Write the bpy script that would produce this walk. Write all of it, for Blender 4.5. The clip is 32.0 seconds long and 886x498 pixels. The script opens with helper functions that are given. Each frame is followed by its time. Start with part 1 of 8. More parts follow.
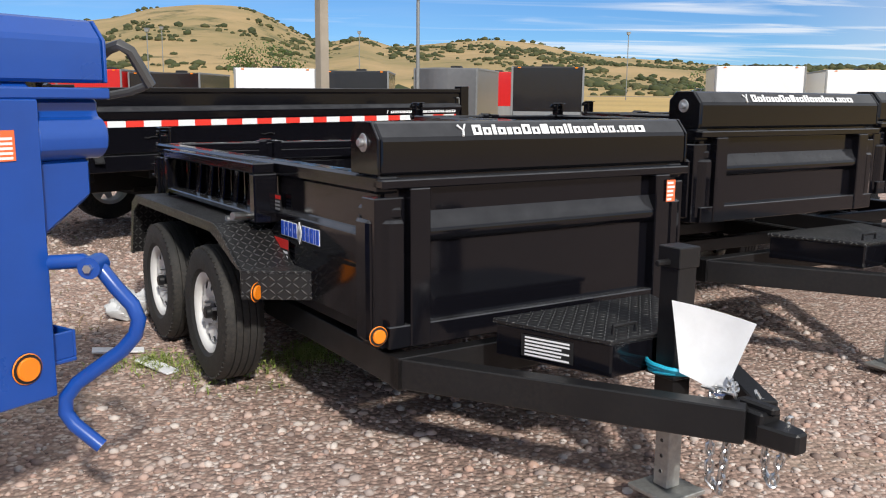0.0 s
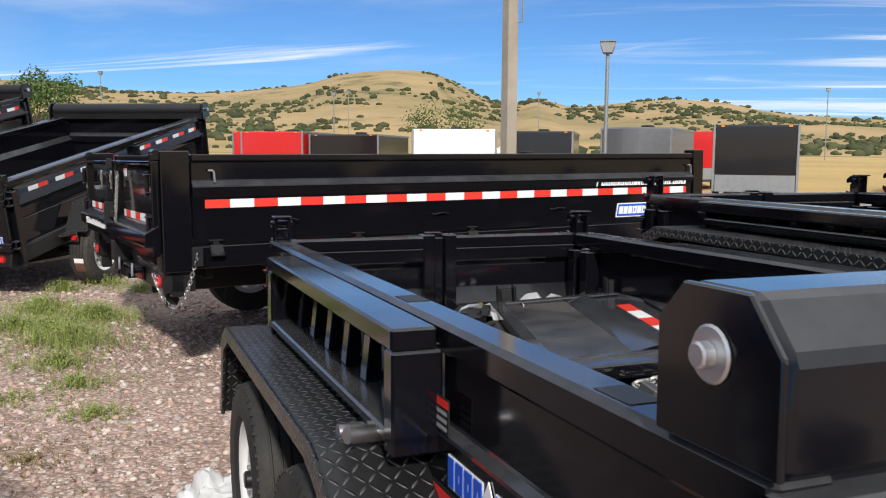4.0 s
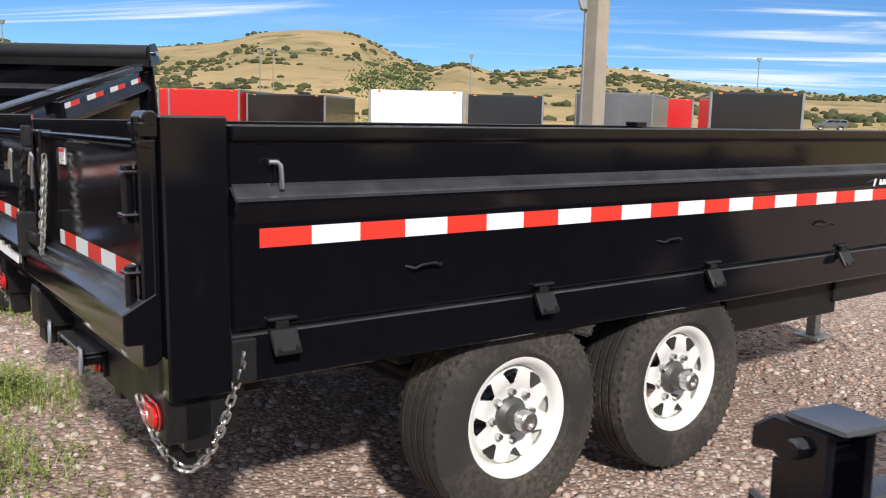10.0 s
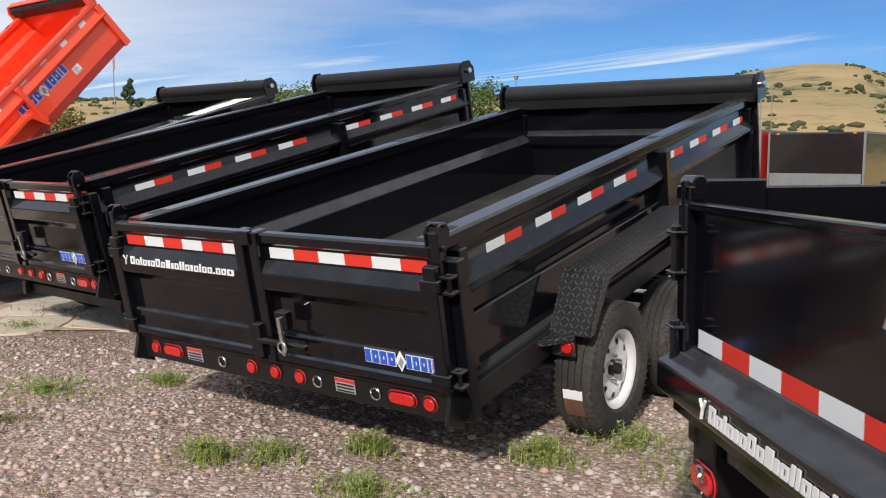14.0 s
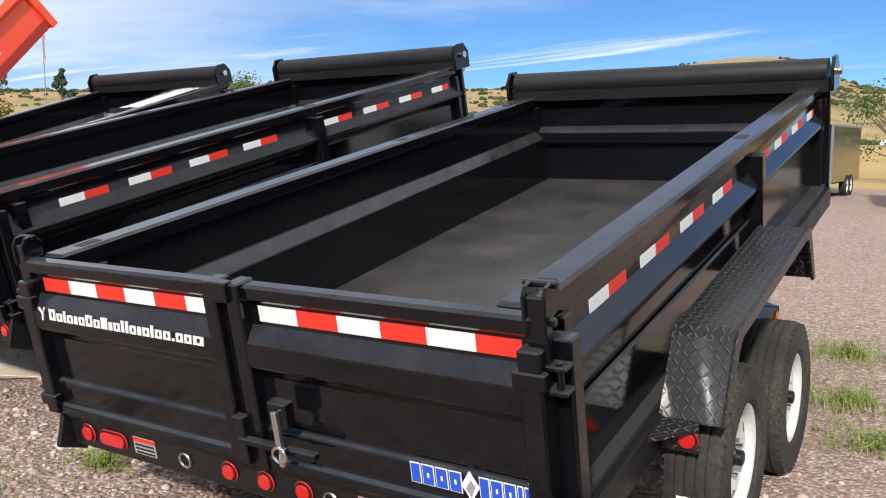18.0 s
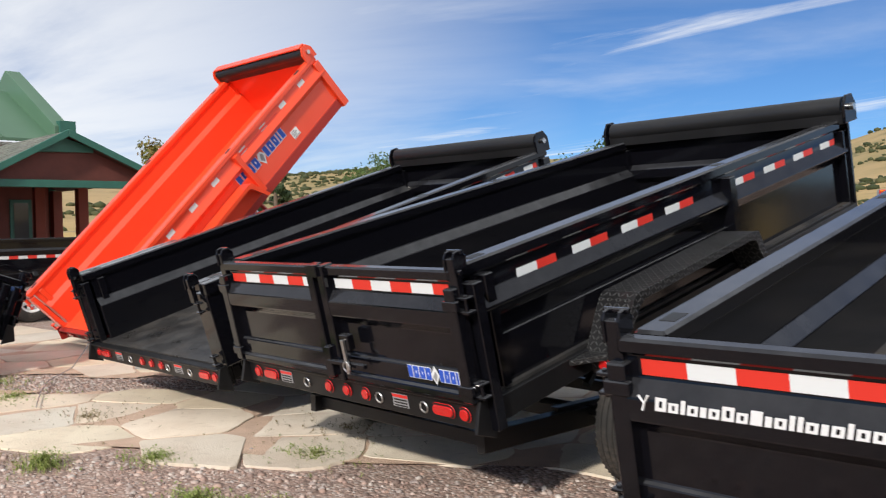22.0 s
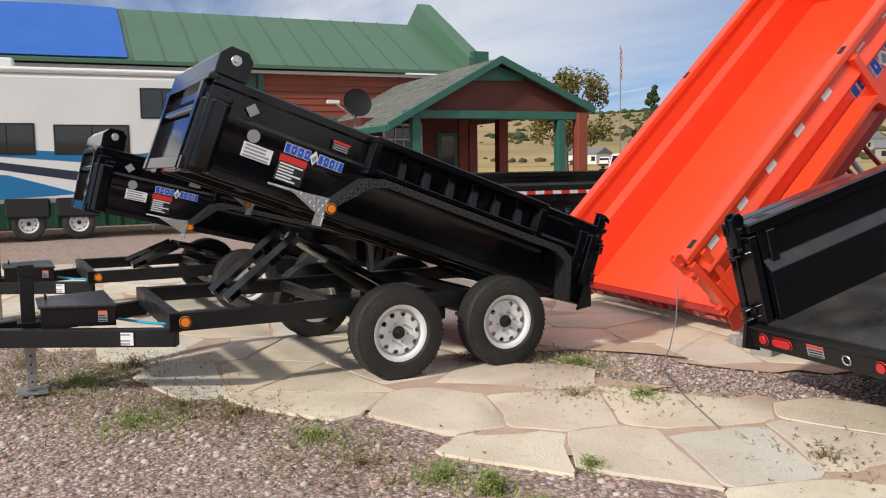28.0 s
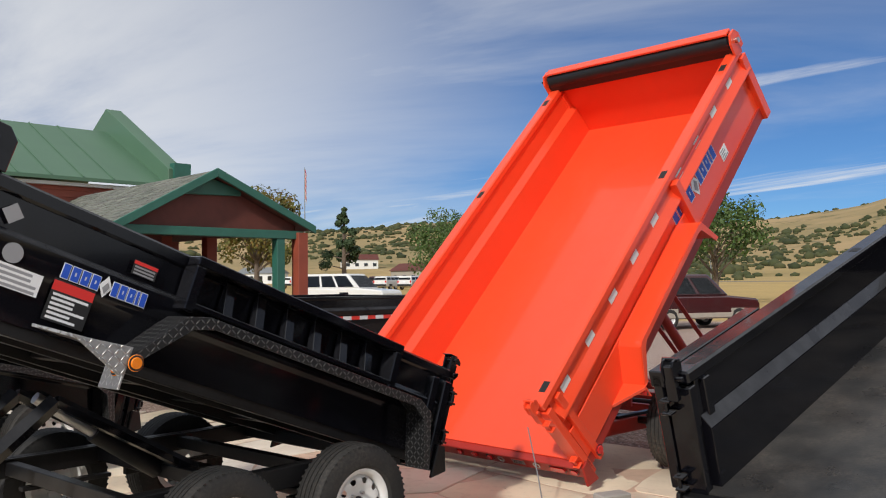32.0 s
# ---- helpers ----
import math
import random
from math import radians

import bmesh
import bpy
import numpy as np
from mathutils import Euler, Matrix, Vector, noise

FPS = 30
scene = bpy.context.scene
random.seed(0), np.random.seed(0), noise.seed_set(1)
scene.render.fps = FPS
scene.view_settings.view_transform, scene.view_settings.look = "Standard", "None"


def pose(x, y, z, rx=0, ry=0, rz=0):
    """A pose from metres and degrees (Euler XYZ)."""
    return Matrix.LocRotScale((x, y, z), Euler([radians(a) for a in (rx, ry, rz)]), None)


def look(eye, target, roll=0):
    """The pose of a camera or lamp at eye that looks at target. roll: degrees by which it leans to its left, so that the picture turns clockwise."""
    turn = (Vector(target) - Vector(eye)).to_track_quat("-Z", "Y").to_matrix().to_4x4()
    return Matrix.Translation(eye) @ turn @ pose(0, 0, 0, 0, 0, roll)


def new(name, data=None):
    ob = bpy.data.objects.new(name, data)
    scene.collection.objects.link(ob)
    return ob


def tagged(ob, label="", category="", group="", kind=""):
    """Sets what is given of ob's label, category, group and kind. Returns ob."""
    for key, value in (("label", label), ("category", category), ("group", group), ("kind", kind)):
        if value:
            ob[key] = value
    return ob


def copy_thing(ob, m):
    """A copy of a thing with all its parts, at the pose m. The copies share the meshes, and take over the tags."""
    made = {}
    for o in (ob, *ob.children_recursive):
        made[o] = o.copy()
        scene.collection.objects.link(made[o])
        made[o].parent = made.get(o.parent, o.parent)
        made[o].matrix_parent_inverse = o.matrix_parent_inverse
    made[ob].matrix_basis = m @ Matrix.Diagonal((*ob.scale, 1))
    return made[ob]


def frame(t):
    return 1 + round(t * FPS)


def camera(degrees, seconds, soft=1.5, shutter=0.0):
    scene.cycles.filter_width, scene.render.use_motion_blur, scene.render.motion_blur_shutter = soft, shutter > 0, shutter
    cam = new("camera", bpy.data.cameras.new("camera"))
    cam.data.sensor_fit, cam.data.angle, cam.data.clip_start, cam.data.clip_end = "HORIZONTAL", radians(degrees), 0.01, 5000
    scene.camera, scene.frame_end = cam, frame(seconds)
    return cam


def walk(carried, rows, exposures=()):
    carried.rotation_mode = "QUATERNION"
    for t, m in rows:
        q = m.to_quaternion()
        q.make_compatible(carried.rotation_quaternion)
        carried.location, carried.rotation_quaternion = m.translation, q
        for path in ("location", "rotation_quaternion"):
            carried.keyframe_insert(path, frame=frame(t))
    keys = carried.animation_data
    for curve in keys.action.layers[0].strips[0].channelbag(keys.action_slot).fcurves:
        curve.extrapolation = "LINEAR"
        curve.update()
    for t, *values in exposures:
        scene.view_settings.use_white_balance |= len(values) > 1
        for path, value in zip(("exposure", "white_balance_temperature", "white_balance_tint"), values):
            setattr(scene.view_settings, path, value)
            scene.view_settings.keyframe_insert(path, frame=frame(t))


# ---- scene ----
# camera, path
cam = camera(53.9, 32.0, soft=1.1, shutter=0.15)
METRES, EYE, TILT, LEAN, TURN = 17.6, 1.5, 0.0, 0.0, 0.0
ROWS = [
    (0.0, 0.0, 0.0, 0.0, 0.1, -9.95, -0.55),
    (0.5, 0.0002, 0.0019, 0.0003, 1.37, -10.05, -0.36),
    (1.0, -0.003, 0.011, 0.0003, 1.91, -9.35, -0.67),
    (1.5, -0.0085, 0.0269, 0.001, -0.1, -8.19, -0.19),
    (2.0, -0.0125, 0.0474, 0.0014, 2.56, -6.29, -0.37),
    (2.5, -0.0162, 0.0676, 0.0036, 6.99, -5.81, -0.3),
    (3.0, -0.0194, 0.0884, 0.0036, 6.87, -5.78, -0.06),
    (3.5, -0.0204, 0.1095, 0.0025, 8.95, -6.26, -0.22),
    (4.0, -0.0237, 0.13, 0.003, 11.56, -6.17, -0.44),
    (4.5, -0.0308, 0.1487, 0.0039, 13.26, -6.0, -0.41),
    (6.5, -0.067, 0.2046, 0.0036, 15.89, -7.07, -2.37),
    (7.0, -0.0727, 0.2147, 0.0042, 15.73, -7.77, -2.35),
    (7.5, -0.082, 0.2243, 0.0041, 12.99, -8.18, -1.91),
    (8.0, -0.0905, 0.2337, 0.0043, 11.08, -8.08, -1.21),
    (8.5, -0.0987, 0.2473, 0.0048, 8.78, -8.26, -2.26),
    (9.0, -0.1097, 0.2597, 0.0034, 4.88, -9.11, -1.94),
    (9.5, -0.1183, 0.2743, 0.0031, 3.81, -8.98, -1.4),
    (10.0, -0.126, 0.2863, 0.004, 6.39, -8.44, -1.48),
    (10.5, -0.1371, 0.2987, 0.0031, 8.03, -8.91, -1.6),
    (11.0, -0.1501, 0.3115, 0.0023, 13.07, -9.39, -0.76),
    (11.5, -0.1642, 0.3255, 0.0045, 22.05, -8.25, -0.8),
    (12.0, -0.1802, 0.3394, 0.0039, 26.47, -8.05, -0.28),
    (12.5, -0.1917, 0.35, 0.0043, 28.59, -7.66, 1.03),
    (13.0, -0.2033, 0.3636, 0.0062, 33.89, -6.14, 1.6),
    (13.5, -0.2161, 0.3748, 0.0054, 36.41, -5.77, 0.77),
    (14.0, -0.2282, 0.3838, 0.0061, 37.16, -6.13, -0.01),
    (14.5, -0.2415, 0.3936, 0.0065, 39.68, -6.9, -0.21),
    (16.5, -0.2875, 0.4268, 0.0051, 36.59, -7.93, -1.08),
    (17.0, -0.2977, 0.4314, 0.0056, 35.54, -8.85, -0.72),
    (17.5, -0.2992, 0.433, 0.0075, 34.11, -8.98, -0.57),
    (18.0, -0.2956, 0.4323, 0.0099, 33.42, -6.65, 0.1),
    (18.5, -0.2935, 0.4317, 0.01, 35.93, -5.34, 0.7),
    (19.0, -0.2936, 0.432, 0.0092, 40.4, -6.22, 0.61),
    (19.5, -0.3013, 0.4309, 0.008, 42.79, -7.01, 0.43),
    (20.0, -0.3147, 0.4267, 0.0071, 39.72, -6.33, 0.89),
    (20.5, -0.329, 0.4218, 0.0049, 37.25, -4.83, 0.88),
    (21.0, -0.3483, 0.4149, 0.0062, 39.44, -5.31, 1.72),
    (21.5, -0.3695, 0.4072, 0.0048, 42.67, -5.24, 1.39),
    (22.0, -0.3901, 0.403, 0.0067, 44.7, -1.56, 1.16),
    (22.5, -0.4127, 0.3992, 0.0097, 52.67, 0.98, 1.8),
    (23.0, -0.4328, 0.3945, 0.0095, 59.34, 0.92, 1.35),
    (23.5, -0.4534, 0.3947, 0.0077, 63.8, -0.69, 1.49),
    (24.0, -0.4731, 0.3949, 0.0084, 66.58, -1.18, 0.06),
    (24.5, -0.4909, 0.3929, 0.0082, 65.9, -2.37, -0.8),
    (26.5, -0.5631, 0.3899, 0.0064, 62.44, -4.42, 0.52),
    (27.0, -0.5807, 0.3869, 0.007, 65.69, -5.07, 0.8),
    (27.5, -0.5968, 0.3788, 0.0069, 68.34, -5.14, 1.27),
    (28.0, -0.6117, 0.3737, 0.0057, 66.62, -5.25, 0.86),
    (28.5, -0.6308, 0.3711, 0.0055, 62.5, -6.05, 0.9),
    (29.0, -0.6483, 0.3668, 0.0038, 57.69, -6.48, 0.79),
    (29.5, -0.6643, 0.3619, 0.0043, 53.44, -5.33, 1.16),
    (30.0, -0.6813, 0.3596, 0.009, 51.49, -3.13, 1.99),
    (30.5, -0.695, 0.3586, 0.0108, 48.68, -0.35, 2.68),
    (31.0, -0.707, 0.3587, 0.0106, 45.96, 2.33, 1.91),
    (31.5, -0.7161, 0.3642, 0.0116, 44.62, 3.14, 1.3),
    (32.0, -0.7214, 0.3656, 0.0105, 45.4, 2.33, 0.52),
]
EXPOSURES = [(0.0, -0.24), (4.0, -0.12), (8.0, -0.1), (12.0, -0.02), (13.2, -0.26), (15.0, -0.3), (17.0, 0.0), (18.0, -0.02), (19.0, -0.24), (21.0, -0.24), (24.0, -0.34), (28.0, -0.5), (32.0, -0.58)]
walk(cam, [(t, pose(0, 0, EYE, TILT, LEAN, TURN) @ pose(METRES * x, METRES * y, METRES * z, 90 + pitch, roll, yaw)) for t, x, y, z, yaw, pitch, roll in ROWS],
     exposures=EXPOSURES)

# ---- world and sun ----
SUN = Vector((0.55, -1.52, 1.05)).normalized()
world = bpy.data.worlds.new("sky")
scene.world = world
world.use_nodes = True


def build_sky():
    nt = world.node_tree
    nt.nodes.clear()
    out = nt.nodes.new("ShaderNodeOutputWorld")
    bg = nt.nodes.new("ShaderNodeBackground")
    sky = nt.nodes.new("ShaderNodeTexSky")
    sky.sky_type, sky.sun_disc = "NISHITA", False
    sky.sun_elevation = math.asin(SUN.z)
    sky.sun_rotation = math.atan2(SUN.x, SUN.y)
    sky.altitude, sky.air_density, sky.dust_density, sky.ozone_density = 2400, 1.0, 0.2, 5.5
    bg.inputs["Strength"].default_value = 0.112
    co = nt.nodes.new("ShaderNodeTexCoord")
    # flatten the dome on to a cloud layer, so that the streaks narrow towards the horizon
    sep = nt.nodes.new("ShaderNodeSeparateXYZ")
    nt.links.new(co.outputs["Generated"], sep.inputs[0])

    def mth(op, a, b=None, c=None):
        n = nt.nodes.new("ShaderNodeMath")
        n.operation = op
        for i, v in enumerate((a, b, c)):
            if v is None:
                continue
            if isinstance(v, (int, float)):
                n.inputs[i].default_value = v
            else:
                nt.links.new(v, n.inputs[i])
        return n.outputs[0]

    z = mth("MAXIMUM", mth("ADD", sep.outputs[2], 0.06), 0.02)
    u, v = mth("DIVIDE", sep.outputs[0], z), mth("DIVIDE", sep.outputs[1], z)
    com = nt.nodes.new("ShaderNodeCombineXYZ")
    nt.links.new(u, com.inputs[0]), nt.links.new(v, com.inputs[1])

    def layer(scale, turn, loc, noise_scale, detail, distort, lo, hi):
        mp = nt.nodes.new("ShaderNodeMapping")
        mp.inputs["Scale"].default_value, mp.inputs["Rotation"].default_value[2] = scale, radians(turn)
        mp.inputs["Location"].default_value = loc
        nt.links.new(com.outputs[0], mp.inputs[0])
        nz = nt.nodes.new("ShaderNodeTexNoise")
        nz.inputs["Scale"].default_value, nz.inputs["Detail"].default_value = noise_scale, detail
        nz.inputs["Roughness"].default_value, nz.inputs["Distortion"].default_value = 0.58, distort
        nt.links.new(mp.outputs[0], nz.inputs["Vector"])
        rp = nt.nodes.new("ShaderNodeMapRange")
        rp.interpolation_type = "SMOOTHSTEP"
        rp.inputs[1].default_value, rp.inputs[2].default_value = lo, hi
        nt.links.new(nz.outputs[0], rp.inputs[0])
        return rp.outputs[0]

    streaks = layer((0.16, 0.75, 1), -12, (0.3, 4.1, 0), 1.0, 9, 1.1, 0.56, 0.70)
    veil = layer((0.10, 0.22, 1), -20, (2.2, 0.7, 3), 1.0, 9, 0.7, 0.47, 0.70)
    west = mth("MULTIPLY_ADD", sep.outputs[0], -1.25, 0.05)
    west = mth("MINIMUM", mth("MAXIMUM", west, 0.0), 1.0)
    # cloud added to the south, out of view, to brighten reflections
    south = mth("MINIMUM", mth("MAXIMUM", mth("MULTIPLY_ADD", sep.outputs[1], -1.3, 0.1), 0.0), 1.0)
    west = mth("MAXIMUM", west, south)
    # thicker sheet due west and overhead
    sheet = layer((0.10, 0.24, 1), -20, (2.2, 0.7, 3), 1.0, 9, 0.7, 0.33, 0.58)
    thick = mth("MINIMUM", mth("MAXIMUM", mth("MULTIPLY_ADD", sep.outputs[0], -2.6, -1.5), 0.0), 1.0)
    # overhead and eastern cloud is added, mostly unseen, to lift reflections and fill
    over = mth("MINIMUM", mth("MAXIMUM", mth("MULTIPLY_ADD", sep.outputs[2], 2.4, -0.85), 0.0), 0.9)
    east = mth("MINIMUM", mth("MAXIMUM", mth("MULTIPLY_ADD", sep.outputs[0], 2.2, -0.75), 0.0), 0.95)
    over = mth("MAXIMUM", over, east)
    north = mth("MINIMUM", mth("MAXIMUM", mth("MULTIPLY_ADD", sep.outputs[0], 2.0, 0.25), 0.0), 0.7)
    bands = layer((0.30, 1.5, 1), 4, (5.3, 1.7, 0), 1.0, 8, 0.8, 0.47, 0.66)
    cover = mth("MAXIMUM", mth("MULTIPLY", streaks, 0.9), mth("MULTIPLY", veil, west))
    cover = mth("MAXIMUM", cover, mth("MULTIPLY", sheet, mth("MAXIMUM", thick, over)))
    cover = mth("MAXIMUM", cover, mth("MULTIPLY", bands, north))
    tint = nt.nodes.new("ShaderNodeMixRGB")
    tint.blend_type, tint.inputs[0].default_value, tint.inputs[2].default_value = "MULTIPLY", 1.0, (0.63, 0.85, 1.03, 1)
    nt.links.new(sky.outputs[0], tint.inputs[1])
    mix = nt.nodes.new("ShaderNodeMixRGB")
    mix.inputs[2].default_value = (10.2, 10.4, 10.7, 1)
    nt.links.new(cover, mix.inputs[0]), nt.links.new(tint.outputs[0], mix.inputs[1])
    nt.links.new(mix.outputs[0], bg.inputs["Color"])
    nt.links.new(bg.outputs[0], out.inputs[0])


build_sky()
sun = new("sun", bpy.data.lights.new("sun", "SUN"))
sun.data.energy, sun.data.angle, sun.data.color = 4.6, radians(3.0), (1.0, 0.95, 0.87)
sun.matrix_world = look((0, 0, 30), Vector((0, 0, 30)) - SUN)

# ---- materials ----
def material(name, base, rough=0.5, metal=0.0, coat=0.0, spec=0.5, vary=0.0, vary_scale=6.0, vary_to=None, bump=0.0,
             bump_scale=200.0, rough_vary=0.0, dust=0.0, dust_colour=(0.30, 0.24, 0.19), emission=0.0, sky_sheen=0.0):
    m = bpy.data.materials.new(name)
    m.use_nodes = True
    nt = m.node_tree
    b = nt.nodes["Principled BSDF"]
    b.inputs["Base Color"].default_value = (*base, 1)
    b.inputs["Roughness"].default_value, b.inputs["Metallic"].default_value = rough, metal
    b.inputs["Coat Weight"].default_value, b.inputs["Coat Roughness"].default_value = coat, 0.06
    b.inputs["Specular IOR Level"].default_value = spec
    co = nt.nodes.new("ShaderNodeTexCoord")

    def nz(scale, detail=5.0, rough_=0.6):
        n = nt.nodes.new("ShaderNodeTexNoise")
        n.inputs["Scale"].default_value, n.inputs["Detail"].default_value, n.inputs["Roughness"].default_value = scale, detail, rough_
        nt.links.new(co.outputs["Object"], n.inputs["Vector"])
        return n.outputs[0]

    def ramp(src, lo, hi, to0=0.0, to1=1.0):
        r = nt.nodes.new("ShaderNodeMapRange")
        for i, v in enumerate((lo, hi, to0, to1)):
            r.inputs[i + 1].default_value = v
        nt.links.new(src, r.inputs[0])
        return r.outputs[0]

    colour = None
    if vary:
        mx = nt.nodes.new("ShaderNodeMixRGB")
        mx.inputs[1].default_value = (*base, 1)
        mx.inputs[2].default_value = (*(vary_to or tuple(c * 0.45 for c in base)), 1)
        nt.links.new(ramp(nz(vary_scale), 0.35, 0.7, 0.0, vary), mx.inputs[0])
        colour = mx.outputs[0]
    if dust:
        mx = nt.nodes.new("ShaderNodeMixRGB")
        mx.inputs[2].default_value = (*dust_colour, 1)
        if colour:
            nt.links.new(colour, mx.inputs[1])
        else:
            mx.inputs[1].default_value = (*base, 1)
        mul = nt.nodes.new("ShaderNodeMath")
        mul.operation = "MULTIPLY"
        nt.links.new(ramp(nz(2.3, 6.0), 0.42, 0.75), mul.inputs[0])
        nt.links.new(ramp(nz(55.0, 4.0), 0.35, 0.75, 0.0, dust), mul.inputs[1])
        nt.links.new(mul.outputs[0], mx.inputs[0])
        colour = mx.outputs[0]
    if sky_sheen:
        # reflected sky painted as a blotchy grey tone on faces that look up
        geo = nt.nodes.new("ShaderNodeNewGeometry")
        sp = nt.nodes.new("ShaderNodeSeparateXYZ")
        nt.links.new(geo.outputs["Normal"], sp.inputs[0])
        mul = nt.nodes.new("ShaderNodeMath")
        mul.operation = "MULTIPLY"
        nt.links.new(ramp(sp.outputs[2], 0.25, 0.75), mul.inputs[0])
        nt.links.new(ramp(nz(7.0, 6.0), 0.3, 0.75, sky_sheen * 0.4, sky_sheen), mul.inputs[1])
        mx = nt.nodes.new("ShaderNodeMixRGB")
        mx.inputs[2].default_value = (0.33, 0.34, 0.36, 1)
        nt.links.new(mul.outputs[0], mx.inputs[0])
        if colour:
            nt.links.new(colour, mx.inputs[1])
        else:
            mx.inputs[1].default_value = (*base, 1)
        colour = mx.outputs[0]
    if colour:
        nt.links.new(colour, b.inputs["Base Color"])
    if rough_vary:
        nt.links.new(ramp(nz(3.1, 6.0), 0.3, 0.7, rough, rough + rough_vary), b.inputs["Roughness"])
    if bump:
        bp = nt.nodes.new("ShaderNodeBump")
        bp.inputs["Strength"].default_value, bp.inputs["Distance"].default_value = bump, 0.01
        nt.links.new(nz(bump_scale, 3.0), bp.inputs["Height"])
        nt.links.new(bp.outputs[0], b.inputs["Normal"])
    if emission:
        b.inputs["Emission Color"].default_value, b.inputs["Emission Strength"].default_value = (*base, 1), emission
    return m


def tread_plate(name, base, rough, metal=0.0, worn=(0.075, 0.075, 0.075)):
    """Steel plate with raised lugs that alternate in direction."""
    m = material(name, base, rough, metal, coat=0.12, rough_vary=0.15)
    nt = m.node_tree
    b = nt.nodes["Principled BSDF"]
    co = nt.nodes.new("ShaderNodeTexCoord")
    sep = nt.nodes.new("ShaderNodeSeparateXYZ")
    nt.links.new(co.outputs["Object"], sep.inputs[0])

    def mth(op, a, c=None):
        n = nt.nodes.new("ShaderNodeMath")
        n.operation = op
        for i, v in enumerate((a, c)):
            if v is None:
                continue
            if isinstance(v, (int, float)):
                n.inputs[i].default_value = v
            else:
                nt.links.new(v, n.inputs[i])
        return n.outputs[0]

    nrm = nt.nodes.new("ShaderNodeSeparateXYZ")
    nt.links.new(co.outputs["Normal"], nrm.inputs[0])
    flat = mth("GREATER_THAN", mth("ABSOLUTE", nrm.outputs[2]), 0.62)
    along = mth("ADD", mth("MULTIPLY", sep.outputs[1], flat), mth("MULTIPLY", sep.outputs[2], mth("SUBTRACT", 1.0, flat)))
    v = mth("MULTIPLY", along, 34.0)
    edge = mth("GREATER_THAN", mth("ABSOLUTE", nrm.outputs[0]), 0.7)
    across = mth("ADD", mth("MULTIPLY", sep.outputs[1], edge), mth("MULTIPLY", sep.outputs[0], mth("SUBTRACT", 1.0, edge)))
    u = mth("MULTIPLY", across, 34.0)
    par = mth("FLOORED_MODULO", mth("ADD", mth("FLOOR", u), mth("FLOOR", v)), 2.0)
    sgn = mth("SUBTRACT", mth("MULTIPLY", par, 2.0), 1.0)
    fu = mth("SUBTRACT", mth("FRACT", u), 0.5)
    fv = mth("MULTIPLY", mth("SUBTRACT", mth("FRACT", v), 0.5), sgn)
    p, q = mth("MULTIPLY", mth("ADD", fu, fv), 1.25), mth("MULTIPLY", mth("SUBTRACT", fu, fv), 4.5)
    d = mth("SUBTRACT", 1.0, mth("ADD", mth("MULTIPLY", p, p), mth("MULTIPLY", q, q)))
    h = mth("MAXIMUM", d, 0.0)
    # lugs scuffed to a paler tone
    mx = nt.nodes.new("ShaderNodeMixRGB")
    mx.inputs[1].default_value, mx.inputs[2].default_value = (*base, 1), (*worn, 1)
    nt.links.new(mth("MINIMUM", mth("MULTIPLY", h, 1.6), 1.0), mx.inputs[0])
    nt.links.new(mx.outputs[0], b.inputs["Base Color"])
    bp = nt.nodes.new("ShaderNodeBump")
    bp.inputs["Strength"].default_value, bp.inputs["Distance"].default_value = 1.0, 0.011
    nt.links.new(h, bp.inputs["Height"])
    nt.links.new(bp.outputs[0], b.inputs["Normal"])
    return m


# upward faces carry a painted grey sheen of the sky
BLACK = material("black_paint", (0.0045, 0.0045, 0.0065), 0.055, coat=0.18, spec=0.30, sky_sheen=0.18, rough_vary=0.07, bump=0.012, bump_scale=260)
BLACK_DULL = material("black_chassis_paint", (0.008, 0.008, 0.009), 0.32, spec=0.38, rough_vary=0.2, dust=0.05, bump=0.05)
FLOOR_DUSTY = material("dusty_bed_floor", (0.028, 0.028, 0.029), 0.26, rough_vary=0.3, vary=0.5, vary_to=(0.062, 0.06, 0.058), vary_scale=0.9, dust=0.3, bump=0.08, bump_scale=60)
FLOOR_BLACK = material("worn_bed_floor", (0.018, 0.018, 0.019), 0.2, rough_vary=0.4, vary=0.6, vary_to=(0.085, 0.08, 0.075), vary_scale=1.6, dust=0.4, bump=0.08, bump_scale=60)
PLATE = tread_plate("black_tread_plate", (0.012, 0.012, 0.013), 0.3, worn=(0.10, 0.10, 0.10))
PLATE_BARE = tread_plate("bare_tread_plate", (0.42, 0.42, 0.42), 0.34, 0.75, (0.62, 0.62, 0.62))
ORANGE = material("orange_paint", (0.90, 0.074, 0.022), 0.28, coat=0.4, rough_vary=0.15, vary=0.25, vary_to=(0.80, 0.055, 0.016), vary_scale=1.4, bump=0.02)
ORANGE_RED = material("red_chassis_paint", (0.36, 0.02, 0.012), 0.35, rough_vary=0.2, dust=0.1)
BLUE = material("blue_paint", (0.006, 0.065, 0.34), 0.24, coat=0.5, rough_vary=0.15, bump=0.02, vary=0.2)
RUBBER = material("tyre_rubber", (0.022, 0.021, 0.02), 0.75, rough_vary=0.15, dust=0.5, bump=0.25, bump_scale=90)
RUBBER_CLEAN = material("clean_tyre_rubber", (0.016, 0.016, 0.016), 0.6, rough_vary=0.2, dust=0.18, bump=0.2, bump_scale=90)
RIM_WHITE = material("white_wheel_paint", (0.78, 0.78, 0.76), 0.35, rough_vary=0.2, dust=0.12)
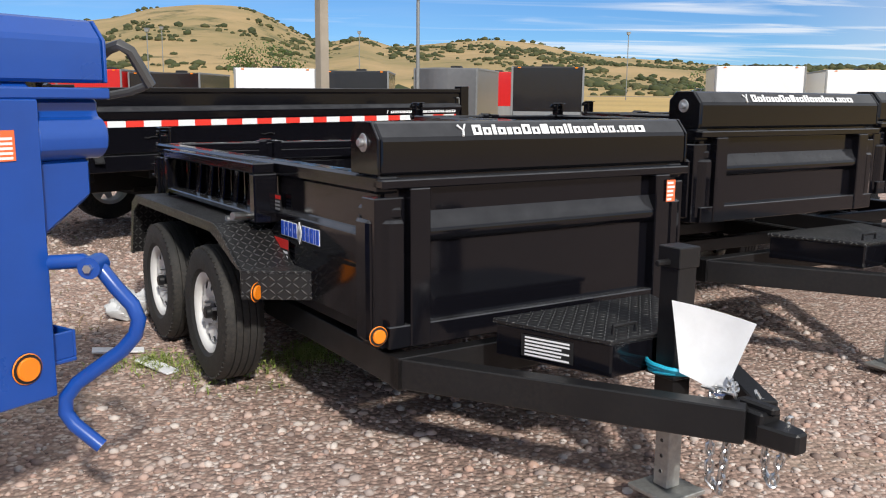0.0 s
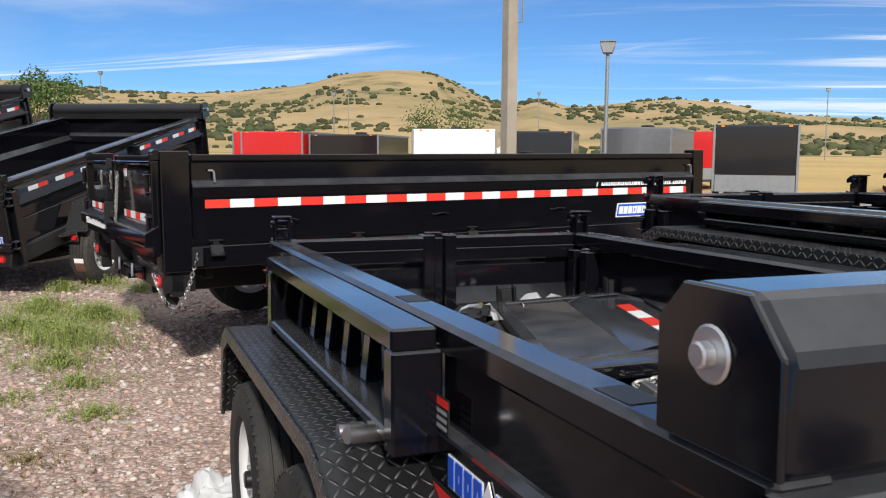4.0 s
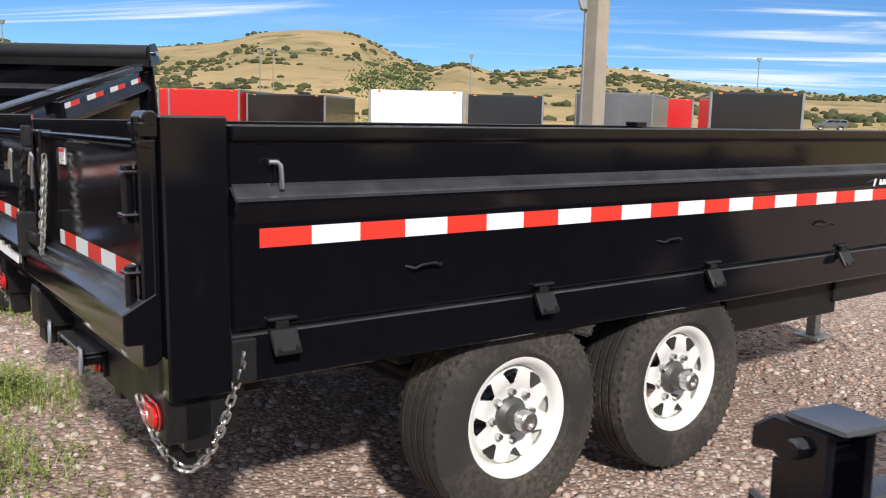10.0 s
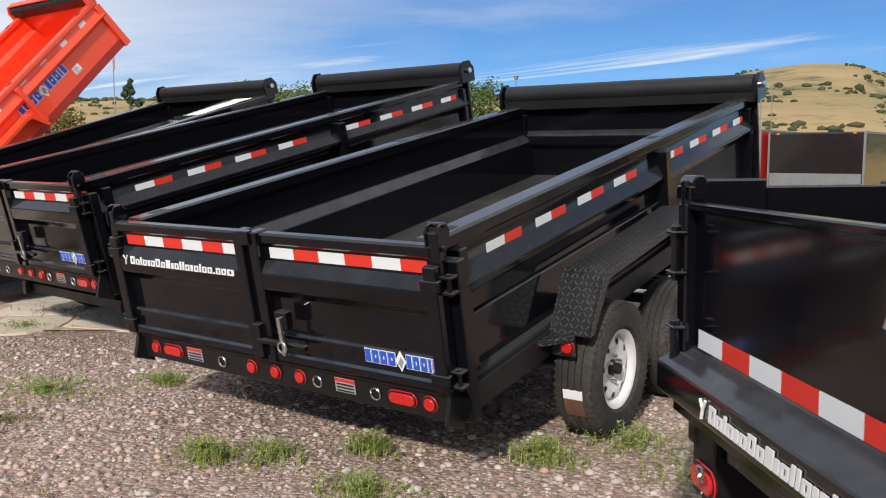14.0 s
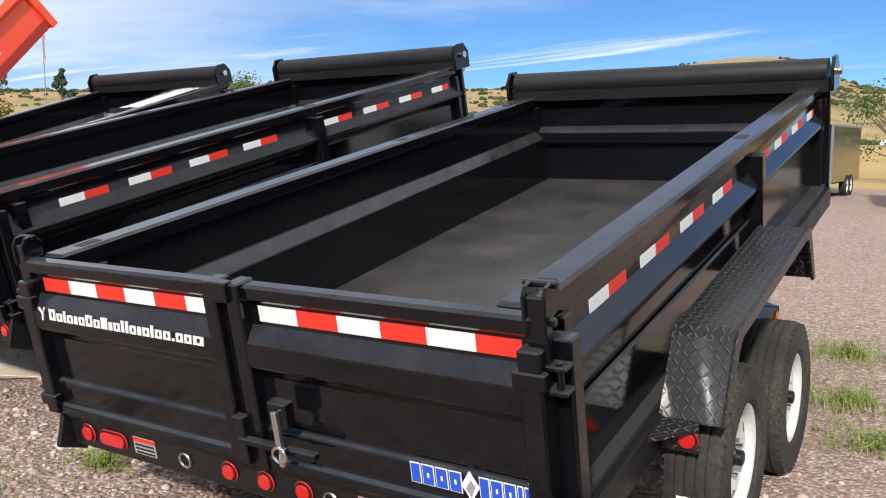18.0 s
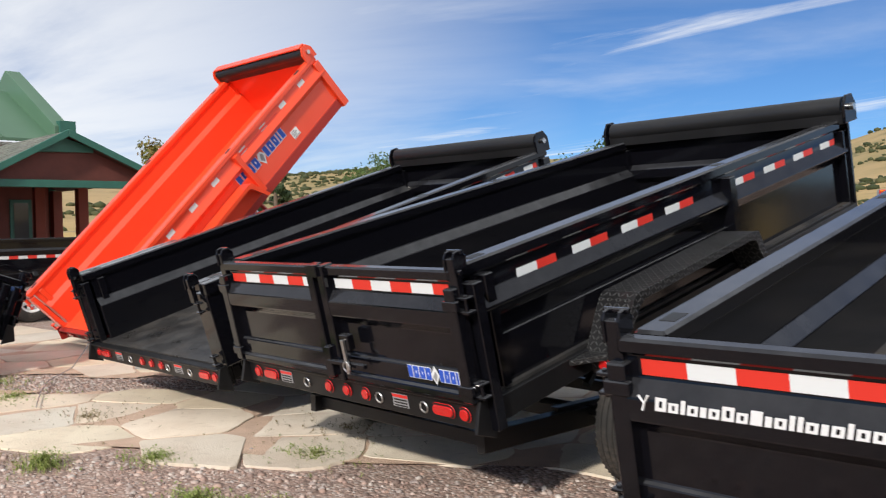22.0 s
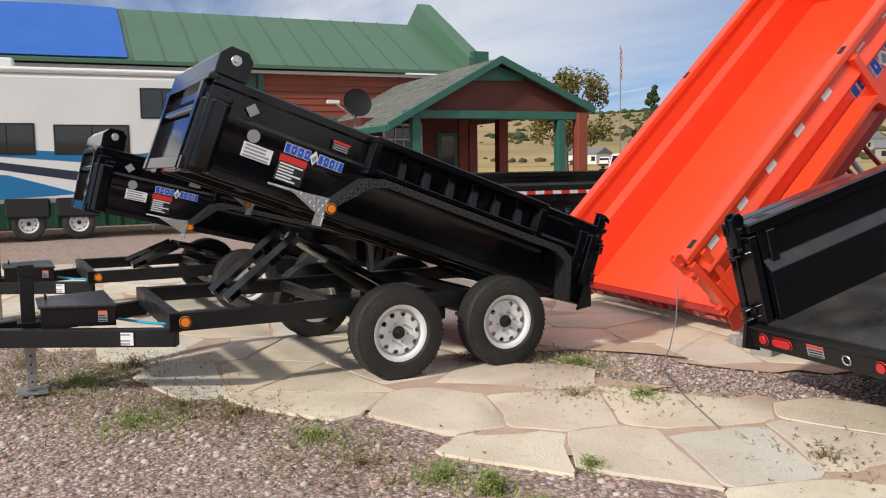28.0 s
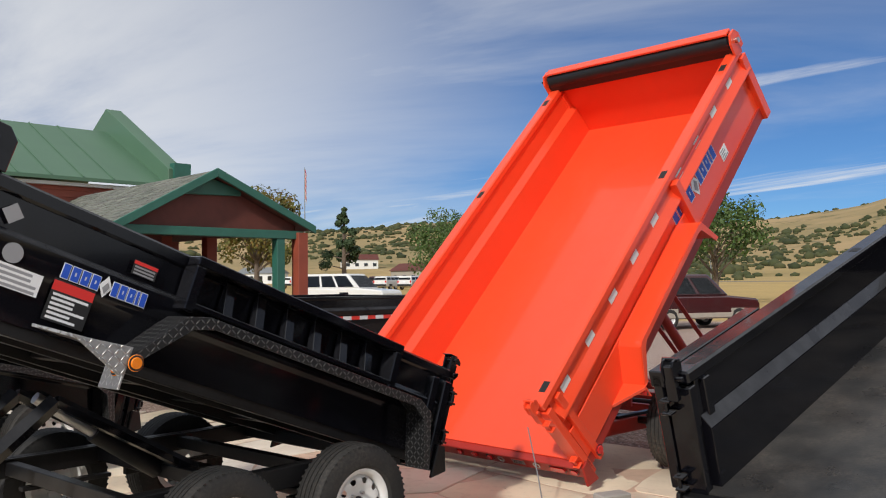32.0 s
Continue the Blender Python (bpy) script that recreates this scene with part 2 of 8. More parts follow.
RIM_SILVER = material("silver_wheel_paint", (0.72, 0.72, 0.71), 0.34, rough_vary=0.2, dust=0.12)
CHROME = material("bright_steel", (0.62, 0.62, 0.62), 0.22, metal=1.0, rough_vary=0.2)
ZINC = material("galvanised_steel", (0.46, 0.46, 0.44), 0.42, metal=0.8, vary=0.5, vary_scale=30, rough_vary=0.2)
TARP = material("rolled_vinyl_tarp", (0.011, 0.011, 0.012), 0.34, rough_vary=0.25, bump=0.3, bump_scale=14)
TAPE_RED = material("red_tape", (0.72, 0.035, 0.02), 0.4, rough_vary=0.15, bump=0.04, bump_scale=400)
TAPE_WHITE = material("white_tape", (0.76, 0.78, 0.78), 0.4, rough_vary=0.15, bump=0.04, bump_scale=400)
DECAL_WHITE = material("white_vinyl", (0.82, 0.82, 0.82), 0.45)
DECAL_BLUE = material("blue_vinyl", (0.02, 0.09, 0.55), 0.4)
DECAL_RED = material("red_vinyl", (0.72, 0.03, 0.025), 0.4)
DECAL_ORANGE = material("orange_vinyl", (0.85, 0.16, 0.05), 0.4)
DECAL_GREY = material("grey_print", (0.30, 0.30, 0.31), 0.5)
DECAL_BLACK = material("black_print", (0.012, 0.012, 0.012), 0.5)
LENS_RED = material("red_lens", (0.62, 0.012, 0.012), 0.12, coat=0.6, bump=0.3, bump_scale=300)
LENS_AMBER = material("amber_lens", (0.90, 0.24, 0.01), 0.12, coat=0.6, bump=0.3, bump_scale=300)
PAPER = material("paper_sheet", (0.80, 0.81, 0.83), 0.6, vary=0.2, vary_scale=9)
CYAN = material("cyan_cable", (0.02, 0.42, 0.60), 0.4)
GREY_DARK = material("dark_grey_metal", (0.10, 0.10, 0.10), 0.35, metal=0.5, rough_vary=0.2)

# ---- mesh tools ----
I4 = Matrix.Identity(4)


def quad_box(bm, lo, hi, m=I4, mat=0):
    (x0, y0, z0), (x1, y1, z1) = lo, hi
    v = [bm.verts.new(m @ Vector(p)) for p in ((x0, y0, z0), (x1, y0, z0), (x1, y1, z0), (x0, y1, z0), (x0, y0, z1), (x1, y0, z1), (x1, y1, z1), (x0, y1, z1))]
    for f in ((3, 2, 1, 0), (4, 5, 6, 7), (0, 1, 5, 4), (1, 2, 6, 5), (2, 3, 7, 6), (3, 0, 4, 7)):
        bm.faces.new([v[i] for i in f]).material_index = mat


def prism(bm, poly, lo, hi, axis="x", m=I4, mat=0):
    """A polygon carried along an axis. The polygon is in the other two axes, in the order yz, xz or xy."""
    def at(p, h):
        return m @ Vector({"x": (h, p[0], p[1]), "y": (p[0], h, p[1]), "z": (p[0], p[1], h)}[axis])
    a, b = [bm.verts.new(at(p, lo)) for p in poly], [bm.verts.new(at(p, hi)) for p in poly]
    n = len(poly)
    faces = [bm.faces.new(a), bm.faces.new(b[::-1])]
    faces += [bm.faces.new((a[i], b[i], b[(i + 1) % n], a[(i + 1) % n])) for i in range(n)]
    for f in faces:
        f.material_index = mat


def rod(bm, p, q, r, n=12, r2=None, mat=0, m=I4):
    p, q = m @ Vector(p), m @ Vector(q)
    turn = (q - p).to_track_quat("Z", "Y").to_matrix()
    rings = []
    for c, rr in ((p, r), (q, r if r2 is None else r2)):
        rings.append([bm.verts.new(c + turn @ Vector((rr * math.cos(2 * math.pi * k / n), rr * math.sin(2 * math.pi * k / n), 0))) for k in range(n)])
    faces = [bm.faces.new(rings[0][::-1]), bm.faces.new(rings[1])]
    faces += [bm.faces.new((rings[0][k], rings[0][(k + 1) % n], rings[1][(k + 1) % n], rings[1][k])) for k in range(n)]
    for f in faces:
        f.material_index = mat


def pipe(bm, pts, r, n=8, mat=0, m=I4, closed=False):
    """A round bar along a line of points."""
    pts = [m @ Vector(p) for p in pts]
    cnt = len(pts)
    rings, up = [], Vector((0.13, 0.31, 0.94)).normalized()
    for i, p in enumerate(pts):
        a, b = (pts[(i - 1) % cnt], pts[(i + 1) % cnt]) if closed else (pts[max(i - 1, 0)], pts[min(i + 1, cnt - 1)])
        t = (b - a).normalized()
        s = t.cross(up)
        s = (s if s.length > 1e-4 else t.cross(Vector((1, 0, 0)))).normalized()
        w = s.cross(t)
        up = w
        rings.append([bm.verts.new(p + r * (math.cos(2 * math.pi * k / n) * s + math.sin(2 * math.pi * k / n) * w)) for k in range(n)])
    last = cnt if closed else cnt - 1
    for i in range(last):
        a, b = rings[i], rings[(i + 1) % cnt]
        for k in range(n):
            bm.faces.new((a[k], a[(k + 1) % n], b[(k + 1) % n], b[k])).material_index = mat
    if not closed:
        bm.faces.new(rings[0][::-1]).material_index = mat
        bm.faces.new(rings[-1]).material_index = mat


def lathe(bm, profile, n=40, m=I4, mat=0, closed=True):
    """A profile of (radius, height) turned about the z axis."""
    rings = [[bm.verts.new(m @ Vector((r * math.cos(2 * math.pi * k / n), r * math.sin(2 * math.pi * k / n), h))) for k in range(n)] for r, h in profile]
    pairs = list(zip(rings, rings[1:])) + ([(rings[-1], rings[0])] if closed else [])
    for a, b in pairs:
        for k in range(n):
            bm.faces.new((a[k], a[(k + 1) % n], b[(k + 1) % n], b[k])).material_index = mat


def ball(bm, c, r, squash=(1, 1, 1), sub=1, mat=0, m=I4):
    made = bmesh.ops.create_icosphere(bm, subdivisions=sub, radius=1, matrix=m @ Matrix.Translation(c) @ Matrix.Diagonal((r * squash[0], r * squash[1], r * squash[2], 1)))
    for v in made["verts"]:
        for f in v.link_faces:
            f.material_index = mat


def finish(bm, mats, bevel=0.0, angle=40):
    bmesh.ops.recalc_face_normals(bm, faces=bm.faces)
    if bevel:
        edges = [e for e in bm.edges if len(e.link_faces) == 2 and e.calc_face_angle(0) > radians(30)]
        bmesh.ops.bevel(bm, geom=edges, offset=bevel, segments=1, affect="EDGES", clamp_overlap=True)
    me = bpy.data.meshes.new("mesh")
    bm.to_mesh(me)
    bm.free()
    for mt in (mats if isinstance(mats, (list, tuple)) else [mats]):
        me.materials.append(mt)
    me.shade_smooth()
    me.set_sharp_from_angle(angle=radians(min(angle, 19) if bevel else angle))
    return me


def part(name, bm, mats, parent=None, label="", bevel=0.0, m=None, angle=40):
    """Links a bmesh, or a mesh that is there already, as one object under its thing."""
    me = bm if isinstance(bm, bpy.types.Mesh) else finish(bm, mats, bevel, angle)
    ob = new(name, me)
    if parent is not None:
        ob.parent = parent
    if m is not None:
        ob.matrix_basis = m
    if label:
        tagged(ob, label)
    return ob


def pieces(name, bm, mats, parent, label="", bevel=0.0, angle=40):
    """Links every separate piece of a bmesh as a part of its own."""
    left, groups = set(bm.verts), []
    while left:
        stack, got = [next(iter(left))], set()
        while stack:
            v = stack.pop()
            if v in got:
                continue
            got.add(v)
            stack += [e.other_vert(v) for e in v.link_edges]
        left -= got
        groups.append(got)
    groups.sort(key=lambda g: tuple(round(c, 3) for c in sum((v.co for v in g), Vector()) / len(g)))
    for got in groups:
        one, idx = bmesh.new(), {}
        for v in sorted(got, key=lambda v: v.index):
            idx[v] = one.verts.new(v.co)
        for f in {f for v in got for f in v.link_faces}:
            one.faces.new([idx[v] for v in f.verts]).material_index = f.material_index
        mt = mats
        if isinstance(mats, (list, tuple)):
            used = {f.material_index for f in one.faces}
            if len(used) == 1:
                mt = mats[used.pop()]
                for f in one.faces:
                    f.material_index = 0
        part(name, one, mt, parent, label, bevel, None, angle)
    bm.free()


def thing(name, m, label, category, group="", kind=""):
    ob = new(name)
    ob.matrix_world = m
    ob.empty_display_size = 0.2
    return tagged(ob, label, category, group, kind)


def solid(name, bm, mats, label, category="", group="", kind="", bevel=0.0, m=None, angle=40):
    return tagged(part(name, bm, mats, None, "", bevel, m, angle), label, category, group, kind)


def boxes(*items, m=I4):
    bm = bmesh.new()
    for it in items:
        quad_box(bm, it[0], it[1], m, it[2] if len(it) > 2 else 0)
    return bm


CACHE = {}


def cached(key, make):
    if key not in CACHE:
        CACHE[key] = make()
    return CACHE[key]


def chain_mesh(pts, link=0.05, wire=0.0055, mat=0):
    """Welded chain along a line of points, links turned by quarter turns."""
    bm = bmesh.new()
    pts = [Vector(p) for p in pts]
    line = []
    for a, b in zip(pts, pts[1:]):
        n = max(1, round((b - a).length / (link * 0.72)))
        line += [(a + (b - a) * ((k + 0.5) / n), (b - a).normalized()) for k in range(n)]
    for i, (c, t) in enumerate(line):
        turn = t.to_track_quat("Z", "Y").to_matrix().to_4x4() @ Matrix.Rotation(radians(90 * (i % 2) + 20), 4, "Z")
        ring = []
        for k in range(10):
            a = 2 * math.pi * k / 10
            ring.append((math.cos(a) * link * 0.29, 0, math.sin(a) * link * 0.29 + (link * 0.21 if math.sin(a) > 0 else -link * 0.21)))
        pipe(bm, ring, wire, 5, mat, Matrix.Translation(c) @ turn, closed=True)
    return bm


def sag(a, b, drop, n=8):
    a, b = Vector(a), Vector(b)
    return [a + (b - a) * (k / n) - Vector((0, 0, drop * 4 * (k / n) * (1 - k / n))) for k in range(n + 1)]


def mark_blocks(bm, shapes, length, height, m, mat=0, depth=0.003, slant=0.18, grow=0.0, gap=0.16):
    """A trade mark as a row of plain leaning blocks. Each shape is its width, its height and whether it has a slot."""
    unit = length / (sum(w for w, _, _ in shapes) + gap * (len(shapes) - 1))
    x = 0.0
    for w, h, slot in shapes:
        w, h = w * unit, h * height

        def bar(x0, x1, z0, z1):
            poly = [(x0 + slant * z0, z0), (x1 + slant * z0, z0), (x1 + slant * z1, z1), (x0 + slant * z1, z1)]
            prism(bm, poly, 0, -depth, "y", m, mat)
        if slot and not grow:
            t, e = w * (0.34 if slant else 0.38), h * (0.24 if slant else 0.36)
            bar(x, x + t, 0, h), bar(x + w - t, x + w, 0, h)
            bar(x + t, x + w - t, 0, e), bar(x + t, x + w - t, h - e, h)
        else:
            bar(x - grow, x + w + grow, -grow, h + grow)
        x += w + gap * unit


BIG, LOW_, SLIM, STUB = (0.8, 1.0, True), (0.72, 0.72, True), (0.32, 1.0, False), (0.42, 0.72, False)
SITE_SHAPES = [BIG, LOW_, SLIM, LOW_, STUB, LOW_, BIG, LOW_, (0.75, 1.0, False), STUB, LOW_, SLIM, SLIM, LOW_, STUB, LOW_, SLIM, LOW_, LOW_, (0.28, 0.2, False), LOW_, LOW_, (1.05, 0.72, True)]


def site_mark(parent, m, length):
    """White vinyl web address of the dealer, kept to blocks."""
    bm = bmesh.new()
    h = length * 0.05
    mark_blocks(bm, SITE_SHAPES, length * 0.94, h, m @ Matrix.Translation((length * 0.06, 0, 0)))
    pipe(bm, [(0, -0.002, h), (h * 0.4, -0.002, h * 0.45), (h * 0.75, -0.002, h * 1.05)], h * 0.1, 5, 0, m)
    pipe(bm, [(h * 0.4, -0.002, h * 0.5), (h * 0.2, -0.002, -h * 0.1)], h * 0.1, 5, 0, m)
    part("dealer_mark", bm, DECAL_WHITE, parent, "white vinyl dealer lettering kept as blocks")


def maker_mark(parent, m, length):
    """Blue maker's mark with a white edge and a small diamond in the middle."""
    bm = bmesh.new()
    h = length * 0.15
    full, ring = (0.8, 1.0, False), (0.95, 1.0, True)
    for x0, shapes in ((0, [full, ring, ring, ring]), (length * 0.58, [full, ring, ring, (0.36, 1.0, False), full])):
        mark_blocks(bm, shapes, length * 0.42, h, m @ Matrix.Translation((x0, 0.0, 0)), 1, 0.002, 0.0, h * 0.055, gap=0.3)
        mark_blocks(bm, shapes, length * 0.42, h, m @ Matrix.Translation((x0, -0.002, 0)), 0, 0.002, 0.0, gap=0.3)
    c = length * 0.5
    prism(bm, [(c - h * 0.5, h * 0.45), (c, -h * 0.35), (c + h * 0.5, h * 0.45), (c, h * 1.25)], -0.001, -0.004, "y", m, 1)
    prism(bm, [(c - h * 0.25, h * 0.3), (c + h * 0.02, -h * 0.1), (c + h * 0.28, h * 0.5), (c + h * 0.05, h * 0.8)], -0.004, -0.006, "y", m, 2)
    part("maker_mark", bm, [DECAL_BLUE, DECAL_WHITE, DECAL_GREY], parent, "blue and white maker mark kept as blocks")


def label_plate(parent, m, w, h, head=None, lines=5, ink=DECAL_BLACK, ground=DECAL_WHITE, name="warning_label", text="sticker with small print"):
    """A sticker: one sheet with a coloured head and bars for its small print."""
    bm = bmesh.new()
    xs = [0, w * 0.07, w * 0.62, w * 0.78, w * 0.93, w]
    zs, kinds = [h], []
    if head is not None:
        zs += [h * 0.96, h * 0.72]
        kinds += [0, 1]
    top = zs[-1]
    step = (top - 0.05 * h) / lines
    rnd = random.Random(int(w * 1e4) + lines)
    for k in range(lines):
        zs += [top - step * (k + 0.45), top - step * (k + 1)]
        kinds += [0, rnd.choice((2, 3, 4, 4))]
    zs.append(0.0)
    kinds.append(0)
    grid = [[bm.verts.new(m @ Vector((x, -0.003, z))) for x in xs] for z in zs]
    for i, kind in enumerate(kinds):
        for j in range(5):
            f = bm.faces.new((grid[i][j], grid[i + 1][j], grid[i + 1][j + 1], grid[i][j + 1]))
            f.material_index = 1 if kind == 1 else 2 if kind >= 2 and 1 <= j < kind else 0
    back = [[bm.verts.new(m @ Vector((x, -0.0002, z))) for x in (0, w)] for z in (h, 0)]
    rim = [(grid[0], back[0][0], back[0][1]), (grid[-1][::-1], back[1][1], back[1][0]), ([r[0] for r in grid][::-1], back[1][0], back[0][0]), ([r[-1] for r in grid], back[0][1], back[1][1])]
    for edge, p, q in rim:
        bm.faces.new(list(edge) + [q, p])
    part(name, bm, [ground, head or ground, ink], parent, text)


def tape(parent, m, length, h, piece, first=0, both=True, gap=0.0, pale=False):
    """Reflective tape: red and white pieces in turn."""
    bm = bmesh.new()
    x, k = 0.0, first
    while x < length - 1e-3:
        e = min(x + piece, length)
        if not pale or k % 2:
            quad_box(bm, (x, -0.002, 0), (e, 0, h), m, k % 2)
        x, k = e, k + 1
        if gap and (k - first) % 2 == 0:
            x += gap
    pieces("reflective_tape", bm, [TAPE_RED, TAPE_WHITE], parent)


def lamp(parent, m, w, h, lens, name="tail_light", text=""):
    """A lamp in a black rubber grommet, on a face that looks along -y."""
    bm = bmesh.new()
    n = 20

    def ring(a, b):
        r = min(a, b)
        pts = []
        for k in range(n):
            t = 2 * math.pi * (k + 0.5) / n
            pts.append((math.copysign(a - r, math.cos(t)) + r * math.cos(t), math.copysign(b - r, math.sin(t)) + r * math.sin(t)))
        return pts
    prism(bm, ring(w / 2 + 0.012, h / 2 + 0.012), 0, -0.008, "y", m, 1)
    prism(bm, ring(w / 2, h / 2), -0.006, -0.018, "y", m, 0)
    part(name, bm, [lens, DECAL_BLACK], parent, text, bevel=0.003)


def wheel_meshes(kind):
    """Tyre, rim and hub about the local z axis, which points outwards."""
    r, w, rim = {"small": (0.345, 0.205, 0.195), "large": (0.372, 0.225, 0.205), "heavy": (0.392, 0.235, 0.215)}[kind]
    bm = bmesh.new()
    g = 0.009
    prof = [(rim + 0.004, -w * 0.40), (rim + 0.03, -w * 0.5), (r * 0.86, -w * 0.53), (r * 0.965, -w * 0.46), (r * 0.99, -w * 0.37)]
    for c in (-0.25, -0.085, 0.085, 0.25):
        prof += [(r, w * (c - 0.06)), (r, w * (c - 0.022)), (r - g, w * (c - 0.016)), (r - g, w * (c + 0.016)), (r, w * (c + 0.022)), (r, w * (c + 0.06))]
    prof += [(r * 0.99, w * 0.37), (r * 0.965, w * 0.46), (r * 0.86, w * 0.53), (rim + 0.03, w * 0.5), (rim + 0.004, w * 0.40)]
    lathe(bm, prof, 56)
    # shoulder lugs
    for k in range(56):
        a = 2 * math.pi * k / 56
        for s in (-1, 1):
            quad_box(bm, (r * 0.95, -0.006, s * w * 0.44 - 0.011), (r * 0.975, 0.006, s * w * 0.44 + 0.011), Matrix.Rotation(a, 4, "Z"))
    tyre = finish(bm, RUBBER if kind != "small" else RUBBER_CLEAN, angle=32)
    bm = bmesh.new()
    lathe(bm, [(rim + 0.012, w * 0.43), (rim + 0.016, w * 0.40), (rim, w * 0.34), (rim - 0.012, w * 0.2), (rim - 0.014, -w * 0.42), (rim + 0.006, -w * 0.44), (rim - 0.03, -w * 0.42),
               (rim - 0.03, w * 0.16), (rim - 0.02, w * 0.33), (rim - 0.006, w * 0.42)], 48)
    # dish with real openings
    n_hole, n = (10, 60) if kind == "small" else (8, 64)
    ro, ri, z0 = rim - 0.026, 0.066 if kind == "heavy" else 0.046, w * 0.16
    per = n // n_hole
    rads = [ro, rim * (0.83 if kind == "heavy" else 0.80), rim * (0.58 if kind == "heavy" else 0.63), rim * 0.5, ri]
    zs = [z0, z0 + 0.03, z0 + 0.035, z0 + 0.02, z0 + 0.014]
    grid = [[bm.verts.new((rr * math.cos(2 * math.pi * k / n), rr * math.sin(2 * math.pi * k / n), zz)) for k in range(n)] for rr, zz in zip(rads, zs)]
    first, last = (1, 4) if kind == "small" else (1, 6) if kind == "heavy" else (2, 5)
    narrow = {"small": (0.85, 0.72), "large": (0.88, 0.66), "heavy": (0.86, 0.34)}[kind]
    for k in range(0, n, per):
        mid = k + (first + last) / 2
        for j, f in zip((1, 2), narrow):
            for e in range(first, last + 1):
                edge = e in (first, last)
                rr = rads[j] + ((-0.007 if j == 1 else 0.005) if edge else 0)
                a = 2 * math.pi * (mid + f * (k + e - mid)) / n
                grid[j][(k + e) % n].co = (rr * math.cos(a), rr * math.sin(a), zs[j])
    for j in range(4):
        for k in range(n):
            if not (j == 1 and first <= k % per < last):
                bm.faces.new((grid[j][k], grid[j][(k + 1) % n], grid[j + 1][(k + 1) % n], grid[j + 1][k]))
    back = [bm.verts.new((v.co.x, v.co.y, v.co.z - 0.012)) for v in grid[4]]
    for k in range(n):
        bm.faces.new((grid[4][k], grid[4][(k + 1) % n], back[(k + 1) % n], back[k]))
    rimm = finish(bm, RIM_WHITE if kind == "heavy" else RIM_SILVER, angle=50)
    bm = bmesh.new()
    q = 1.0 if kind == "heavy" else 0.7
    lathe(bm, [(0.0, z0 - 0.05), (0.068 * q, z0 - 0.05), (0.068 * q, z0 + 0.03 * q), (0.046 * q, z0 + 0.045 * q), (0.044 * q, z0 + 0.085 * q), (0.036 * q, z0 + 0.092 * q), (0.0, z0 + 0.092 * q)], 20, closed=False)
    if kind == "heavy":
        lathe(bm, [(0.0, z0 + 0.09), (0.040, z0 + 0.09), (0.040, z0 + 0.125), (0.034, z0 + 0.132), (0.022, z0 + 0.132), (0.020, z0 + 0.122), (0.0, z0 + 0.122)], 20, mat=1, closed=False)
    hub = finish(bm, [GREY_DARK if kind == "heavy" else BLACK_DULL, CHROME])
    bm = bmesh.new()
    rod(bm, (0.093 if kind == "heavy" else 0.07, 0, z0 + 0.01), (0.093 if kind == "heavy" else 0.07, 0, z0 + 0.045), 0.012 if kind == "heavy" else 0.009, 6)
    nuts = finish(bm, CHROME)
    return tyre, rimm, hub, nuts, r, w


def wheel(parent, kind, x, y, z, side, spin=0.0):
    """A wheel whose outer face looks to side (+1 right, -1 left); x is the middle of the tread."""
    tyre, rimm, hub, nuts, r, w = cached("wheel " + kind, lambda: wheel_meshes(kind))
    m = Matrix.Translation((x, y, z)) @ Matrix.Rotation(radians(90 * side), 4, "Y") @ Matrix.Rotation(spin, 4, "Z")
    rim_ob = part("wheel", rimm, None, parent, m=m)
    part("tyre", tyre, None, rim_ob)
    part("hub", hub, None, rim_ob)
    lugs = 8 if kind == "heavy" else 6
    for k in range(lugs):
        part("lug_nut", nuts, None, rim_ob, m=Matrix.Rotation(2 * math.pi * (k + 0.4) / lugs, 4, "Z"))
    return rim_ob

# ---- trailers ----
def on_face(side, a, b, z):
    """Matrix for flat things on a side of a trailer: local x runs to the right as one looks at it, -y stands out, z is up."""
    cols = {"rear": ((1, 0, 0), (0, 1, 0)), "front": ((-1, 0, 0), (0, -1, 0)), "right": ((0, 1, 0), (-1, 0, 0)), "left": ((0, -1, 0), (1, 0, 0))}[side]
    m = Matrix.Identity(4)
    m.col[0][:3], m.col[1][:3] = cols
    m.col[3][:3] = (a, b, z)
    return m


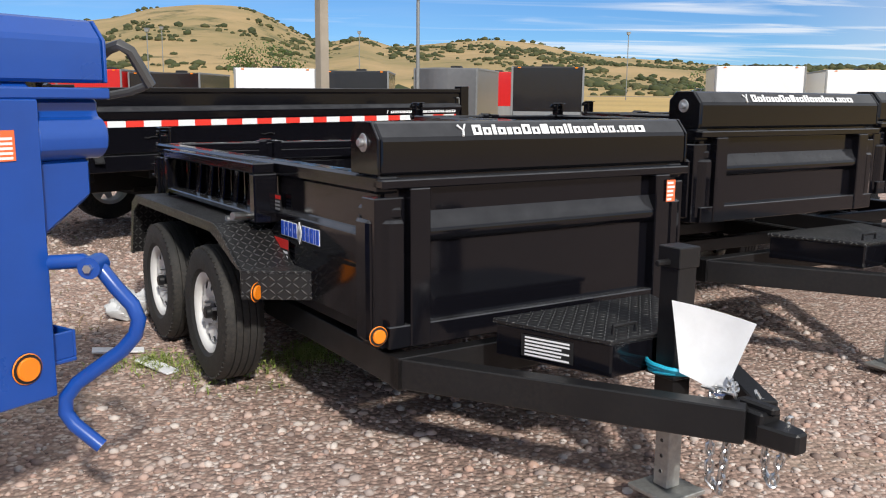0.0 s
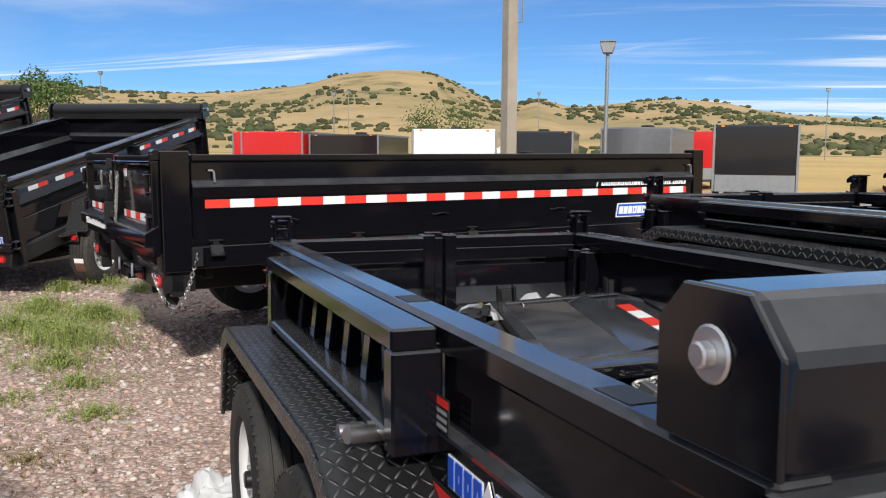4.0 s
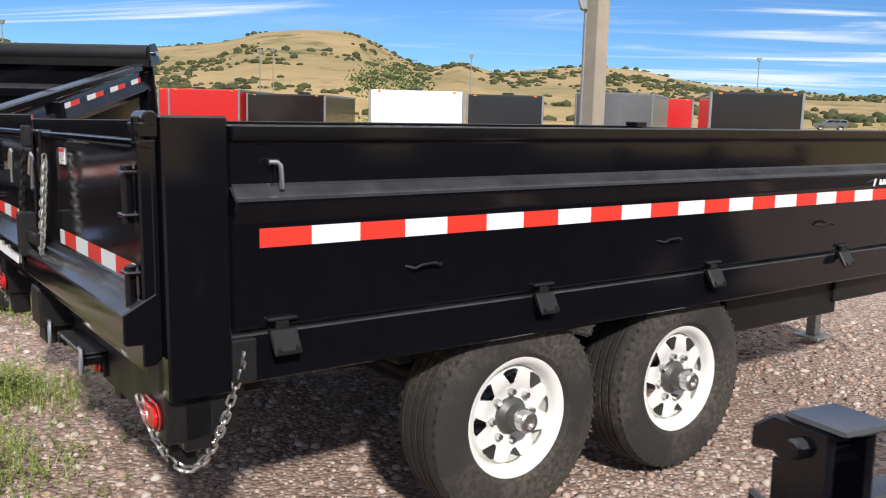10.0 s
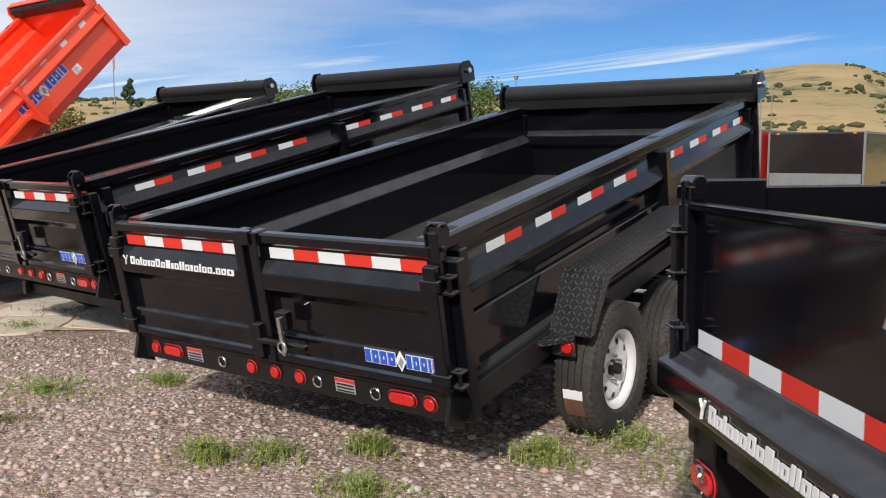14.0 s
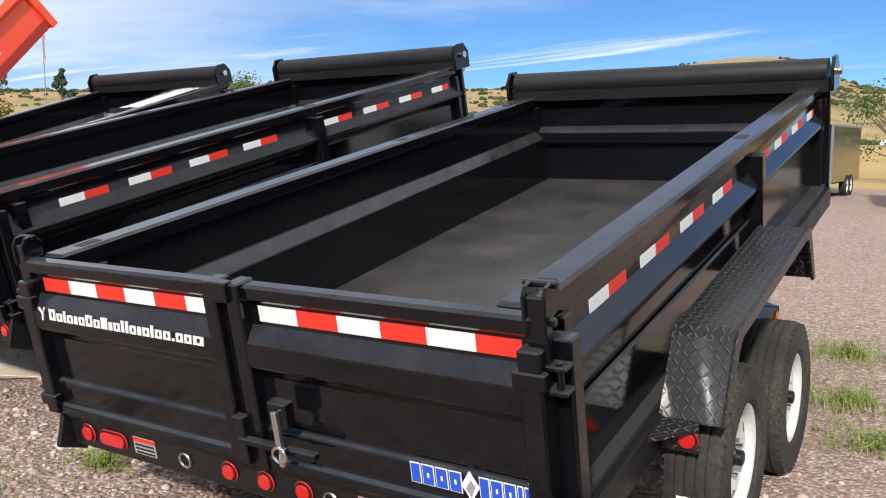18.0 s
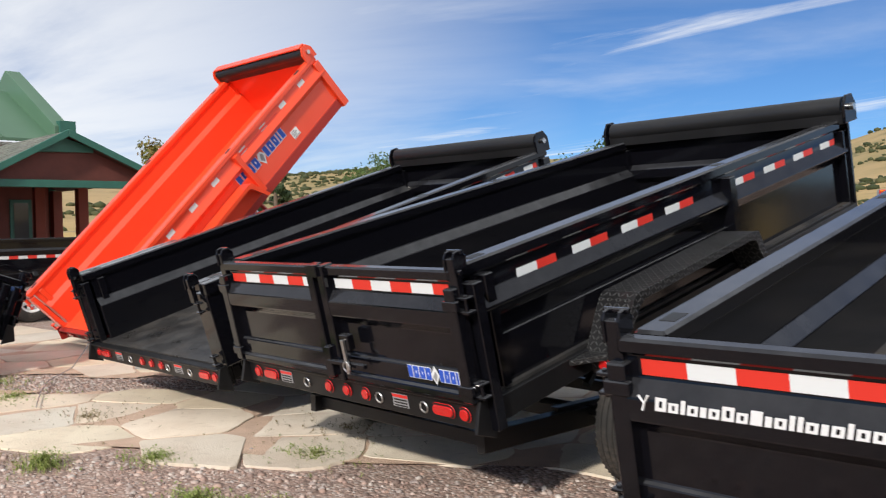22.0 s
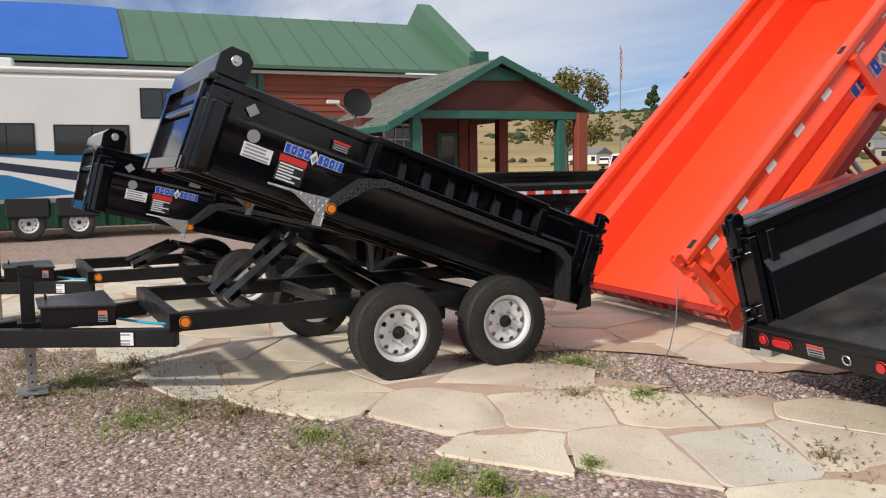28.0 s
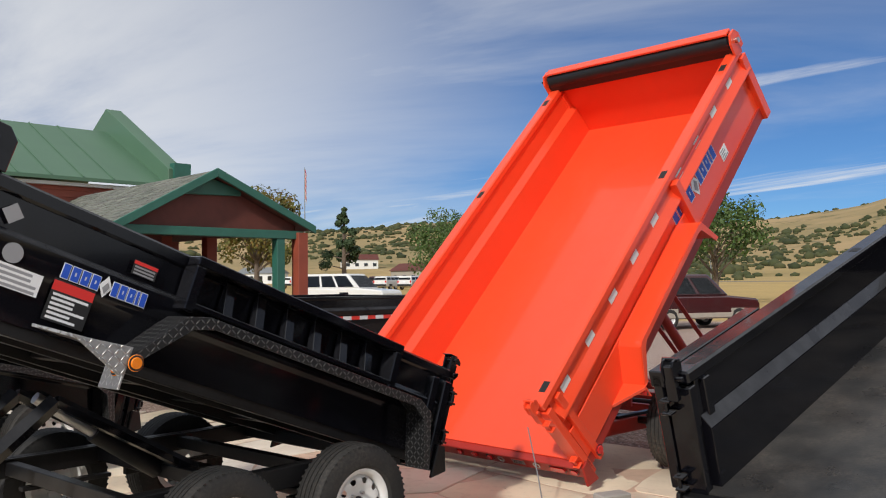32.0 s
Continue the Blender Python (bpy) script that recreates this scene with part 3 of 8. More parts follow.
def chassis(root, W, L, reach, mat, tow=True, zf=0.40, wheels=(), kind="small", track=0.9, ground=0.0, jack=0.75, box=True, jack_top=0.98, tip=1.3, drop=0.0):
    """Main rails, cross members, tongue, coupler, jack, axles and wheels. y runs forward from the tailgate."""
    d, Lf = 0.12, L + reach
    half = min(W / 2 - 0.06, 0.80)
    bm = bmesh.new()
    for s in (-1, 1):
        # channel rails
        quad_box(bm, (s * half - 0.03, 0.25, zf), (s * half + 0.03, Lf, zf + d))
        quad_box(bm, (s * half - s * 0.03 - 0.03, 0.25, zf + d - 0.012), (s * half - s * 0.03 + 0.03, Lf, zf + d - 0.002))
    pieces("main_rail", bm, mat, root, bevel=0.004)
    bm = bmesh.new()
    for k in range(6):
        y = 0.3 + (Lf - 0.4) * k / 5
        quad_box(bm, (-half, y, zf + 0.02), (half, y + 0.06, zf + d - 0.02))
    quad_box(bm, (-half - 0.03, Lf - 0.07, zf - 0.005), (half + 0.03, Lf, zf + d + 0.005))
    pieces("cross_member", bm, mat, root, bevel=0.004)
    if tow:
        tow_gear(root, L, Lf, half, d, mat, zf - drop, ground, jack, box, jack_top, tip)
    # axles and wheels
    if wheels:
        r = {"small": 0.345, "large": 0.372, "heavy": 0.392}[kind]
        bm = bmesh.new()
        for y in wheels:
            rod(bm, (-track, y, ground + r), (track, y, ground + r), 0.035, 12)
        for s in (-1, 1):
            a, b = wheels
            for y in wheels:
                quad_box(bm, (s * (half - 0.03) - 0.03, y - 0.28, ground + r + 0.03), (s * (half - 0.03) + 0.03, y + 0.28, ground + r + 0.055))
            quad_box(bm, (s * (half - 0.03) - 0.02, (a + b) / 2 - 0.06, ground + r + 0.02), (s * (half - 0.03) + 0.02, (a + b) / 2 + 0.06, zf + 0.02))
        pieces("axle_part", bm, BLACK_DULL, root, bevel=0.003)
        for i, y in enumerate(wheels):
            for s in (-1, 1):
                wheel(root, kind, s * track, y, ground + r, s, spin=0.7 * i + 0.3 * s + W)


def tow_gear(root, L, Lf, half, d, mat, zf, ground, jack, box, jack_top, tip):
    """A-frame tongue, coupler, drop-leg jack and tongue box."""
    bm = bmesh.new()
    for s in (-1, 1):
        a, b = Vector((s * half, Lf - 0.05, 0)), Vector((s * 0.05, L + tip - 0.18, 0))
        n = Vector((b - a).normalized().yx.to_3d()) * 0.04
        n.x, n.y = (b - a).normalized().y * 0.04, -(b - a).normalized().x * 0.04
        prism(bm, [(a + n).xy, (b + n).xy, (b - n).xy, (a - n).xy], zf, zf + d, "z")
    pieces("tongue_beam", bm, mat, root, bevel=0.005)
    bm = bmesh.new()
    y0 = L + tip
    quad_box(bm, (-0.05, y0 - 0.28, zf + 0.0), (0.05, y0 - 0.12, zf + 0.11))
    prism(bm, [(-0.055, y0 - 0.14), (0.055, y0 - 0.14), (0.04, y0 - 0.03), (0.025, y0), (-0.025, y0), (-0.04, y0 - 0.03)], zf + 0.005, zf + 0.075, "z")
    quad_box(bm, (-0.02, y0 - 0.24, zf + 0.1), (0.02, y0 - 0.1, zf + 0.13))
    part("coupler", bm, mat, root, "black coupler", bevel=0.008)
    # jack
    yj = L + jack
    bm = boxes(((-0.045, yj - 0.045, zf - 0.02), (0.045, yj + 0.045, jack_top)), ((-0.052, yj - 0.052, jack_top - 0.07), (0.052, yj + 0.052, jack_top + 0.005)), ((-0.07, yj - 0.07, zf + d), (0.07, yj + 0.07, zf + d + 0.015)))
    rod(bm, (0.045, yj, jack_top - 0.05), (0.11, yj, jack_top - 0.05), 0.012)
    post = part("jack", bm, mat, root, "square tube jack", bevel=0.006)
    bm = boxes(((-0.034, yj - 0.034, ground + 0.02), (0.034, yj + 0.034, zf)), ((-0.1, yj - 0.1, ground - 0.005), (0.1, yj + 0.1, ground + 0.012)))
    for k in range(4):
        rod(bm, (-0.036, yj, ground + 0.08 + 0.06 * k), (0.036, yj, ground + 0.08 + 0.06 * k), 0.011, 8, mat=1)
    part("jack_leg", bm, [ZINC, DECAL_BLACK], post, "galvanised drop leg with foot plate", bevel=0.003)
    if box:
        ya, yb, lid = L + 0.22, L + jack - 0.07, zf + d + 0.125
        bm = bmesh.new()
        wa, wb = min(half - 0.05, 0.415), 0.24
        prism(bm, [(-wa, ya), (wa, ya), (wb, yb), (-wb, yb)], zf + d, lid, "z")
        ob = part("toolbox", bm, BLACK, root, "black steel tongue box", bevel=0.006)
        bm = bmesh.new()
        prism(bm, [(-wa - 0.012, ya - 0.01), (wa + 0.012, ya - 0.01), (wb + 0.012, yb + 0.012), (-wb - 0.012, yb + 0.012)], lid, lid + 0.02, "z")
        part("lid", bm, PLATE, ob, "tread plate lid", bevel=0.005)
        bm = bmesh.new()
        pipe(bm, [(0.08, yb - 0.05, lid + 0.018), (0.08, yb - 0.05, lid + 0.05), (0.19, yb - 0.05, lid + 0.05), (0.19, yb - 0.05, lid + 0.018)], 0.007)
        part("box_handle", bm, BLACK_DULL, ob)


def fender(root, s, W, prof, width, plate, B):
    """Folded tread plate fender on one side of the bed."""
    x0, x1 = s * W / 2, s * (W / 2 + width)
    bm = bmesh.new()
    inner = []
    for i, (y, z) in enumerate(prof):
        inner.append((y + (0.014 if i < len(prof) / 2 else -0.014), z - (0.0 if i in (0, len(prof) - 1) else 0.014)))
    prism(bm, list(prof) + inner[::-1], min(x0, x1), max(x0, x1), "x", B)
    ob = part("fender", bm, plate, root, "tread plate fender", bevel=0.003)
    bm = bmesh.new()
    lip = [(y, z) for y, z in prof]
    low = [(y + (0.05 if i < len(prof) / 2 else -0.05), z - (0.0 if i in (0, len(prof) - 1) else 0.05)) for i, (y, z) in enumerate(prof)]
    prism(bm, lip + low[::-1], x1 - s * 0.012, x1 + s * 0.002, "x", B)
    part("fender_lip", bm, plate, ob, bevel=0.002)
    return ob


def dump_trailer(name, label, m, W=2.22, L=4.27, H=0.84, fr=0.17, zr=0.40, tilt=0.0, paint=None, under=None, plate=None, ground=0.0, kind="large",
                 wheels=(1.18, 2.17), gates="closed", front="roll", group="dump trailers on the lot", reach=0.1, marks=True, zf=0.38, lift=True,
                 side_tape=True, tarp_mat=None, jack=0.75, tip=1.3, floor_mat=None, jack_top=0.98, small=False, tow=True, blunt=False, site=True, track=None, hood=False, drop=0.0, inset=0.0):
    paint, under, plate, tarp_mat = paint or BLACK, under or BLACK_DULL, plate or PLATE, tarp_mat or TARP
    root = thing(name, m, label, "trailer", group)
    B = Matrix.Translation((0, 0, zr)) @ Matrix.Rotation(radians(tilt), 4, "X")
    w = W / 2
    # bed floor and sub-frame
    bm = boxes(((-w + 0.05, 0.02, fr - 0.02), (w - 0.05, L - 0.03, fr)), m=B)
    part("bed_floor", bm, floor_mat or FLOOR_BLACK, root, "scuffed steel bed floor")
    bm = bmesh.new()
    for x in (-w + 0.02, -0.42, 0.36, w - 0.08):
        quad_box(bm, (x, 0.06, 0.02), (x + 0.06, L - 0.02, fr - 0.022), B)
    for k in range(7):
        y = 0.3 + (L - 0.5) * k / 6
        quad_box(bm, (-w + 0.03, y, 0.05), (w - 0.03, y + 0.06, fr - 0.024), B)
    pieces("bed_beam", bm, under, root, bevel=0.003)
    # sides, set in from the gate posts
    wg = w
    for s, side in ((1, "right"), (-1, "left")):
        w = wg - inset
        bm = bmesh.new()
        if small:
            prof = [(w - 0.05, H - 0.07), (w - 0.05, fr - 0.01), (w, fr - 0.1), (w, fr + 0.12), (w + 0.012, fr + 0.14), (w + 0.012, H - 0.24), (w - 0.012, H - 0.22), (w - 0.012, H - 0.07)]
        else:
            prof = [(w - 0.10, H - 0.07), (w - 0.10, H - 0.27), (w - 0.155, H - 0.34), (w - 0.155, fr - 0.01), (w - 0.035, fr - 0.06), (w - 0.035, H - 0.325), (w + 0.03, H - 0.262), (w + 0.03, H - 0.245), (w - 0.02, H - 0.175), (w - 0.02, H - 0.07)]
        prism(bm, [(s * x, z) for x, z in prof], 0.10, L - 0.02, "y", B)
        wall = part("side_wall", bm, paint, root, bevel=0.004)
        rw = 0.09 if small else 0.12
        bm = boxes(((min(s * (w - rw), s * (w + 0.005)), 0.02, H - 0.072), (max(s * (w - rw), s * (w + 0.005)), L + 0.01, H)), m=B)
        part("top_rail", bm, paint, wall, bevel=0.012)
        # stake pockets: black blocks in the rail painted as the shade of square holes
        bm = bmesh.new()
        for y in (0.14, L * 0.56, L - 0.4):
            quad_box(bm, (s * (w - rw / 2) - 0.03, y, H - 0.03), (s * (w - rw / 2) + 0.03, y + 0.1, H + 0.0015), B)
        pieces("stake_pocket", bm, DECAL_BLACK, wall)
        if small:
            bm = bmesh.new()
            prism(bm, [(s * (w - 0.049), H - 0.26), (s * (w - 0.09), H - 0.315), (s * (w - 0.09), H - 0.34), (s * (w - 0.049), H - 0.355)], 0.12, L - 0.04, "y", B)
            part("inner_ledge", bm, paint, wall, bevel=0.004)
        bm = bmesh.new()
        posts = (0.0, 0.15) if not small else (0.0, 0.12)
        for y in posts:
            wp = wg if y == 0 else w
            quad_box(bm, (min(s * (w - 0.12), s * (wp + 0.02)), y + 0.01, 0.0), (max(s * (w - 0.12), s * (wp + 0.02)), y + 0.075, H - 0.086), B)
        if not small:
            quad_box(bm, (s * (w - 0.03) - 0.035, L * 0.56, fr - 0.04), (s * (w - 0.03) + 0.045 * s + 0.035, L * 0.56 + 0.08, H - 0.086), B)
        quad_box(bm, (s * (w - 0.05) - 0.06, L - 0.1, 0.0), (s * (w - 0.05) + 0.07, L + 0.012, H - 0.086), B)
        pieces("side_post", bm, paint, wall, bevel=0.005)
        # latch post on the rear corner
        w = wg
        bm = boxes(((s * (w - 0.05) - 0.03, -0.05, H - 0.14), (s * (w - 0.05) + 0.03, -0.012, H + 0.05)), m=B)
        for dx in (-0.036, 0.024) if small else ():
            prism(bm, [(0.03, H - 0.05), (0.03, H + 0.10), (-0.045, H + 0.10), (-0.075, H + 0.078), (-0.075, H + 0.052), (-0.042, H + 0.058), (-0.022, H + 0.04), (-0.022, H + 0.012), (-0.045, H - 0.004), (-0.075, H + 0.006), (-0.075, H - 0.022), (-0.05, H - 0.05)], s * (w - 0.05) + dx, s * (w - 0.05) + dx + 0.012, "x", B)
        if small:
            quad_box(bm, (s * (w - 0.05) - 0.04, -0.03, H + 0.1005), (s * (w - 0.05) + 0.04, 0.05, H + 0.108), B)
        for dx in (-0.036, 0.024) if not small else ():
            prism(bm, [(-0.06, H - 0.03), (0.03, H + 0.0), (0.035, H + 0.05), (0.0, H + 0.085), (-0.04, H + 0.08), (-0.06, H + 0.05)], s * (w - 0.05) + dx, s * (w - 0.05) + dx + 0.012, "x", B)
        rod(bm, (s * (w - 0.06) - 0.05, -0.03, H - 0.02), (s * (w - 0.06) + 0.06, -0.03, H - 0.02), 0.014, 10, m=B)
        rod(bm, (s * (w - 0.05) - 0.05, -0.005, H + 0.075), (s * (w - 0.05) + 0.05, -0.005, H + 0.075), 0.012, 10, m=B)
        part("gate_latch_post", bm, paint, wall, bevel=0.006)
        bm = bmesh.new()
        for z in (fr + 0.02, H - 0.22):
            quad_box(bm, (s * w - 0.03, -0.06, z), (s * w + 0.03, -0.005, z + 0.014), B)
            quad_box(bm, (s * w - 0.03, -0.06, z + 0.07), (s * w + 0.03, -0.005, z + 0.084), B)
            rod(bm, (s * (w + 0.005), -0.04, z - 0.01), (s * (w + 0.005), -0.04, z + 0.094), 0.011, 10, m=B)
        pieces("gate_hinge", bm, paint, wall, bevel=0.003)
        w = wg - inset
        if small:
            # outer rail box with ribs over the fender
            bm = boxes(((min(s * (w + 0.014), s * (w + 0.12)), 0.62, H - 0.058), (max(s * (w + 0.014), s * (w + 0.12)), 2.16, H - 0.008)), ((min(s * w, s * (w + 0.118)), 0.62, 0.40), (max(s * w, s * (w + 0.118)), 2.16, 0.43)), m=B)
            for y in (0.62, 2.10):
                quad_box(bm, (min(s * w, s * (w + 0.118)), y, 0.38), (max(s * w, s * (w + 0.118)), y + 0.06, H - 0.059), B)
            pieces("outer_rail", bm, paint, wall, bevel=0.006)
            bm = bmesh.new()
            deep = 0.045 if tilt < 5 else 0.075
            for k in range(6):
                y = 0.80 + 0.21 * k
                prism(bm, [(s * w, 0.43), (s * (w + deep), 0.43), (s * (w + 0.025), H - 0.06), (s * w, H - 0.06)], y, y + 0.06, "y", B)
            pieces("side_rib", bm, paint, wall, bevel=0.004)
        elif side_tape:
            start, mid, drop_, bit, gap = (0.43, 1.73, 0.193, 0.161, 0.143) if inset else (0.27, 2.22, 0.165, 0.15, 0.155)
            for y, n in ((start, 5), (L * 0.56 + 0.14, 4)):
                length = mid if n == 5 else L - 0.18 - y
                mm = on_face(side, s * (w - 0.02), y if s > 0 else y + length, H - drop_)
                tape(wall, B @ mm, length, 0.062, bit if side_tape != "white" else 0.13, 1 if s > 0 else 0, gap=gap if side_tape != "white" else 0.19, pale=side_tape == "white")
        # fenders
        if small:
            level = tilt < 5
            prof = [(0.24, -0.02), (0.34, 0.32), (0.46, 0.375), (1.97, 0.375), (2.05, 0.355), (2.345, 0.20)] if level else [(0.24, -0.02), (0.34, 0.32), (0.46, 0.375), (2.05, 0.375), (2.17, 0.34), (2.40, 0.06)]
            fw_ = 0.20 if track else 0.26
            ob = fender(root, s, W, prof, fw_, plate, B)
            bm = bmesh.new()
            xa, xb = sorted((s * (w + 0.02), s * (w + fw_)))
            if level:
                xo = s * (w + fw_)
                prism(bm, [(s * w, 2.33), (xo, 2.33), (xo, 2.35), (s * w, 2.53)], 0.19, 0.202, "z", B)
                prism(bm, [(xo, 2.338), (xo, 2.35), (s * w, 2.53), (s * w, 2.518)], 0.07, 0.19, "z", B)
                part("fender_step", bm, plate, ob, "tread plate gusset", bevel=0.002)
                turn = Matrix.Rotation(radians(s * 35), 4, "Z")
                lamp(ob, B @ on_face("front", xo - s * 0.05, 2.392, 0.105) @ turn, 0.066, 0.066, LENS_AMBER, "marker_light", "amber marker light")
            else:
                prism(bm, [(2.39, -0.02), (2.39, 0.12), (2.68, 0.09), (2.42, -0.02)], xb - 0.012 if s > 0 else xa, xb if s > 0 else xa + 0.012, "x", B)
                prism(bm, [(s * w, 2.45), (s * (w + fw_), 2.45), (s * (w + fw_), 2.49), (s * w, 2.78)], 0.09, 0.105, "z", B)
                quad_box(bm, (xa, 2.390, -0.08), (xb, 2.402, 0.1), B)
                part("fender_step", bm, PLATE_BARE if tilt > 5 else plate, ob, "tread plate gusset", bevel=0.002)
                lamp(ob, B @ on_face("front", s * (w + fw_ - 0.06), 2.403, 0.02), 0.062, 0.062, LENS_AMBER, "marker_light", "amber marker light")
                lamp(ob, B @ on_face(side, s * (w + fw_ + 0.004), 2.36, 0.055), 0.055, 0.055, LENS_AMBER, "marker_light", "amber marker light")
        else:
            prof = [(0.80, 0.133), (0.985, 0.385), (1.03, 0.413), (2.34, 0.43), (2.40, 0.415), (2.52, 0.12)]
            ob = fender(root, s, W - 0.07, prof, 0.235, plate, B)
            bm = bmesh.new()
            xo = s * (w + 0.205)
            prism(bm, [(s * (w - 0.01), 0.58), (xo, 0.785), (xo, 0.86), (s * (w - 0.01), 0.86)], 0.128, 0.14, "z", B)
            prism(bm, [(s * (w - 0.01), 0.58), (xo, 0.785), (xo, 0.797), (s * (w - 0.01), 0.592)], 0.108, 0.128, "z", B)
            quad_box(bm, (min(s * (w + 0.07), xo), 0.79, 0.02), (max(s * (w + 0.07), xo), 0.802, 0.128), B)
            part("fender_step", bm, plate, ob, "tread plate step", bevel=0.002)
            # plain apron plate beside the fender
            part("splash_plate", boxes(((min(s * (w - 0.03), s * (w - 0.012)), 0.10, 0.115), (max(s * (w - 0.03), s * (w - 0.012)), 2.6, 0.42)), m=B), paint, ob, "", 0.003)
            lamp(ob, B @ on_face("rear", s * (w + 0.165), 0.789, 0.075), 0.062, 0.062, LENS_RED, "marker_light", "red marker light")
            lamp(root, B @ on_face(side, s * (w + 0.021), 0.20, 0.08), 0.07, 0.07, LENS_RED, "marker_light", "red marker light")
    # rear apron with its lamps
    bm = boxes(((-w - 0.02, -0.02, 0.0), (w + 0.02, 0.07, fr - 0.015)), ((-w, -0.045, fr - 0.03), (w, 0.06, fr - 0.012)), m=B)
    for s in (-1, 1):
        prism(bm, [(-0.10, 0.02), (0.03, -0.05), (0.03, 0.17), (-0.04, 0.17)], s * (w + 0.03) - 0.012, s * (w + 0.03) + 0.012, "x", B)
    apron = part("rear_apron", bm, under, root, bevel=0.005)
    f = -0.021
    if not small:
        for s in (-1, 1):
            lamp(apron, B @ on_face("rear", s * (w - 0.10), f, 0.075), 0.062, 0.062, LENS_RED, "clearance_light", "red round light")
            lamp(apron, B @ on_face("rear", s * (w - 0.26), f, 0.075), 0.15, 0.055, LENS_RED, "tail_light", "red oval tail light")
        for x in (-0.18, 0.0, 0.18):
            lamp(apron, B @ on_face("rear", x, f, 0.075), 0.06, 0.06, LENS_RED, "clearance_light", "red round light")
        for x in (-0.72, 0.42):
            label_plate(apron, B @ on_face("rear", x, f, 0.04), 0.13, 0.075, DECAL_RED, 3, DECAL_BLACK, DECAL_GREY)
        bm = bmesh.new()
        for x in (-0.42, 0.3, 0.68):
            pipe(bm, [(x + 0.03 * math.cos(a * 0.7), f - 0.006, 0.07 + 0.03 * math.sin(a * 0.7)) for a in range(9)], 0.005, 6, 0, B, closed=True)
        pieces("tie_ring", bm, CHROME, apron, "steel tie ring")
    else:
        for s in (-1, 1):
            lamp(apron, B @ on_face("rear", s * (w - 0.14), f, 0.075), 0.15, 0.055, LENS_RED, "tail_light", "red oval tail light")
    # gates
    w = wg
    gw = w - 0.065
    if gates == "closed":
        for s in (-1, 1):
            x0, x1 = sorted((s * 0.03, s * gw))
            bm = bmesh.new()
            prism(bm, [(-0.002, fr), (-0.07, fr), (-0.07, fr + 0.035), (-0.05, fr + 0.05), (-0.05, fr + 0.14), (-0.03, fr + 0.15), (-0.03, H - 0.335), (-0.08, H - 0.285), (-0.08, H - 0.205), (-0.032, H - 0.145), (-0.032, H - 0.06), (-0.002, H - 0.06)] if not small else
                  [(-0.002, fr), (-0.05, fr), (-0.03, fr + 0.03), (-0.03, H - 0.35), (-0.07, H - 0.30), (-0.07, H - 0.15), (-0.032, H - 0.105), (-0.032, H - 0.063), (-0.002, H - 0.063), (-0.002, H - 0.125), (-0.042, H - 0.155), (-0.045, H - 0.26), (-0.002, H - 0.335)], x0, x1, "x", B)
            gate = part("tailgate", bm, paint, root, bevel=0.004)
            bm = boxes(((x0, -0.06, H - 0.062), (x1, 0.0, H - 0.004)), m=B)
            part("gate_top_tube", bm, paint, gate, bevel=0.01)
            bm = boxes(((s * 0.055 - 0.03, -0.083, fr - 0.01), (s * 0.055 + 0.03, 0.004, H + 0.004)), ((s * gw - 0.035, -0.083, fr), (s * gw + 0.035, 0.002, H - 0.09)), m=B)
            pieces("gate_tube", bm, paint, gate, bevel=0.006)
            bm = bmesh.new()
            for z in (fr + 0.03, H - 0.21):
                quad_box(bm, (s * gw - 0.05, -0.092, z + 0.01), (s * gw + 0.05, -0.06, z + 0.06), B)
            pieces("hinge_strap", bm, paint, gate, bevel=0.004)
            if not small:
                x = x0 + 0.075 if s < 0 else x0 + 0.09
                tape(gate, B @ on_face("rear", x, -0.0325, H - 0.135), x1 - x0 - (0.13 if s > 0 else 0.145), 0.055, 0.165, 0 if s < 0 else 1)
                if s < 0 and marks and site:
                    site_mark(gate, B @ on_face("rear", x0 + 0.08, -0.081, H - 0.236), 0.93)
                elif s > 0 and marks:
                    maker_mark(gate, B @ on_face("rear", x1 - 0.45, -0.0515, fr + 0.08), 0.42)
        part("overlap_strip", boxes(((-0.024, -0.055, fr), (0.024, -0.02, H - 0.012)), m=B), paint, root, "steel strip over the joint of the gates", 0.004)
        bm = bmesh.new()
        quad_box(bm, (-0.03, -0.1, H - 0.06), (0.05, -0.06, H + 0.012), B)
        quad_box(bm, (-0.02, -0.11, fr + 0.02), (0.03, -0.07, fr + 0.2), B)
        quad_box(bm, (0.0, -0.115, fr + 0.1), (0.34, -0.085, fr + 0.125), B)
        quad_box(bm, (0.17, -0.12, fr + 0.20), (0.25, -0.075, fr + 0.29), B)
        pieces("latch_plate", bm, paint, root, "black cam latch plate", bevel=0.004)
        bm = bmesh.new()
        quad_box(bm, (0.197, -0.135, fr + 0.13), (0.22, -0.118, fr + 0.265), B)
        pipe(bm, [(0.208 + 0.03 * math.cos(a * 0.7), -0.135, fr + 0.11 + 0.028 * math.sin(a * 0.7)) for a in range(9)], 0.006, 6, 0, B, closed=True)
        rod(bm, (0.212, -0.13, fr + 0.07), (0.222, -0.13, fr + 0.14), 0.012, 8, m=B)
        part("latch_handle", bm, CHROME, root, "bright steel handle with pin", bevel=0.002)
    elif gates == "open":
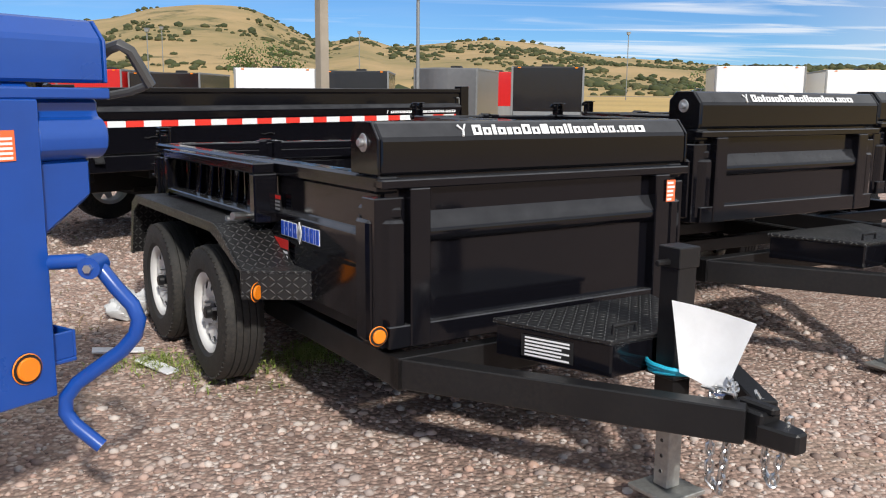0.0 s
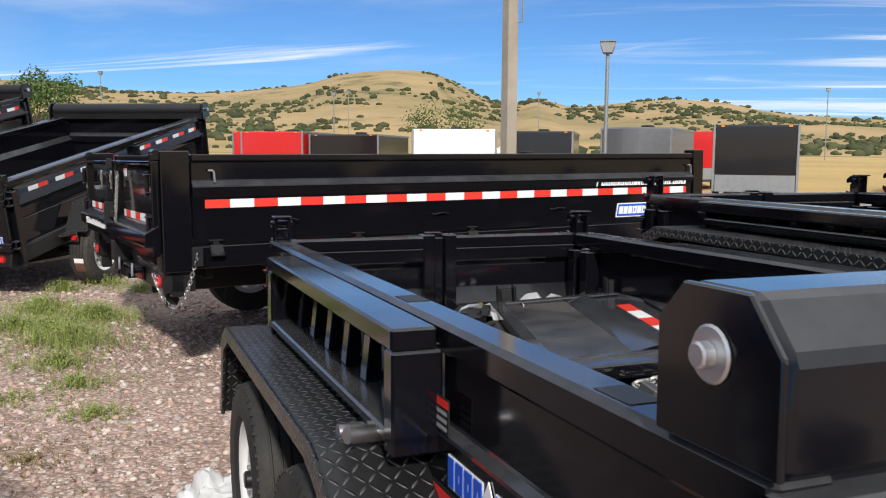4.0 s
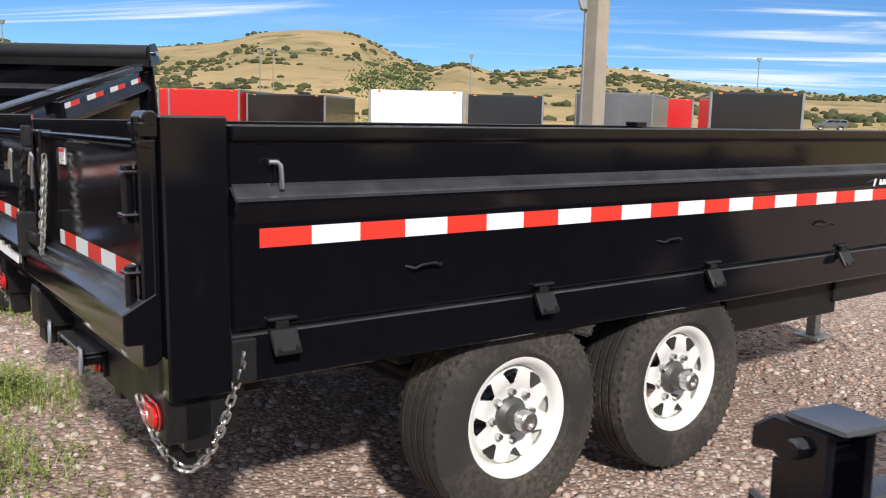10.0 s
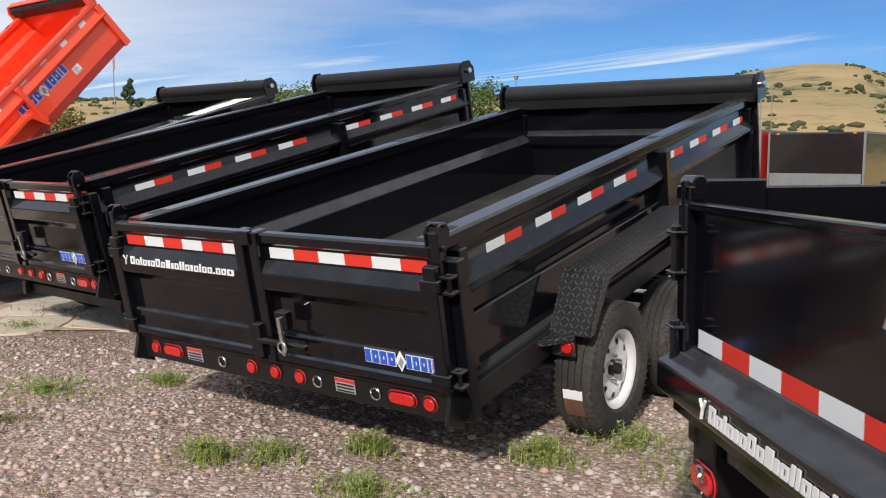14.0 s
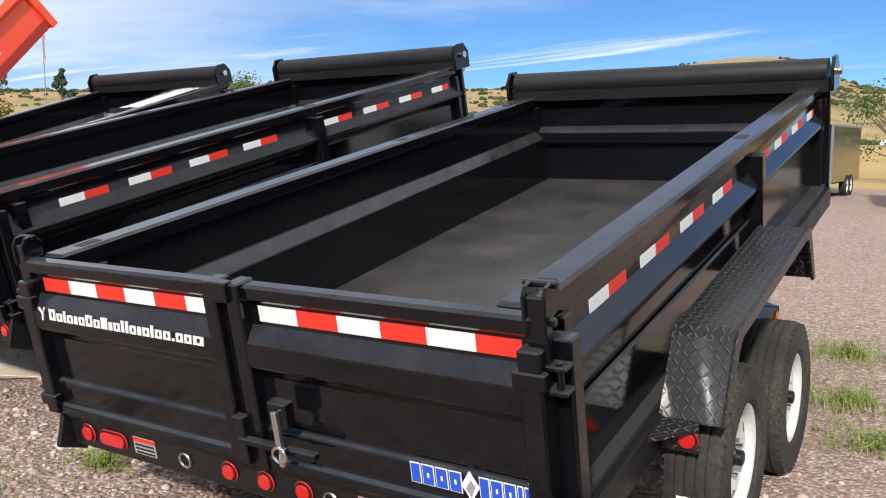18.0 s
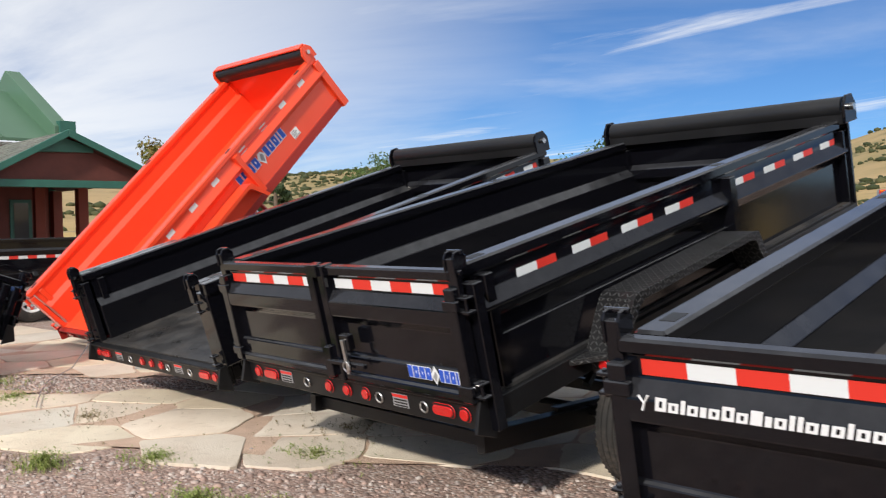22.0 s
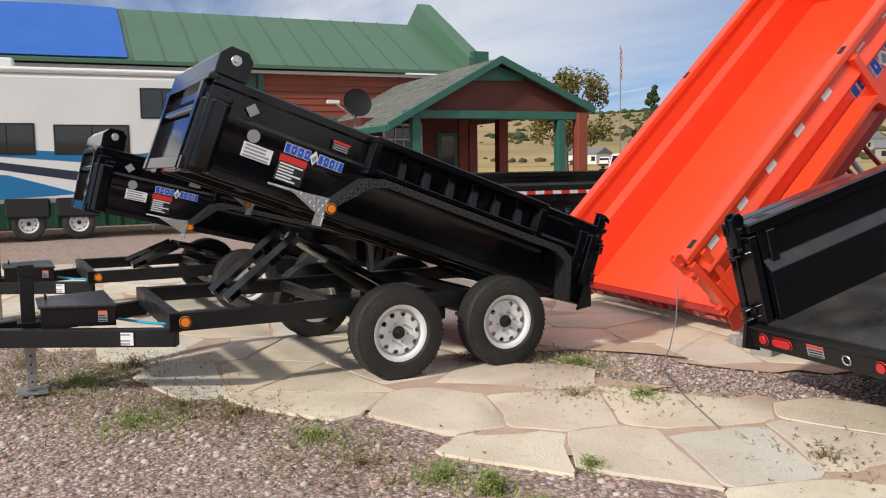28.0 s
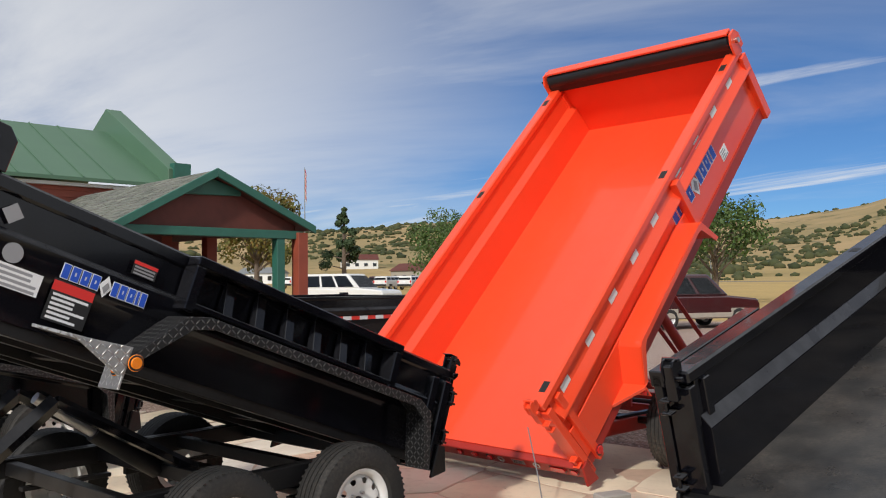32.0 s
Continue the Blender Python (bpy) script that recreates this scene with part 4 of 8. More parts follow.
        for s in (-1, 1):
            # swung right round against the side
            bm = boxes(((s * (w + 0.06) - 0.03, 0.0, fr), (s * (w + 0.06) + 0.03, gw, H - 0.02)), ((s * (w + 0.06) - 0.045, 0.0, H - 0.09), (s * (w + 0.06) + 0.045, gw, H)), m=B)
            part("tailgate", bm, paint, root, "tailgate folded back along the side", bevel=0.006)
    # front wall
    bm = boxes(((-w + 0.03, L - 0.035, 0.0), (w - 0.03, L, H + (0.0 if small else 0.205 if hood else 0.02))), m=B)
    wall = part("front_wall", bm, paint, root, bevel=0.004)
    if hood:
        part("front_lip", boxes(((-w + 0.03, L - 0.10, H + 0.19), (w - 0.03, L + 0.01, H + 0.215)), m=B), paint, wall, "", 0.005)
    elif not small:
        bm = bmesh.new()
        prism(bm, [(L - 0.036, H - 0.24), (L - 0.085, H - 0.29), (L - 0.085, H - 0.37), (L - 0.036, H - 0.41)], -w + 0.06, w - 0.06, "x", B)
        part("front_ledge", bm, paint, wall, bevel=0.004)
    else:
        bm = bmesh.new()
        # rolled ridge and end posts
        ridge = [(L, H - 0.27), (L + 0.022, H - 0.262), (L + 0.04, H - 0.24), (L + 0.04, H - 0.21), (L + 0.022, H - 0.185), (L + 0.0, H - 0.14)]
        prism(bm, ridge, -w + 0.2, w - 0.2, "x", B)
        fw = w + (0.255 if blunt else 0.005)
        quad_box(bm, (-fw, L - 0.03, H - 0.05), (fw, L + 0.05, H - 0.015), B)
        quad_box(bm, (-w + 0.02, L - 0.02, 0.0), (w - 0.02, L + 0.045, 0.09), B)
        pieces("front_ridge", bm, paint, wall, bevel=0.005)
        bm = bmesh.new()
        for s in (-1, 1):
            pw, pc = (0.11, w - 0.11) if blunt else (0.045, w - 0.16)
            quad_box(bm, (s * pc - pw, L - 0.01, 0.0), (s * pc + pw, L + 0.052, H - 0.05), B)
        pieces("front_post", bm, paint, wall, bevel=0.005)
        for s in (-1, 1):
            bm = bmesh.new()
            if blunt:
                # flared upper corner that tapers in below
                prism(bm, [(L - 0.2, H - 0.05), (L + 0.0, H - 0.05), (L + 0.0, H - 0.10), (L + 0.03, H - 0.115), (L + 0.05, H - 0.14), (L + 0.055, H - 0.175), (L + 0.05, H - 0.205), (L + 0.03, H - 0.23), (L + 0.0, H - 0.24), (L - 0.2, H - 0.24)], s * (w - 0.01), s * (w + 0.245), "x", B)
                prism(bm, [(s * (w - 0.01), H - 0.239), (s * (w + 0.20), H - 0.239), (s * (w + 0.20), H - 0.36), (s * (w - 0.01), H - 0.50)], L - 0.2, L + 0.004, "y", B)
                part("corner_cap", bm, paint, wall, "flared upper corner", bevel=0.012)
                continue
            foot = [(s * (w - 0.1), L - 0.02), (s * (w - 0.1), L + 0.04), (s * (w - 0.04), L + 0.04), (s * (w + 0.035), L - 0.03), (s * (w + 0.035), L - 0.13), (s * w, L - 0.16)]
            prism(bm, foot, 0.02, H - 0.17, "z", B)
            top = [(p[0] * (1.0 if i < 2 else 0.975), p[1] - (0.0 if i in (0, 5) else 0.02)) for i, p in enumerate(foot)]
            prism(bm, top, H - 0.171, H - 0.12, "z", B)
            part("corner_cap", bm, paint, wall, "bulged corner cap", bevel=0.012)
    if front == "roll":
        for s in (-1, 1):
            bm = bmesh.new()
            prism(bm, [(L - 0.16, H - 0.02), (L + 0.06, H - 0.02), (L + 0.06, H + 0.12), (L + 0.0, H + 0.2), (L - 0.1, H + 0.2), (L - 0.16, H + 0.12)], s * (w - 0.0) - 0.012, s * (w - 0.0) + 0.012, "x", B)
            housing = part("tarp_bracket", bm, paint, root, bevel=0.004)
        bm = bmesh.new()
        n = 20
        prof = [(L - 0.05 + 0.085 * math.cos(2 * math.pi * k / n), H + 0.10 + 0.085 * math.sin(2 * math.pi * k / n)) for k in range(n)]
        prism(bm, prof, -w + 0.04, w - 0.04, "x", B)
        prism(bm, [(L - 0.12, H + 0.07), (L - 0.10, H + 0.07), (L - 0.09, H - 0.03), (L - 0.11, H - 0.03)], -w + 0.02, w - 0.02, "x", B)
        part("tarp_roll", bm, tarp_mat, housing, "rolled black vinyl tarp", angle=30)
        bm = bmesh.new()
        for s in (-1, 1):
            rod(bm, (s * (w + 0.01), L - 0.05, H + 0.10), (s * (w + 0.045), L - 0.05, H + 0.10), 0.028, 14, m=B)
        pieces("roll_shaft", bm, CHROME, housing, "steel roller end")
        bm = bmesh.new()
        rod(bm, (-w - 0.012, L - 0.0, H + 0.09), (-w - 0.14, L - 0.0, H + 0.07), 0.014, 10, m=B)
        part("pull_rod", bm, BLACK_DULL, housing, "black tarp pull rod")
    elif front == "box":
        bm = bmesh.new()
        prof = [(L - 0.20, H + 0.001), (L + 0.025, H + 0.001), (L + 0.025, H + 0.135), (L - 0.03, H + 0.20), (L - 0.15, H + 0.20), (L - 0.20, H + 0.15)]
        hw = w + (0.255 if blunt else 0.0)
        prism(bm, prof, -hw, hw, "x", B)
        housing = part("tarp_housing", bm, paint, root, "six-sided tarp housing", bevel=0.01)
        bm = bmesh.new()
        for s in (-1, 1):
            prism(bm, [(y * 1.0, z) for y, z in prof], s * (hw + 0.001), s * (hw + 0.012), "x", B)
        pieces("housing_end", bm, paint, housing, bevel=0.003)
        bm = bmesh.new()
        for s in (-1, 1):
            rod(bm, (s * (hw + 0.011), L - 0.09, H + 0.12), (s * (hw + 0.018), L - 0.09, H + 0.12), 0.036, 20, m=B)
            rod(bm, (s * (hw + 0.017), L - 0.09, H + 0.12), (s * (hw + 0.036), L - 0.09, H + 0.12), 0.017, 12, m=B)
        pieces("roll_shaft", bm, CHROME, housing, "steel roller end", bevel=0.003)
        if marks:
            site_mark(housing, B @ on_face("front", w - 0.36, L + 0.026, H + 0.0) @ Matrix.Translation((0, -0.001, 0.135)) @ Matrix.Rotation(radians(-40.2), 4, "X") @ Matrix.Translation((0, -0.001, 0.012)), 1.0)
    # lift
    if tilt > 3 and lift:
        bm = bmesh.new()
        up = B @ (Vector((0, L * 0.69, -0.17)) if small else Vector((0, L * 0.62, 0.02)))
        lo = Vector((0, L * (0.45 if small else 0.86), zf + 0.06))
        mid = lo + (up - lo) * 0.55
        rod(bm, lo, mid, 0.055, 16), rod(bm, mid, up, 0.032, 16, mat=1)
        part("lift_cylinder", bm, [under, CHROME], root, "hydraulic lift cylinder")
        bm = bmesh.new()
        for x in (-0.24, 0.24):
            a, b = Vector((x, L * 0.42, zf + 0.08)), up + Vector((x, 0, 0))
            pipe(bm, [a, b], 0.035, 6), pipe(bm, [Vector((x, L * (0.83 if small else 0.9), zf + 0.11)), b], 0.045 if small else 0.03, 4)
        pieces("lift_arm", bm, BLACK if small else under, root)
    chassis(root, W, L, reach, under, tow, zf, wheels, kind, track or W / 2 + (0.075 if not small else 0.155), ground, jack, True, jack_top, tip, drop)
    for s in (-1, 1) if tilt > 5 else ():
        side = "right" if s > 0 else "left"
        lamp(root, on_face(side, s * (min(W / 2 - 0.06, 0.80) + 0.031), L + reach - 0.1, zf + 0.06), 0.06, 0.06, LENS_AMBER, "marker_light", "amber marker light")
    return root, B


def side_stickers(root, B, side, W, L, H):
    """Stickers on the front part of a small dump bed's side."""
    s = 1 if side == "right" else -1
    x = s * (W / 2 + 0.0125)

    def put(y, z, w):
        return B @ on_face(side, x, (L - y) if s > 0 else (L - y), z)
    if s > 0:
        maker_mark(root, B @ on_face(side, x, L - 0.93, 0.335), 0.42)
        label_plate(root, B @ on_face(side, x, L - 1.02, 0.13), 0.17, 0.19, DECAL_RED, 6, DECAL_WHITE, DECAL_BLACK, text="red and black danger sticker")
        label_plate(root, B @ on_face(side, x, L - 1.06, 0.44), 0.13, 0.075, DECAL_RED, 3, DECAL_GREY, DECAL_BLACK)
    else:
        maker_mark(root, B @ on_face(side, x, L - 0.36, 0.335), 0.43)
        label_plate(root, B @ on_face(side, x, L - 0.34, 0.135), 0.2, 0.19, DECAL_RED, 6, DECAL_WHITE, DECAL_BLACK, text="red and black danger sticker")
        label_plate(root, B @ on_face(side, x, L - 0.67, 0.47), 0.13, 0.07, DECAL_RED, 3, DECAL_GREY, DECAL_BLACK)
        label_plate(root, B @ on_face(side, x, L - 0.08, 0.21), 0.21, 0.10, None, 4, DECAL_GREY, DECAL_WHITE, text="white sticker with small print")
        bm = bmesh.new()
        for y, z, r in ((L - 0.13, 0.36, 0.045), (L - 0.02, 0.30, 0.0)):
            if r:
                lathe(bm, [(0.0, 0.002), (r, 0.002), (r, 0.0), (0.0, 0.0)], 20, B @ Matrix.Translation((x - 0.001, y, z)) @ Matrix.Rotation(radians(-90), 4, "Y"), closed=False)
        quad_box(bm, (-0.035, -0.003, -0.035), (0.035, 0, 0.035), B @ on_face(side, x, L - 0.07, 0.52) @ Matrix.Rotation(radians(45), 4, "Y"))
        pieces("round_sticker", bm, DECAL_GREY, root, "small pale sticker")


def deck_trailer(name, label, m, W=2.56, L=4.84, zd=0.81, H=0.72, ground=0.09, piece=0.1565, group="deck-over dump trailers"):
    """Deck-over dump trailer with fold-down sides. Local origin under the middle of the tailgate; zd is the bed's underside at the side."""
    root = thing(name, m, label, "trailer", group)
    w = W / 2
    top = zd + H
    # bed frame with the sill that the sides hang from
    bm = boxes(((-w + 0.01, 0.02, zd), (w - 0.01, L - 0.02, zd + 0.14)))
    part("bed_frame", bm, BLACK, root, bevel=0.005)
    bm = boxes(((-w + 0.06, 0.05, zd + 0.141), (w - 0.06, L - 0.05, zd + 0.155)))
    part("bed_floor", bm, FLOOR_BLACK, root, "steel bed floor")
    for s, side in ((1, "right"), (-1, "left")):
        bm = bmesh.new()
        prof = [(w - 0.05, zd + 0.156), (w - 0.006, zd + 0.156), (w - 0.006, top - 0.265), (w + 0.03, top - 0.215), (w + 0.03, top - 0.20), (w - 0.012, top - 0.165), (w - 0.012, top - 0.05), (w + 0.008, top - 0.04), (w + 0.008, top), (w - 0.05, top)]
        prism(bm, [(s * x, z) for x, z in prof], 0.19, L - 0.11, "y")
        wall = part("side_panel", bm, BLACK, root, "fold-down side", bevel=0.005)
        if s > 0:
            tape(wall, on_face(side, w - 0.0055, 0.27, top - 0.338), L - 0.44, 0.054, piece, 0)
        else:
            tape(wall, on_face(side, -w + 0.0055, L - 0.16, top - 0.338), L - 0.43, 0.054, piece, 0)
        site_mark(wall, on_face(side, s * (w + 0.013), L - 1.2 if s > 0 else 1.3, top - 0.262), 1.0)
        bm = bmesh.new()
        mm = on_face(side, s * (w - 0.004), L - 0.97 if s > 0 else 0.95, zd + 0.195)
        prism(bm, [(0, 0), (0.50, 0), (0.52, 0.115), (0.02, 0.115)], 0, -0.004, "y", mm, 1)
        prism(bm, [(0.01, 0.008), (0.493, 0.008), (0.511, 0.107), (0.029, 0.107)], -0.003, -0.006, "y", mm, 0)
        mark_blocks(bm, [(0.8, 1.0, i in (3, 5, 7)) for i in range(9)], 0.44, 0.062, mm @ Matrix.Translation((0.03, -0.005, 0.026)), 1, 0.003, 0.15)
        part("maker_mark", bm, [DECAL_BLUE, DECAL_WHITE], wall, "blue and white maker plate kept as blocks")
        label_plate(root, on_face(side, s * (w - 0.009), L - 0.27 if s > 0 else 0.35, zd + 0.02), 0.075, 0.12, DECAL_RED, 4)
        # hinge brackets, tie handles and pins
        for k, y in enumerate((0.33, 1.32, 2.25, 3.22)):
            mm = on_face(side, s * w, y, zd + 0.14)
            bm = boxes(((-0.045, -0.014, 0.032), (0.045, 0.008, 0.043)), ((-0.02, -0.012, 0.0), (0.02, 0.006, 0.035)), m=mm)
            prism(bm, [(0.004, 0.012), (-0.014, 0.012), (-0.05, -0.05), (-0.046, -0.062), (-0.036, -0.056), (0.004, -0.004)], -0.042, 0.042, "x", mm)
            for dx in (-0.028, 0.028):
                rod(bm, mm @ Vector((dx, -0.03, -0.045)), mm @ Vector((dx, -0.052, -0.04)), 0.008, 6)
            part("side_hinge", bm, BLACK_DULL, wall, bevel=0.004)
        bm = bmesh.new()
        for y in (0.82, 1.98, 3.05, L - 0.6):
            pipe(bm, [(-0.07, 0, 0), (-0.045, -0.022, -0.006), (-0.02, -0.024, 0.004), (0.03, -0.024, 0.006), (0.05, -0.022, -0.004), (0.07, 0, 0)], 0.0045, 6, 0, on_face(side, s * (w - 0.006), y, top - 0.43))
        pieces("tie_handle", bm, BLACK_DULL, wall)
        bm = bmesh.new()
        for y in (0.27, L - 0.2):
            mm = on_face(side, s * (w - 0.004), y, top - 0.12)
            pipe(bm, [(0.02, -0.02, 0.02), (0.045, -0.02, 0.02), (0.056, -0.02, 0.01), (0.06, -0.02, -0.055)], 0.008, 8, 0, mm)
        pieces("side_pin", bm, CHROME, wall, "bent steel lock pin")
        # corner posts
        bm = boxes(((s * (w - 0.03) - 0.045, 0.0, zd - 0.01), (s * (w - 0.03) + 0.05, 0.175, top + 0.022)), ((s * (w - 0.06) - 0.05, L - 0.1, zd), (s * (w - 0.06) + 0.07, L + 0.02, top + 0.03)))
        pieces("corner_post", bm, BLACK, root, bevel=0.006)
        bm = boxes(((s * (w - 0.05) - 0.05, -0.05, top - 0.035), (s * (w - 0.05) + 0.05, 0.0, top + 0.004)))
        rod(bm, (s * (w - 0.05), -0.03, top - 0.05), (s * (w - 0.05), -0.03, top + 0.02), 0.024, 12)
        rod(bm, (s * (w - 0.10), -0.02, top + 0.012), (s * (w - 0.0), -0.02, top + 0.012), 0.022, 12)
        part("gate_pivot", bm, BLACK, root, bevel=0.004)
    # tailgate doors
    for s in (-1, 1):
        x0, x1 = sorted((s * 0.035, s * (w - 0.012)))
        bm = bmesh.new()
        prism(bm, [(-0.002, zd + 0.12), (-0.02, zd + 0.09), (-0.055, zd + 0.09), (-0.055, zd + 0.15), (-0.098, zd + 0.15), (-0.103, zd + 0.158), (-0.103, zd + 0.235), (-0.02, zd + 0.282), (-0.02, top - 0.065), (-0.045, top - 0.06), (-0.045, top - 0.04), (-0.002, top - 0.04)], x0, x1, "x")
        gate = part("tailgate", bm, BLACK, root, "half of a double tailgate", bevel=0.004)
        bm = boxes(((s * 0.066 - 0.03, -0.05, zd + 0.1), (s * 0.066 + 0.03, -0.003, top - 0.035)), ((s * (w - 0.045) - 0.03, -0.05, zd + 0.1), (s * (w - 0.045) + 0.03, -0.003, top - 0.043)))
        pieces("gate_post", bm, BLACK, gate, bevel=0.006)
        bm = bmesh.new()
        for z in (zd + 0.22, top - 0.24):
            for dz in (0, 0.11):
                quad_box(bm, (s * (w - 0.055) - 0.04, -0.085, z + dz), (s * (w - 0.055) + 0.03, -0.045, z + dz + 0.012))
            rod(bm, (s * (w - 0.055), -0.068, z - 0.015), (s * (w - 0.055), -0.068, z + 0.137), 0.015, 12)
        pieces("gate_hinge", bm, BLACK, gate, bevel=0.004)
        if s > 0:
            tape(gate, on_face("rear", 0.24, -0.0205, zd + 0.288), 0.071, 0.05, piece, 1)
            tape(gate, on_face("rear", 0.311, -0.0205, zd + 0.288), x1 - 0.40, 0.05, piece, 0)
        else:
            tape(gate, on_face("rear", x0 + 0.1, -0.0205, zd + 0.288), x1 - x0 - 0.20, 0.05, piece, 1)
    site_mark(gate if s < 0 else root, on_face("rear", -0.96, -0.1055, zd + 0.172), 0.86)
    label_plate(root, on_face("rear", 0.286, -0.0205, top - 0.148), 0.08, 0.056, DECAL_RED, 5, DECAL_GREY, DECAL_WHITE)
    bm = boxes(((-0.02, -0.12, zd + 0.22), (0.05, -0.06, zd + 0.38)), ((-0.12, -0.1, zd + 0.275), (0.22, -0.06, zd + 0.32)), ((-0.015, -0.09, top - 0.1), (0.035, -0.06, top - 0.02)))
    pieces("latch_plate", bm, BLACK_DULL, root, "black gate latch plate", bevel=0.005)
    # spreader chains on the gate
    for x in (-0.19, 0.2):
        pts = [(x + 0.03, -0.06, top - 0.12), (x + 0.02, -0.07, top - 0.26), (x + 0.0, -0.08, zd + 0.30), (x + 0.03, -0.085, zd + 0.25), (x + 0.045, -0.08, zd + 0.32), (x + 0.045, -0.06, top - 0.14)]
        part("spreader_chain", chain_mesh(pts, 0.028, 0.0034), ZINC if x > 0 else BLACK_DULL, root, "hanging chain")
        bm = bmesh.new()
        pipe(bm, [(x - 0.03, -0.1, top - 0.19), (x - 0.01, -0.1, top - 0.14), (x + 0.015, -0.1, top - 0.115), (x + 0.035, -0.1, top - 0.125), (x + 0.035, -0.1, top - 0.16), (x + 0.02, -0.1, top - 0.2), (x + 0.018, -0.1, top - 0.24)], 0.0062, 8)
        part("grab_hook", bm, CHROME, root, "bright steel grab hook")
    # rear bumper, lights, corner chains
    bm = boxes(((-0.62, 0.05, zd - 0.17), (w - 0.02, 0.13, zd + 0.0)), ((-w + 0.06, 0.06, zd + 0.001), (w - 0.05, 0.14, zd + 0.1)))
    for s in (-1, 1):
        quad_box(bm, (s * (w - 0.10) - 0.07, 0.0, zd - 0.14), (s * (w - 0.10) + 0.08, 0.2, zd + 0.11))
        quad_box(bm, (s * (w - 0.13) - 0.035, 0.03, zd - 0.24), (s * (w - 0.13) + 0.035, 0.11, zd - 0.141))
    bumper = part("rear_bumper", bm, BLACK_DULL, root, bevel=0.006)
    # light channel and pin block under the middle of the gate
    part("light_channel", boxes(((0.14, -0.03, zd - 0.07), (0.52, 0.05, zd - 0.055)), ((0.14, 0.035, zd - 0.15), (0.52, 0.05, zd - 0.07)), ((0.14, -0.03, zd - 0.10), (0.155, 0.035, zd - 0.07)), ((0.505, -0.03, zd - 0.10), (0.52, 0.035, zd - 0.07))), BLACK, root, "steel hood over the light bar", 0.004)
    part("latch_box", boxes(((-0.10, -0.07, zd - 0.06), (0.05, 0.05, zd + 0.09)), ((-0.14, -0.04, zd - 0.14), (-0.02, 0.05, zd - 0.06))), BLACK_DULL, root, "black latch box", 0.008)
    bm = bmesh.new()
    for x in (0.10, 0.57):
        pipe(bm, [(x - 0.04, -0.04, zd - 0.03), (x, -0.045, zd - 0.03), (x + 0.012, -0.05, zd - 0.045), (x + 0.014, -0.05, zd - 0.11)], 0.008, 8)
    pieces("bumper_pin", bm, CHROME, root, "bent steel pin")
    for s in (-1, 1):
        lamp(bumper, on_face("rear", s * (w - 0.13), -0.001, zd - 0.075), 0.14, 0.06, LENS_RED, "tail_light", "red tail light")
        if s > 0:
            lamp(bumper, on_face("rear", 0.33, 0.034, zd - 0.11), 0.32, 0.045, LENS_RED, "tail_light", "long red light bar")
        pts = sag((s * (w - 0.16), -0.03, zd - 0.03), (s * (w + 0.035), 0.2, zd + 0.1), 0.27, 12)
        part("corner_chain", chain_mesh(pts, 0.036, 0.0045), CHROME, root, "hanging safety chain")
        bm = boxes(((s * (w + 0.01) - 0.01, 0.17, zd + 0.02), (s * (w + 0.01) + 0.025, 0.24, zd + 0.14)))
        part("chain_bracket", bm, BLACK_DULL, root, bevel=0.004)
    # front wall
    bm = boxes(((-w + 0.06, L - 0.05, zd), (w - 0.06, L, top - 0.01)))
    part("front_wall", bm, BLACK, root, bevel=0.005)
    # chassis
    zf = 0.56
    bm = boxes(((-0.48, 0.1, zf), (-0.40, L + 0.3, zd - 0.02)), ((0.40, 0.1, zf), (0.48, L + 0.3, zd - 0.02)))
    for k in range(8):
        quad_box(bm, (-w + 0.2, 0.3 + k * 0.55, zd - 0.09), (w - 0.2, 0.36 + k * 0.55, zd - 0.001))
    pieces("main_rail", bm, BLACK_DULL, root, bevel=0.006)
    bm = boxes(((w - 0.38, 2.55, zd - 0.2), (w - 0.14, 3.45, zd - 0.001)), ((w - 0.30, 3.4, zd - 0.14), (w - 0.12, L - 0.25, zd - 0.001)))
    pieces("side_box", bm, BLACK_DULL, root, bevel=0.008)
    bm = bmesh.new()
    for s in (-1, 1):
        pipe(bm, [(s * 0.44, L + 0.2, zf + 0.06), (s * 0.05, L + 1.2, zf + 0.02)], 0.07, 4)
    pieces("tongue_beam", bm, BLACK_DULL, root, bevel=0.004)
    yj = L + 0.27
    bm = boxes(((0.165, yj - 0.035, ground + 0.01), (0.235, yj + 0.035, zd)), ((0.155, yj - 0.045, zf - 0.05), (0.245, yj + 0.045, zd)))
    jack = part("jack", bm, ZINC, root, "square drop leg jack", bevel=0.004)
    part("jack_foot", boxes(((0.10, yj - 0.10, ground - 0.004), (0.30, yj + 0.10, ground + 0.012))), ZINC, jack, "steel foot plate", 0.004)
    part("safety_chain", chain_mesh(sag((w - 0.25, L - 0.12, zd - 0.02), (w - 0.2, L + 0.2, zd - 0.04), 0.3, 8), 0.05, 0.0055), CHROME, root, "hanging safety chain")
    r = 0.392
    bm = bmesh.new()
    for y in (1.30, 2.20):
        rod(bm, (-w + 0.4, y, ground + r), (w - 0.4, y, ground + r), 0.06, 12)
        for s in (-1, 1):
            quad_box(bm, (s * 0.46 - 0.04, y - 0.35, ground + r + 0.06), (s * 0.46 + 0.04, y + 0.35, ground + r + 0.1))
    pieces("axle_part", bm, BLACK_DULL, root, bevel=0.004)
    for y in (1.30, 2.20):
        for s in (-1, 1):
            wheel(root, "heavy", s * (w - 0.19), y, ground + r, s, spin=y)
    return root

